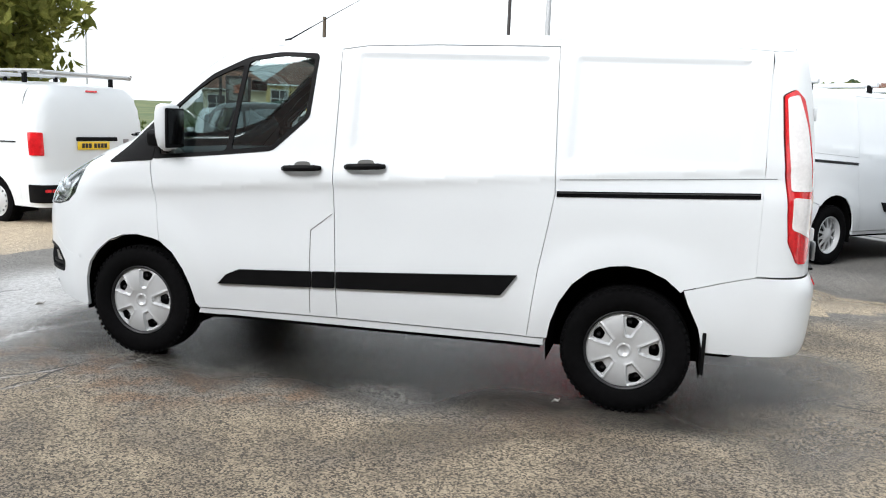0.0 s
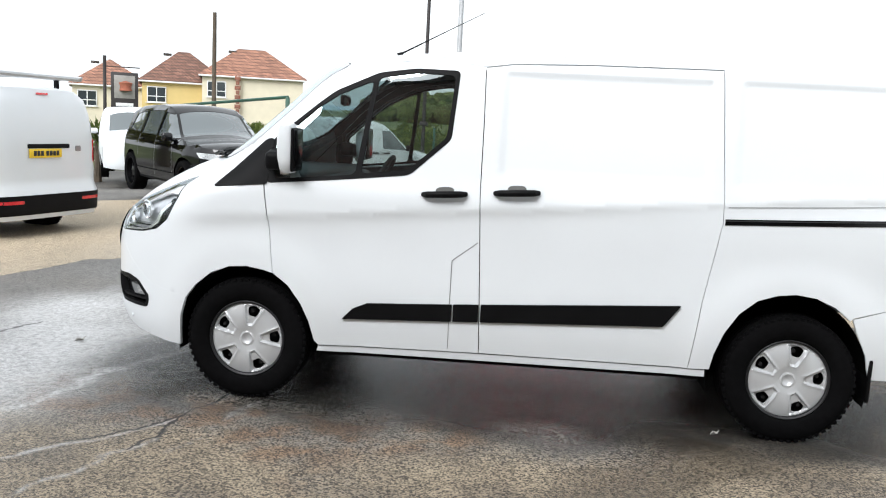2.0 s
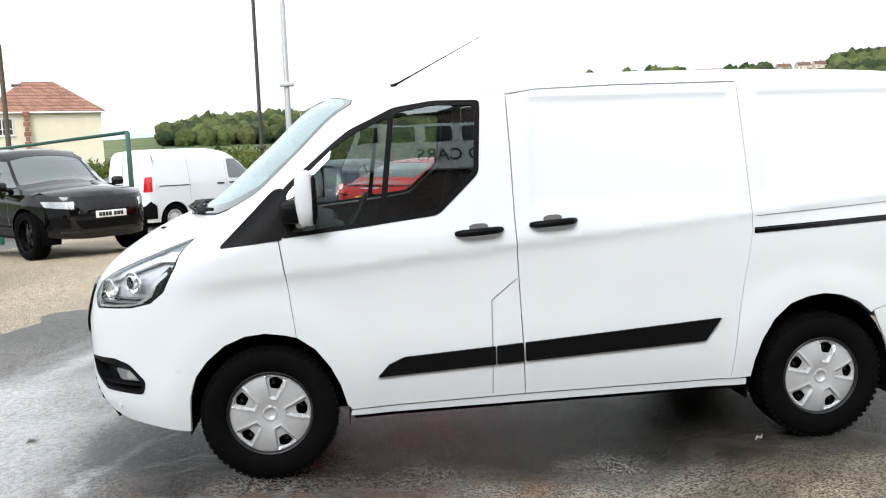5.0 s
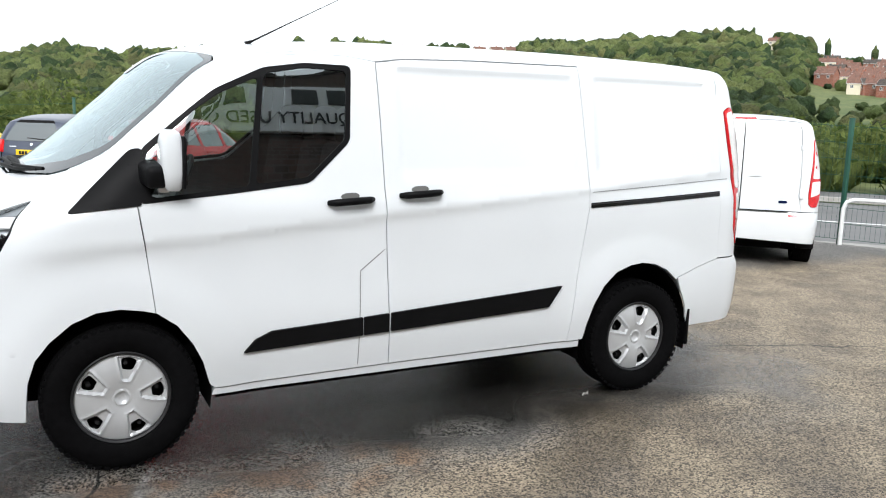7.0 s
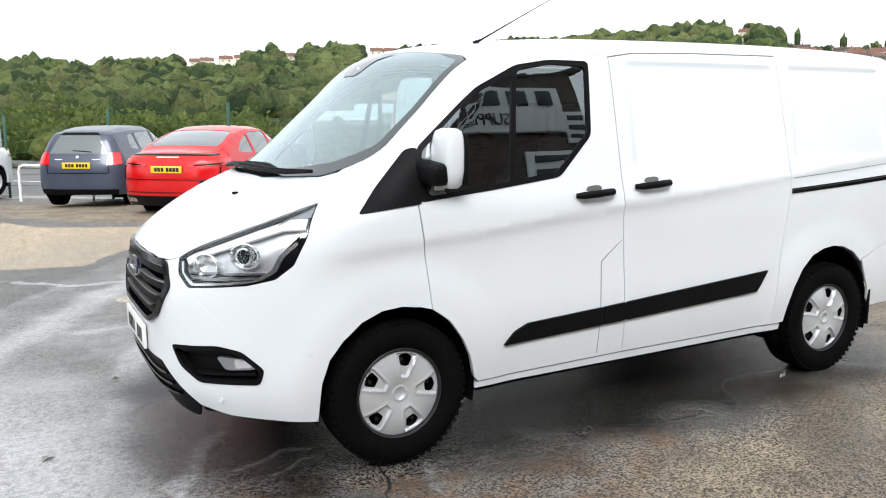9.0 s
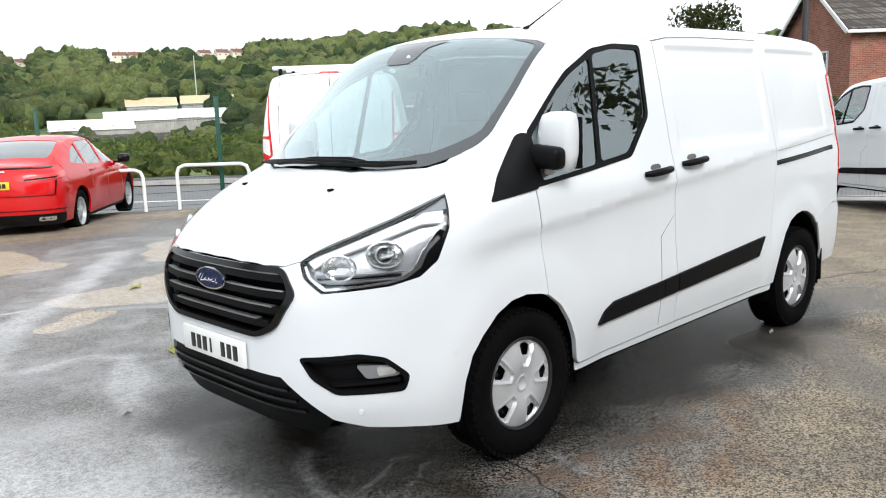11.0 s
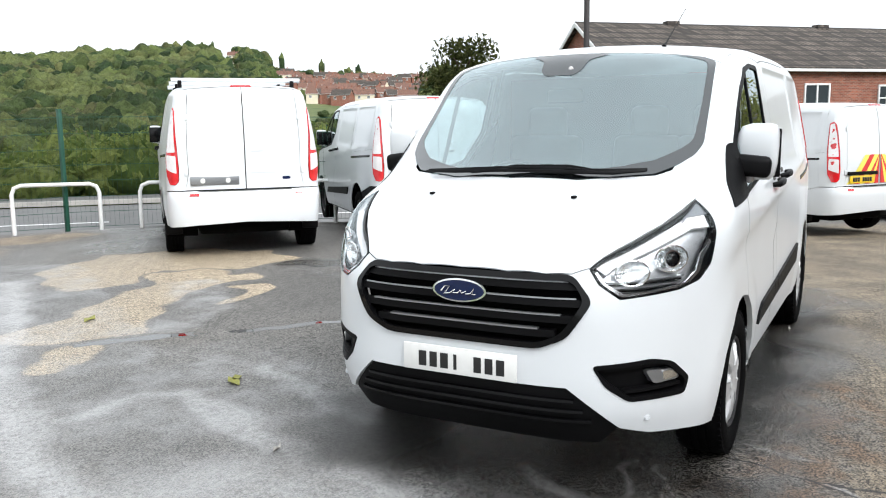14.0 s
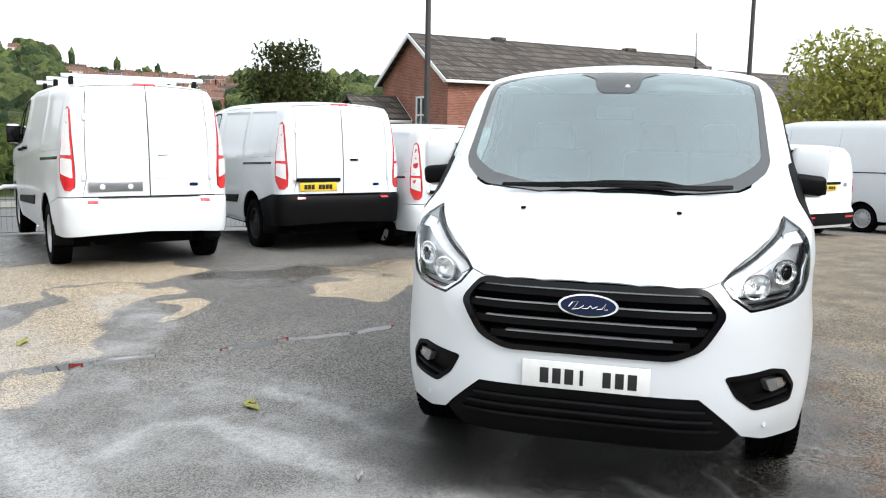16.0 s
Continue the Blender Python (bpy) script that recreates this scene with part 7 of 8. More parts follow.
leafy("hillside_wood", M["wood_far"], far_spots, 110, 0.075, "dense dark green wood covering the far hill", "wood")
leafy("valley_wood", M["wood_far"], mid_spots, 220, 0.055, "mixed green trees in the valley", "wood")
spires = []
for az, top in ((39.2, 4.75), (36.6, 4.35), (34.2, 4.1), (44.2, 5.5), (43.6, 5.45), (73.1, 4.3), (68, 3.7), (57, 4.5)):
    z = land_z(640, az)
    hgt = (1.6 + 640 * math.tan(radians(top)) - z) / 2
    spires.append((640 * math.cos(radians(az)), 640 * math.sin(radians(az)), z + hgt, 2.2 if az < 50 else 5, hgt))
many("skyline_trees", M["wood_far"], spires, [blob(2, s) for s in range(4)], "single tall trees on the skyline", "trees")


def leaf_cloud(spots, size, seed):
    """Leaves as small bent quads: spots of (centre, radii, count)."""
    rng = np.random.RandomState(seed)
    counts = [n for _, _, n in spots]
    c, rad = np.repeat([q for q, _, _ in spots], counts, axis=0), np.repeat([r for _, r, _ in spots], counts, axis=0)
    k = len(c)
    unit = lambda v: v / (np.linalg.norm(v, axis=1, keepdims=True) + 1e-9)
    d = unit(rng.normal(size=(k, 3)))
    p = c + d * rad * (rng.rand(k, 1) ** 0.4)
    a = unit(d * 0.5 + rng.normal(size=(k, 3)) * 0.6)
    b = unit(np.cross(a, rng.normal(size=(k, 3))))
    e = np.cross(a, b)
    s = size * rng.uniform(0.55, 1.3, (k, 1))
    v = np.stack([p - b * s, p + e * s * 0.45, p + b * s + a * s * 0.3, p - e * s * 0.45], 1).reshape(-1, 3)
    me = bpy.data.meshes.new("leaves")
    me.from_pydata(v.tolist(), [], np.arange(4 * k).reshape(-1, 4).tolist())
    return me


def tree(name, label, at, height, radius, seed, size=0.16, count=3200, low=0.25, mat="tree_leaf", clumps=16):
    rng = np.random.RandomState(seed)
    base = empty(name, label, "tree")
    lean = rng.uniform(-0.3, 0.3, 2)
    bm = tube([(0, 0, -0.4), (lean[0] * 0.4, lean[1] * 0.4, height * 0.35), (lean[0], lean[1], height * 0.8)], [height * 0.03, height * 0.022, height * 0.006], 8)
    spots = []
    for k in range(clumps):
        a, u = rng.uniform(0, 6.283), rng.uniform(low, 0.98)
        q = radius * (1 - abs(u - 0.5) * 1.1) * rng.uniform(0.35, 0.95)
        c = (lean[0] + q * math.cos(a), lean[1] + q * math.sin(a), height * u)
        bm = tube([(lean[0] * 0.6, lean[1] * 0.6, height * max(0.2, u - 0.22)), (c[0] * 0.5, c[1] * 0.5, height * (u - 0.08)), c], [height * 0.012, height * 0.008, height * 0.003], 5, bm)
        w = radius * rng.uniform(0.28, 0.5)
        spots.append((c, (w, w, w * 0.75), count // clumps))
    part("trunk", bm, M["bark"], base)
    me = leaf_cloud(spots, size, seed)
    me.materials.append(M[mat])
    crown = new("crown", me)
    crown.parent = base
    base.matrix_basis = Matrix.Translation(at)
    return base


# scrub on the bank beyond the road
spots = []
for _ in range(430):
    s, d = 13.2 + 42 * rng.rand() ** 1.5, rng.uniform(-30, 50)
    p = FA + FD * d + FN * s
    r, az = math.hypot(*p), math.degrees(math.atan2(p[1], p[0]))
    gz, cap = land_z(r, az), 1.6 + r * rng.uniform(-0.012, 0.012)
    cap -= r * 0.03 if 57 < az < 75 else 0
    hgt = min(max(0.7, (cap - gz) / 2), 2.6 if s > 17 else 1.1)
    w = rng.uniform(0.9, 1.7)
    spots.append(((p[0], p[1], gz + hgt * 0.9), (w, w, hgt), int(150 * w)))
me = leaf_cloud(spots, 0.2, 9)
me.materials.append(M["wood_near"])
tagged(new("scrub", me), "thick yellow-green scrub on the bank beyond the road", "bushes", kind="stuff")
under = [(x, y, z - 0.2, w[0] * 0.75, w[2] * 0.8) for (x, y, z), w, _ in spots]
many("scrub_shade", M["wood_near"], under, [blob(2, s) for s in range(5)], "dark green inner scrub", "bushes")
tree("tree", "broad green tree with thin outer twigs behind the parked vans", (-17.9, 16.1, -0.5), 10.5, 4.0, 2, 0.26, 11000, 0.3, clumps=44)
tree("tree", "yellow-green tree with sparse top in front of the roofs", (25.5, -6.2, -0.8), 5.2, 3.6, 4, 0.13, 9000, 0.12, clumps=40)
tree("tree", "dark ragged tree above the parked vans", (62.8, 32.6, -2.5), 10.6, 5.0, 6, 0.26, 7000, 0.1, "tree_dark", 34)
for k, (tx, ty_) in enumerate(((27, -15.5), (33, -17), (38, -14.5), (44, -19))):
    tree("tree", "tall dark leafy tree at the edge of the yard", (tx, ty_, -0.8), 9.5 + k * 0.6, 4.2, 30 + k, 0.26, 5000, 0.15, "tree_dark", 26)
tree("tree", "round pale green willow beyond the road", (3.0, 58, -4.5), 7.0, 4.6, 8, 0.2, 4600, 0.25, "wood_near", 24)


# ---------------------------------------------------------------- fence and hoops
def fence_post(p):
    bm = box(0.06, 0.06, 2.05, (0, 0, 0.92), 0.005)
    bm = box(0.075, 0.075, 0.02, (0, 0, 1.95), 0.004, bm=bm)
    return bm


line = [(18.0, -3.6), (14.5, 0.2), (11.0, 3.98), (8.9, 6.02), (6.85, 8.05), (4.8, 10.05), (2.65, 12.6), (0.7, 15.1), (-1.25, 17.65), (-4.0, 21.2)]
fence = empty("mesh_fence", "green welded mesh fence with square posts along the road", "fence")
post_me = None
for p in line:
    z = float(ground_z(*p))
    if post_me is None:
        post_me = part("post", fence_post(p), M["green_metal"], fence)
        ob = post_me
    else:
        ob = post_me.copy()
        scene.collection.objects.link(ob)
    ob.location = (p[0], p[1], z - 0.03)
for a, b in zip(line, line[1:]):
    az_, bz_ = float(ground_z(*a)), float(ground_z(*b))
    A, Bv = Vector((*a, az_)), Vector((*b, bz_))
    n = int((Bv - A).length / 0.07)
    bm = bmesh.new()
    t = (Bv - A).normalized()
    side = Vector((-t.y, t.x, 0)).normalized() * 0.003
    for i in range(1, n):
        q = A.lerp(Bv, i / n)
        vs = [bm.verts.new(q + o + Vector((0, 0, zz))) for zz in (0.06, 1.82) for o in (side * 1, t * 0.003)]
        bm.faces.new((vs[0], vs[1], vs[3], vs[2]))
    for zz in (0.06, 0.3, 0.55, 0.8, 1.05, 1.3, 1.55, 1.8):
        vs = [bm.verts.new(q + Vector((0, 0, zz + dz))) for q in (A, Bv) for dz in (0, 0.007)]
        bm.faces.new((vs[0], vs[1], vs[3], vs[2]))
    part("mesh_panel", bm, M["green_metal"], fence, smooth=False)
first = None
for k in range(-5, 5):
    a, b = FA + FD * (k * 1.88 - 0.52 - 0) - FN * 0.12, FA + FD * (k * 1.88 + 0.75) - FN * 0.12
    za = float(ground_z(*a))
    hgt, w = 0.74, float(np.linalg.norm(b - a))
    pts = [(0, 0, -0.1), (0, 0, hgt - 0.14), (0.04, 0, hgt - 0.04), (0.14, 0, hgt), (w - 0.14, 0, hgt), (w - 0.04, 0, hgt - 0.04), (w, 0, hgt - 0.14), (w, 0, -0.1)]
    m = Matrix.Translation((a[0], a[1], za)) @ Matrix.Rotation(math.atan2(b[1] - a[1], b[0] - a[0]), 4, "Z")
    if first is None:
        first = tagged(finish(tube(pts, 0.032, 10), "hoop_barrier", M["white_metal"], m=m), "white painted tubular hoop barrier before the fence", "barrier", "hoop barriers")
    else:
        copy_thing(first, m)


# ---------------------------------------------------------------- buildings
def gable_house(name, label, m, length, width, eave, ridge, wall, roof, windows=(), hip=0.0, chimneys=(), gable_windows=(), base=-1.2, stack=1.2):
    """A house along its own +x, gable at x = 0; windows of (x, z, w, h) in the wall at y = 0 and (y, z, w, h) in the gable."""
    hs = empty(name, label, "house")
    bm = bmesh.new()
    P = [(0, 0), (length, 0), (length, width), (0, width)]
    lo, hi = [bm.verts.new((x, y, base)) for x, y in P], [bm.verts.new((x, y, eave)) for x, y in P]
    for i in range(4):
        bm.faces.new((lo[i], lo[(i + 1) % 4], hi[(i + 1) % 4], hi[i]))
    if not hip:
        for x, i, j in ((0, 3, 0), (length, 1, 2)):
            bm.faces.new((hi[i], hi[j], bm.verts.new((x, width / 2, ridge - 0.02))))
    bmesh.ops.recalc_face_normals(bm, faces=list(bm.faces))
    part("wall", bm, M[wall], hs, smooth=False)
    o = 0.3
    drop = (ridge - eave) / (width / 2) * o
    rb = bmesh.new()
    e = [rb.verts.new(p) for p in ((-o, -o, eave - drop), (length + o, -o, eave - drop), (length + o, width + o, eave - drop), (-o, width + o, eave - drop))]
    r0, r1 = rb.verts.new((-o + hip, width / 2, ridge)), rb.verts.new((length + o - hip, width / 2, ridge))
    rb.faces.new((e[0], e[1], r1, r0)), rb.faces.new((e[2], e[3], r0, r1))
    if hip:
        rb.faces.new((e[3], e[0], r0)), rb.faces.new((e[1], e[2], r1))
    bmesh.ops.recalc_face_normals(rb, faces=list(rb.faces))
    geo = bmesh.ops.extrude_face_region(rb, geom=list(rb.faces))
    for w in geo["geom"]:
        if isinstance(w, bmesh.types.BMVert):
            w.co.z += 0.14
    rf = part("roof", rb, M[roof], hs, smooth=False)
    for y in (-o, width + o):
        part("gutter", box(length + 2 * o, 0.1, 0.14, (length / 2, y, eave - drop + 0.0), 0.03), M["upvc"], rf)
    if not hip:
        for s in (1, -1):
            L = math.hypot(width / 2 + o, ridge - eave + drop)
            a = math.degrees(math.atan2(ridge - eave + drop, width / 2 + o))
            part("barge_board", box(0.05, L, 0.2, (-o - 0.03, width / 2 - s * (width / 2 + o) / 2, (ridge + eave - drop) / 2 + 0.0), 0.01, pose(0, 0, 0, s * a)), M["upvc"], rf)
    for x, y in chimneys:
        ch = part("chimney", box(0.7, 0.5, stack, (x, y, ridge + stack / 2 - 0.3), 0.02), M["brickwork" if stack > 0.7 else "roof_grey"], rf)
        for k in (-0.15, 0.15) if stack > 0.7 else ():
            part("chimney_pot", lathe([(0.09, 0), (0.1, 0.05), (0.08, 0.3), (0.0, 0.3)], 10, "z", at=(x + k, y, ridge + stack - 0.32)), M["roof_red"], ch)
    for spots, gable in ((windows, False), (gable_windows, True)):
        for u, z, w, hh in spots:
            mm = Matrix.Translation((-0.02, u, z)) @ Matrix.Rotation(radians(-90), 4, "Z") if gable else Matrix.Translation((u, -0.02, z))
            fb = box(w, 0.12, 0.09, (0, 0, hh / 2), 0.01)
            fb = box(w, 0.12, 0.09, (0, 0, -hh / 2), 0.01, bm=fb)
            for k in (-1, 0, 1):
                fb = box(0.08, 0.12, hh, (k * (w / 2 - 0.04), 0, 0), 0.01, bm=fb)
            fb = box(w, 0.09, 0.07, (0, 0, -hh * 0.12), 0.01, bm=fb)
            fb.transform(mm)
            wd = part("window", fb, M["upvc"], hs, "white framed window")
            for k in (-1, 1):
                pb = box(w / 2 - 0.06, 0.03, hh - 0.1, (k * (w / 4 - 0.01), 0.015, 0))
                pb.transform(mm)
                part("pane", pb, M["pane"], wd)
            sb = box(w + 0.2, 0.16, 0.06, (0, -0.03, -hh / 2 - 0.07), 0.01)
            sb.transform(mm)
            part("sill", sb, M["upvc"], wd)
    hs.matrix_basis = m
    return hs


# brick block across the road: gable corner nearest the yard, long wall facing it
ang = math.degrees(math.atan2(-0.714, 0.70))
gable_house("brick_house", "long red brick house with a grey tiled roof and white windows", Matrix.Translation((33.9, 10.1, 0)) @ Matrix.Rotation(radians(ang), 4, "Z"), 18.8, 7.2, 4.15, 6.35, "brickwork", "roof_grey",
    windows=[(3.4, 2.75, 1.1, 1.0), (6.9, 2.55, 1.3, 1.5), (11.0, 2.55, 1.5, 1.5), (15.2, 2.75, 1.1, 1.0), (17.4, 2.55, 1.0, 1.5)], gable_windows=[(2.6, 2.6, 1.05, 1.4)], chimneys=[(5.0, 3.6), (14.0, 3.6)], stack=0.55)
gable_house("brick_house", "lower red brick house with a grey tiled roof", Matrix.Translation((47.4, -3.6, 0)) @ Matrix.Rotation(radians(ang), 4, "Z"), 16.0, 7.0, 3.5, 5.6, "brickwork", "roof_grey",
    windows=[(2.0, 2.6, 1.5, 0.8), (6.0, 2.6, 1.5, 0.8), (10.5, 2.6, 1.5, 0.8)], chimneys=[(0.8, 3.5)], stack=0.6)
gable_house("porch", "small tiled porch beside the brick house", Matrix.Translation((38.6, 15.2, 0)) @ Matrix.Rotation(radians(ang + 180), 4, "Z"), 2.2, 3.0, 2.3, 3.3, "brickwork", "roof_grey", windows=[(1.0, 1.6, 1.0, 0.9)])
def facing(D, az, cam=(0.63, -5.27)):
    """A place D metres from the walk's first stretch, and the heading across the line of sight."""
    return (cam[0] + D * math.cos(radians(az)), cam[1] + D * math.sin(radians(az)))


for az, D, wall, roof, w, eave, ridge, lb in ((111.6, 76, "render_cream", "roof_red", 8.6, 5.0, 7.4, "cream rendered house with a red hipped roof and red brick quoins"), (115.3, 78, "render_yellow", "roof_brown", 7.2, 4.3, 6.9, "yellow rendered house with a brown hipped roof"), (119.4, 80, "render_cream", "roof_red", 6.4, 3.7, 5.9, "cream house with an orange hipped roof")):
    x, y = facing(D, az)
    hm = Matrix.Translation((x, y, 0)) @ Matrix.Rotation(radians(az - 90), 4, "Z")
    gable_house("house", lb, hm, w, 8.0, eave, ridge, wall, roof, windows=[(1.2, eave - 1.3, 1.6, 1.3)], hip=3.4, chimneys=[(w * 0.3, 3.6)], stack=0.2)
x, y = facing(75.8, 111.1)
quoin = empty("brick_quoins", "red brick quoins at the corner of the cream house", "trim", m=Matrix.Translation((x, y, 0)) @ Matrix.Rotation(radians(21), 4, "Z"))
tagged(quoin, kind="structure")
for k in range(14):
    part("quoin", box(0.5 if k % 2 else 0.3, 0.12, 0.36, (2.3, -0.1, k * 0.4 - 0.5), 0.01), M["brickwork"], quoin)
part("bay_panel", box(2.0, 0.14, 1.0, (1.0, -0.1, 1.0), 0.02), M["brickwork"], quoin)
# far houses on the hill
rng = np.random.RandomState(11)
proto = {}
for k in range(78 + len(CREST_HOUSES)):
    az, r = (rng.uniform(29.8, 39.8), rng.uniform(390, 590)) if k < 78 else (CREST_HOUSES[k - 78], 630)
    z = land_z(r, az)
    m = Matrix.Translation((r * math.cos(radians(az)), r * math.sin(radians(az)), z)) @ Matrix.Rotation(radians(az - 90 + rng.uniform(-25, 25)), 4, "Z")
    kind = k % 3 if k < 78 else 1
    if kind not in proto:
        proto[kind] = gable_house("far_house", "small far terraced house on the hill", m, 9, 7, 5, 7.5, ("brickwork", "render_cream", "brickwork")[kind], ("roof_brown", "roof_brown", "roof_grey")[kind], windows=[(2, 3.6, 1.3, 1.2), (6.5, 3.6, 1.3, 1.2)], chimneys=[(4.5, 3.5)])
        tagged(proto[kind], group="hill houses")
    else:
        copy_thing(proto[kind], m)
M["shed_roof"] = material("white_sheet_roof", (0.7, 0.71, 0.72), 0.5, grain=0.12, scale=0.6)
M["shed_tan"] = material("tan_sheet_roof", (0.5, 0.36, 0.22), 0.6, grain=0.15, scale=0.6)
for az, r, w, d, hgt, lift in ((70.9, 216, 19, 14, 3.4, 0), (67.6, 226, 17, 14, 3.8, 0.3), (64.2, 236, 15, 12, 3.6, 0), (61.6, 236, 12, 10, 3.2, 0.2), (62.8, 262, 16, 12, 4.6, 0.8), (70.4, 186, 22, 8, 2.2, 0), (66.2, 258, 14, 12, 4.4, 1.0), (75.5, 190, 22, 8, 2.6, 0)):
    z = land_z(r, az) + lift
    gable_house("shed", "long pale industrial shed in the valley", Matrix.Translation((r * math.cos(radians(az)), r * math.sin(radians(az)), z)) @ Matrix.Rotation(radians(az - 90), 4, "Z"), w, d, hgt, hgt + 2.2, "kerb", "shed_tan" if r > 245 else "roof_grey" if r < 200 else "shed_roof", base=-6)


# ---------------------------------------------------------------- posts and signs
def post(name, label, x, y, height, r0, r1, mat, z=-0.6, bands=(), arm=None):
    bm = tube([(0, 0, -0.3), (0, 0, height * 0.5), (0, 0, height)], [r0, (r0 + r1) / 2, r1], 10)
    if arm:
        bm = tube([(0, 0, height - 0.05), (arm * 0.5, 0, height + 0.12), (arm, 0, height + 0.15)], 0.03, 6, bm)
        bm = box(0.5, 0.16, 0.09, (arm, 0, height + 0.14), 0.03, bm=bm)
    for zz in bands:
        bm = box(r0 * 4, r0 * 3, 0.12, (0, 0, zz), 0.02, bm=bm)
    return tagged(finish(bm, name, M[mat], m=Matrix.Translation((x, y, z))), label, "post")


post("street_post", "tall dark steel street post before the brick house", 26.5, 8.9, 11, 0.13, 0.09, "dark_metal")
post("street_post", "thin dark street post", 31.0, -2.9, 9.5, 0.11, 0.07, "dark_metal", -1.0)
x, y = facing(48, 110.5)
post("telegraph_pole", "weathered brown wooden telegraph pole", x, y, 7.6, 0.14, 0.1, "bark")
x, y = facing(26, 95.7)
post("street_post", "thin black street post", x, y, 12, 0.06, 0.045, "dark_metal", bands=(2.2,))
x, y = facing(30, 93.8)
post("lamp_column", "pale grey galvanised lamp column", x, y, 12, 0.12, 0.06, "grey_metal", -0.9, bands=(4.6,), arm=1.2)
x, y = facing(60, 126)
post("lamp_column", "far grey street lamp", x, y, 9.0, 0.08, 0.05, "grey_metal", arm=1.0)
x, y = 270 * math.cos(radians(61.8)), 270 * math.sin(radians(61.8))
post("phone_mast", "pale mobile phone mast in the valley", x, y, 17, 0.18, 0.14, "grey_metal", land_z(270, 61.8) + 2)
x, y = facing(44, 115.9)
sign = empty("pub_sign", "hanging picture sign on a dark post", "sign", m=Matrix.Translation((x, y, -0.5)) @ Matrix.Rotation(radians(26), 4, "Z"))
part("post", tube([(-0.9, 0, -0.3), (-0.9, 0, 4.6)], 0.08, 8), M["dark_metal"], sign)
part("arm", tube([(-0.9, 0, 4.1), (0.7, 0, 4.1)], 0.03, 6), M["dark_metal"], sign)
board = part("board", box(1.25, 0.08, 1.8, (0, 0, 2.95), 0.02), M["dark_metal"], sign)
part("picture", box(0.95, 0.1, 1.1, (0, 0, 3.15), 0.01), M["kerb"], board)
part("picture_shape", lathe([(0, 0), (0.3, 0.02), (0.25, 0.2), (0.32, 0.4), (0, 0.5)], 10, "z", at=(0.05, -0.04, 2.95)), M["brick"], board)
part("name_bar", box(0.8, 0.1, 0.16, (0, 0, 2.3), 0.01), M["upvc"], board)
# open gate
ga, gbv = Vector((-3.75, 12.2, 0)), Vector((-7.6, 15.6, 0))
gate = empty("metal_gate", "open green tubular gate", "gate")
for p, hh in ((ga, 2.0), (gbv, 1.75)):
    part("gate_post", box(0.08, 0.08, hh + 0.5, (p.x, p.y, hh / 2 - 0.25), 0.008), M["green_metal"], gate)
part("top_rail", tube([ga + Vector((0, 0, 2.0)), gbv + Vector((0, 0, 1.75))], 0.035, 8), M["green_metal"], gate)
part("bottom_rail", tube([ga + Vector((0, 0, 0.1)), gbv + Vector((0, 0, -0.1))], 0.03, 8), M["green_metal"], gate)
# hedge, palm and skip by the houses
hx, hy = facing(34, 117)
spots = [((hx + k * 0.9 * math.cos(radians(27)), hy + k * 0.9 * math.sin(radians(27)), 0.35), (0.8, 0.6, 0.8), 160) for k in range(-7, 9)]
me = leaf_cloud(spots, 0.12, 21)
me.materials.append(M["wood_near"])
tagged(new("hedge", me), "clipped dark green hedge", "hedge", kind="stuff")
px, py = facing(27, 116.9)
palm = empty("palm_shrub", "spiky green cordyline shrub", "shrub", m=Matrix.Translation((px, py, -0.6)))
part("stem", tube([(0, 0, -0.2), (0, 0, 1.2)], [0.12, 0.09], 8), M["bark"], palm)
rng = np.random.RandomState(8)
for k in range(64):
    a, u = rng.uniform(0, 6.283), rng.uniform(-0.3, 1.0)
    d = Vector((math.cos(a) * (1.1 - 0.6 * u), math.sin(a) * (1.1 - 0.6 * u), 0.25 + 0.9 * u))
    s = Vector((-math.sin(a), math.cos(a), 0)) * 0.035
    bm = bmesh.new()
    q = [Vector((0, 0, 1.2)) + d * t + Vector((0, 0, -0.35 * t * t)) for t in (0, 0.5, 1.0)]
    w = [bm.verts.new(q[0] - s), bm.verts.new(q[0] + s), bm.verts.new(q[1] + s), bm.verts.new(q[1] - s), bm.verts.new(q[2])]
    bm.faces.new((w[0], w[1], w[2], w[3])), bm.faces.new((w[3], w[2], w[4]))
    part("frond", bm, M["wood_near"], palm, smooth=False)
sx, sy = facing(36, 94.6)
tagged(finish(box(2.6, 1.6, 1.3, (0, 0, 0.45), 0.12), "skip", M["plate_yellow"], m=Matrix.Translation((sx, sy, -0.9))), "bright yellow covered skip", "skip")

# showroom behind the walk, seen in the van's glass
shop = empty("showroom", "dark two-storey showroom with a long pale sign above its front", "building", m=Matrix.Translation((-14, -9.2, -0.1)))
part("wall", box(21.8, 0.4, 6.3, (10.9, 0, 3.15), 0.02), M["dark_brick"], shop)
part("roof", box(22.3, 5, 0.3, (10.95, -2.2, 6.4), 0.05), M["roof_grey"], shop)
sb = part("sign_board", box(6.9, 0.1, 0.95, (17.85, 0.28, 5.15), 0.02), M["upvc"], shop, "long pale sign board with dark lettering")
for k, w in enumerate((0.34, 0.44, 0.42, 0.46, 0.4, 0.44, 0.46, 0, 0.44, 0.46, 0.42, 0.4)):
    if w:      # the trader's name as plain bars
        part("letter_bar", box(w * 0.9, 0.03, 0.36, (20.95 - k * 0.56, 0.35, 5.34), 0.012), M["ink"], sb)
font = bpy.data.curves.new("line", "FONT")
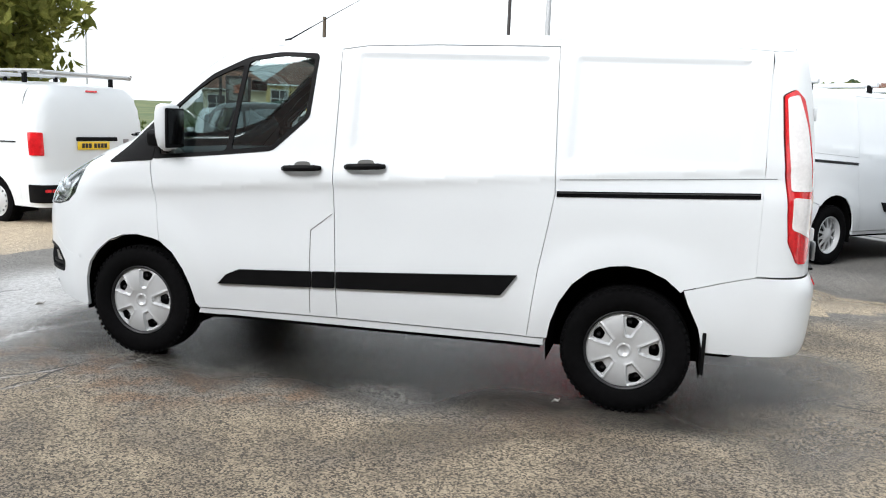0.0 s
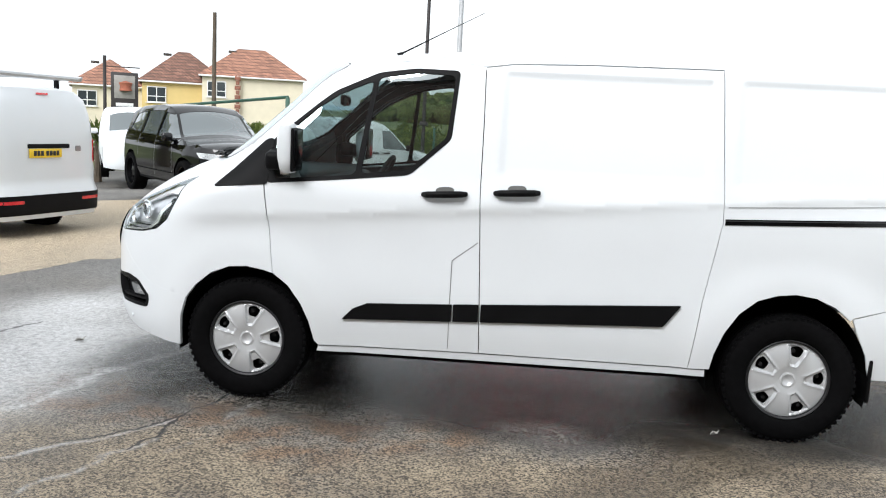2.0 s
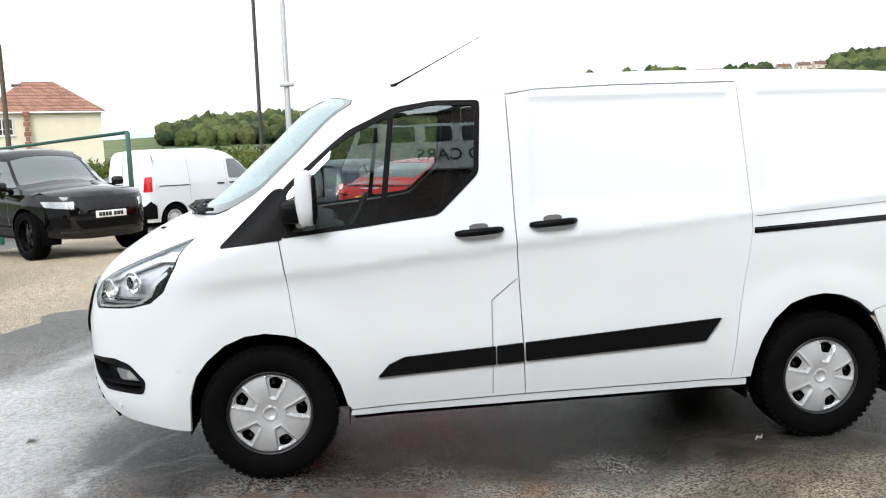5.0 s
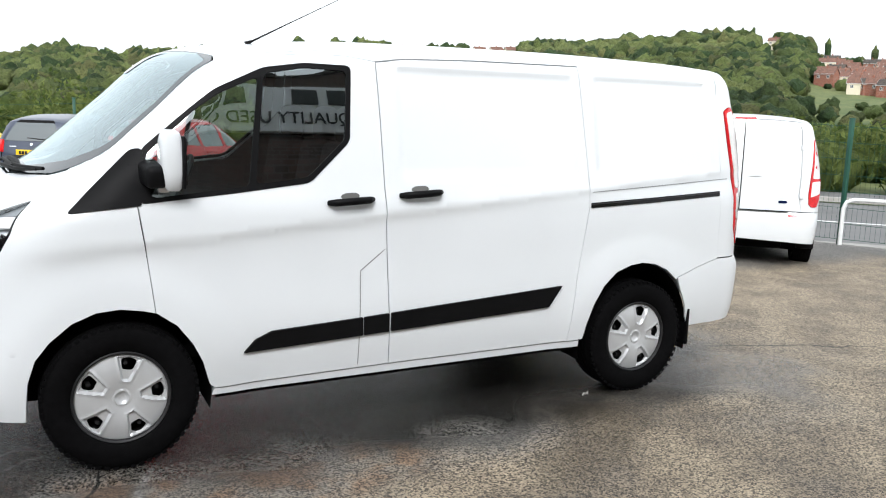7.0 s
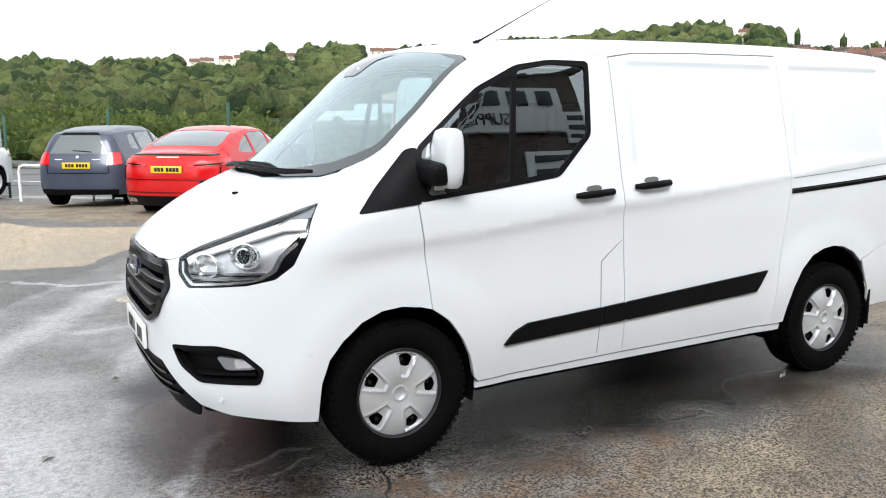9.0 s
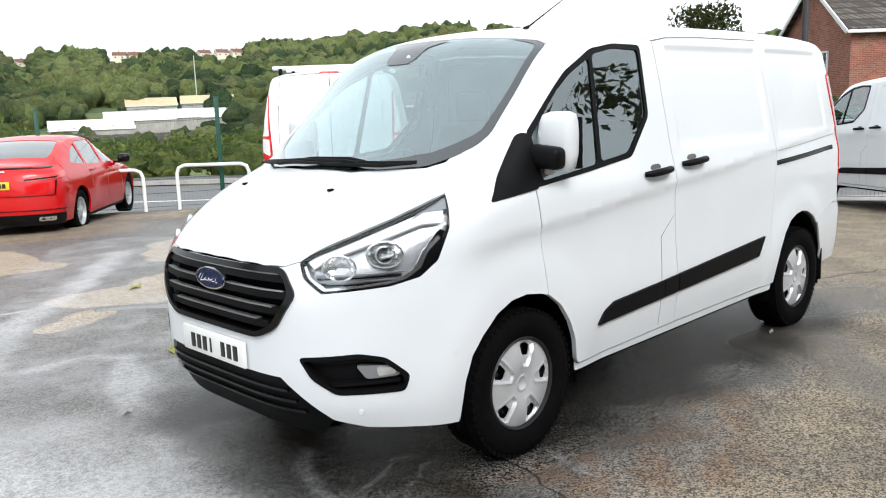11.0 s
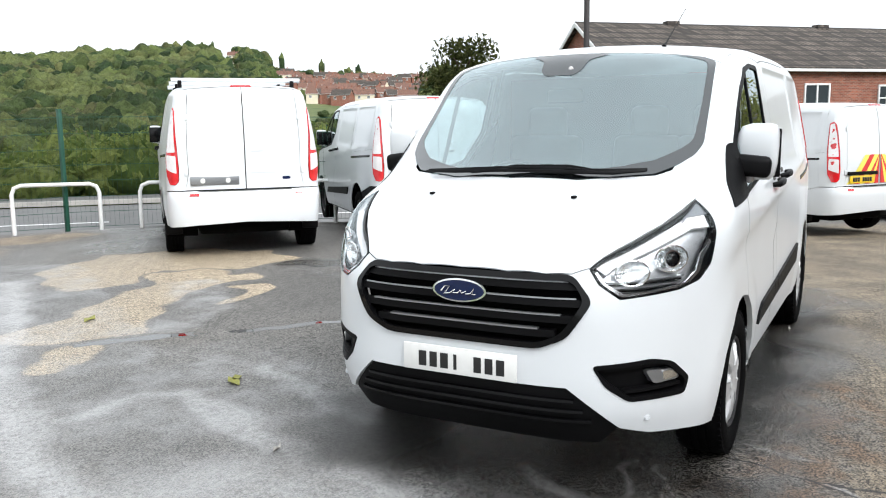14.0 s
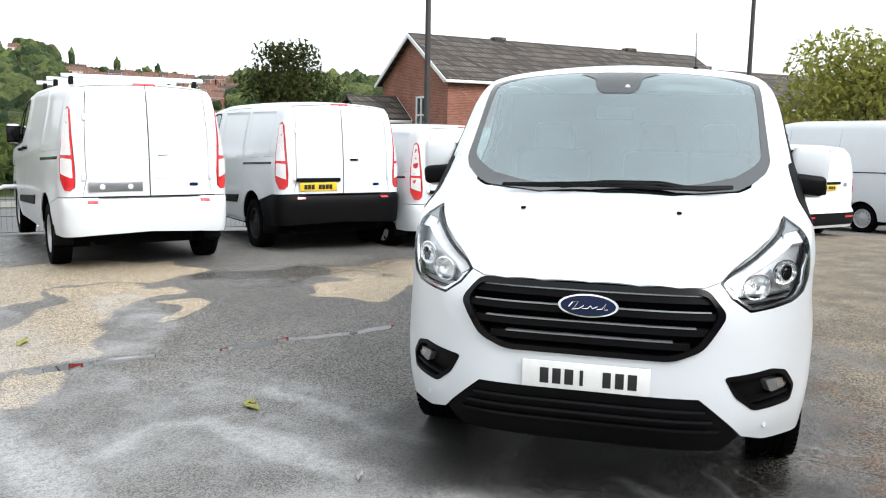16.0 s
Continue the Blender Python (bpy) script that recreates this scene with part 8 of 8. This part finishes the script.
font.body, font.size, font.extrude, font.align_x = "SUPPLIERS OF QUALITY USED CARS", 0.29, 0.01, "CENTER"
line_ = bpy.data.objects.new("line", font)
scene.collection.objects.link(line_)
bpy.context.view_layer.update()
bm = bmesh.new()
bm.from_mesh(line_.to_mesh())
line_.to_mesh_clear()
bpy.data.objects.remove(line_)
bm.transform(pose(17.85, 0.345, 4.8, 90, 0, 180))
part("letters", bm, M["ink"], sb, "small dark capital letters", False)
for x0, z0, w in ((21.55, 4.75, 0.45), (21.0, 3.95, 1.3)):
    nb = part("notice", box(w, 0.05, 0.62, (x0, 0.25, z0), 0.01), M["upvc"], shop)
    for k in range(3):
        part("notice_bar", box(w * 0.75, 0.03, 0.08, (x0, 0.285, z0 + 0.18 - k * 0.17), 0.004), M["ink"], nb)
for x0 in (2.5, 7.0, 11.5, 16.0):
    w = part("shop_window", box(3.0, 0.1, 2.0, (x0 + 1.5, 0.2, 1.45), 0.02), M["pane"], shop)
    part("window_frame", box(3.2, 0.08, 0.1, (x0 + 1.5, 0.24, 2.5), 0.01), M["upvc"], w)
# fallen leaves and grit
for x, y, a, s in ((0.5, 4.2, 20, 0.08), (-0.27, 1.94, 70, 0.07), (-0.2, 1.98, 200, 0.06), (2.59, -0.92, 10, 0.025), (-1.45, -0.12, 50, 0.04), (-1.0, 1.0, 0, 0.03)):
    bm = bmesh.new()
    q = [bm.verts.new(p) for p in ((-s, 0, 0.004), (-s * 0.3, s * 0.45, 0.02), (s * 0.5, s * 0.35, 0.012), (s, 0, 0.03), (s * 0.4, -s * 0.4, 0.01), (-s * 0.4, -s * 0.35, 0.022), (0, 0, 0.006))]
    for i in range(6):
        bm.faces.new((q[i], q[(i + 1) % 6], q[6]))
    geo = bmesh.ops.extrude_face_region(bm, geom=list(bm.faces))
    for w in geo["geom"]:
        if isinstance(w, bmesh.types.BMVert):
            w.co.z += 0.004
    bmesh.ops.recalc_face_normals(bm, faces=list(bm.faces))
    big = s > 0.05
    tagged(finish(bm, "fallen_leaf" if big else "pebble", M["leaf_yellow"] if big else M["kerb"], m=pose(x, y, float(ground_z(x, y)), 0, 0, a)), "yellow-green fallen leaf on the asphalt" if big else "small pale stone lying on the asphalt", "leaf" if big else "stone")

# ---------------------------------------------------------------- the vehicles
van("panel_van", "white panel van with black side mouldings and silver wheel covers", Matrix(), hero=True, h=0.042, group="")
van("panel_van", "white long panel van with roof bars and no rear plate", at_pose(6.54, 8.40, 47.4, 0.0) @ Matrix.Diagonal((1, 1, 1.035, 1)), extra=0.367, style="alloy", rails=(1.4, 2.4, 3.6))
van("panel_van", "white panel van with black rear bumper and yellow plate", at_pose(8.73, 6.75, 46.3, -0.05), bumper="black", plate="yellow", style="steel", covers="steel")
van("panel_van", "white panel van with white bumper and yellow plate", at_pose(9.88, 5.36, 47.6, -0.14) @ Matrix.Diagonal((1, 1, 0.91, 1)), plate="yellow", covers="cover", h=0.1)
van("panel_van", "white panel van with red and yellow chevrons behind", at_pose(12.3, 1.8, 53.7, -0.20), plate="yellow", chevrons=True, h=0.1)
auto("car", "slate blue hatchback parked nose to the fence", "car", at_pose(1.4, 15.1, 59.6, -0.19), HATCH, "car_grey")
auto("car", "bright red liftback car parked nose to the fence", "car", at_pose(3.13, 12.22, 51.6, -0.13), SALOON, "car_red")
auto("suv", "glossy black sport utility car with black wheels", "car", at_pose(-3.97, 9.64, -46.3, -0.04), SUV, "car_black")


def ladder_rack(car, B):
    for x in (1.0, 2.2, 3.4):
        part("rack_bar", tube([(x, -0.78, 2.06), (x, 0.78, 2.06)], 0.022, 8), M["grey_metal"], car)
        for y in (-0.7, 0.7):
            part("rack_foot", box(0.06, 0.05, 0.14, (x, y, 1.99), 0.01), M["black"], car)
    part("rack_roller", tube([(3.75, -0.75, 2.06), (3.75, 0.75, 2.06)], 0.03, 8), M["grey_metal"], car, "steel roller at the rear of the rack")
    for y in (-0.72, 0.72):
        part("rack_rail", tube([(0.9, y, 2.08), (3.8, y, 2.08)], 0.02, 8), M["grey_metal"], car)


TRANSPORTER["extras"] = [ladder_rack]
auto("van", "white van with a steel roof rack and grey bumper", "van", at_pose(-8.39, 5.53, 167.3, -0.13), TRANSPORTER, "white")
TRANSPORTER["extras"] = []
auto("van", "white van with black arches and plain steel wheels", "van", at_pose(16.65, -0.5, 46, -0.49), TRANSPORTER, "white")


def grown(spec, sx, sy, sz):
    """The same outlines for a longer and taller van."""
    Z = lambda z: z if z < 0.6 else 0.6 + (z - 0.6) * sz
    xz = lambda pts: [(x * sx, Z(z)) for x, z in pts]
    yz = lambda pts: [(y * sy, Z(z)) for y, z in pts]
    b = dict(spec)
    b.update(wb=spec["wb"] * sx, track=spec["track"] * sy, top=xz(spec["top"]), side=[(Z(z), y * sy) for z, y in spec["side"]], front=[(Z(z), x * sx) for z, x in spec["front"]], rear=[(Z(z), x * sx) for z, x in spec["rear"]],
             top_y=lambda x: spec["top_y"](x / sx) * sy, nose_z=Z(spec["nose_z"]), tail_z=Z(spec["tail_z"]), xb=spec["xb"] * sx, axis=(0.25, 3.0 * sx), windows=[xz(w) for w in spec["windows"]], screen=[(x * sx, y * sy) for x, y in spec["screen"]],
             seams=[xz(q) for q in spec["seams"]], handles=xz(spec["handles"]), mirror=(spec["mirror"][0] * sx, spec["mirror"][1] * sy, Z(spec["mirror"][2])), strips=[xz(q) for q in spec["strips"]],
             tail_parts=[(yz(p), *r) for p, *r in spec["tail_parts"]], plates=[(w, Z(z), *r) for w, z, *r in spec["plates"]], taper=[(x * sx, v) for x, v in spec["taper"]])
    return b


auto("van", "large high white van beyond the row", "van", at_pose(19.5, -2.63, 46, -0.52), grown(TRANSPORTER, 1.15, 1.06, 1.44), "white_b")
auto("van", "white van with its nose towards the yard", "van", at_pose(-9.5, 17.0, -62, -0.3), TRANSPORTER, "white")
auto("small_van", "small white van with black rear bumper", "van", at_pose(-2.1, 17.75, 42, -0.32) @ Matrix.Diagonal((1, 1, 1.08, 1)), SMALL_VAN, "white")
auto("car", "dark blue car parked behind the gate", "car", at_pose(-6.6, 20.5, 150, -0.38), HATCH, "car_blue")
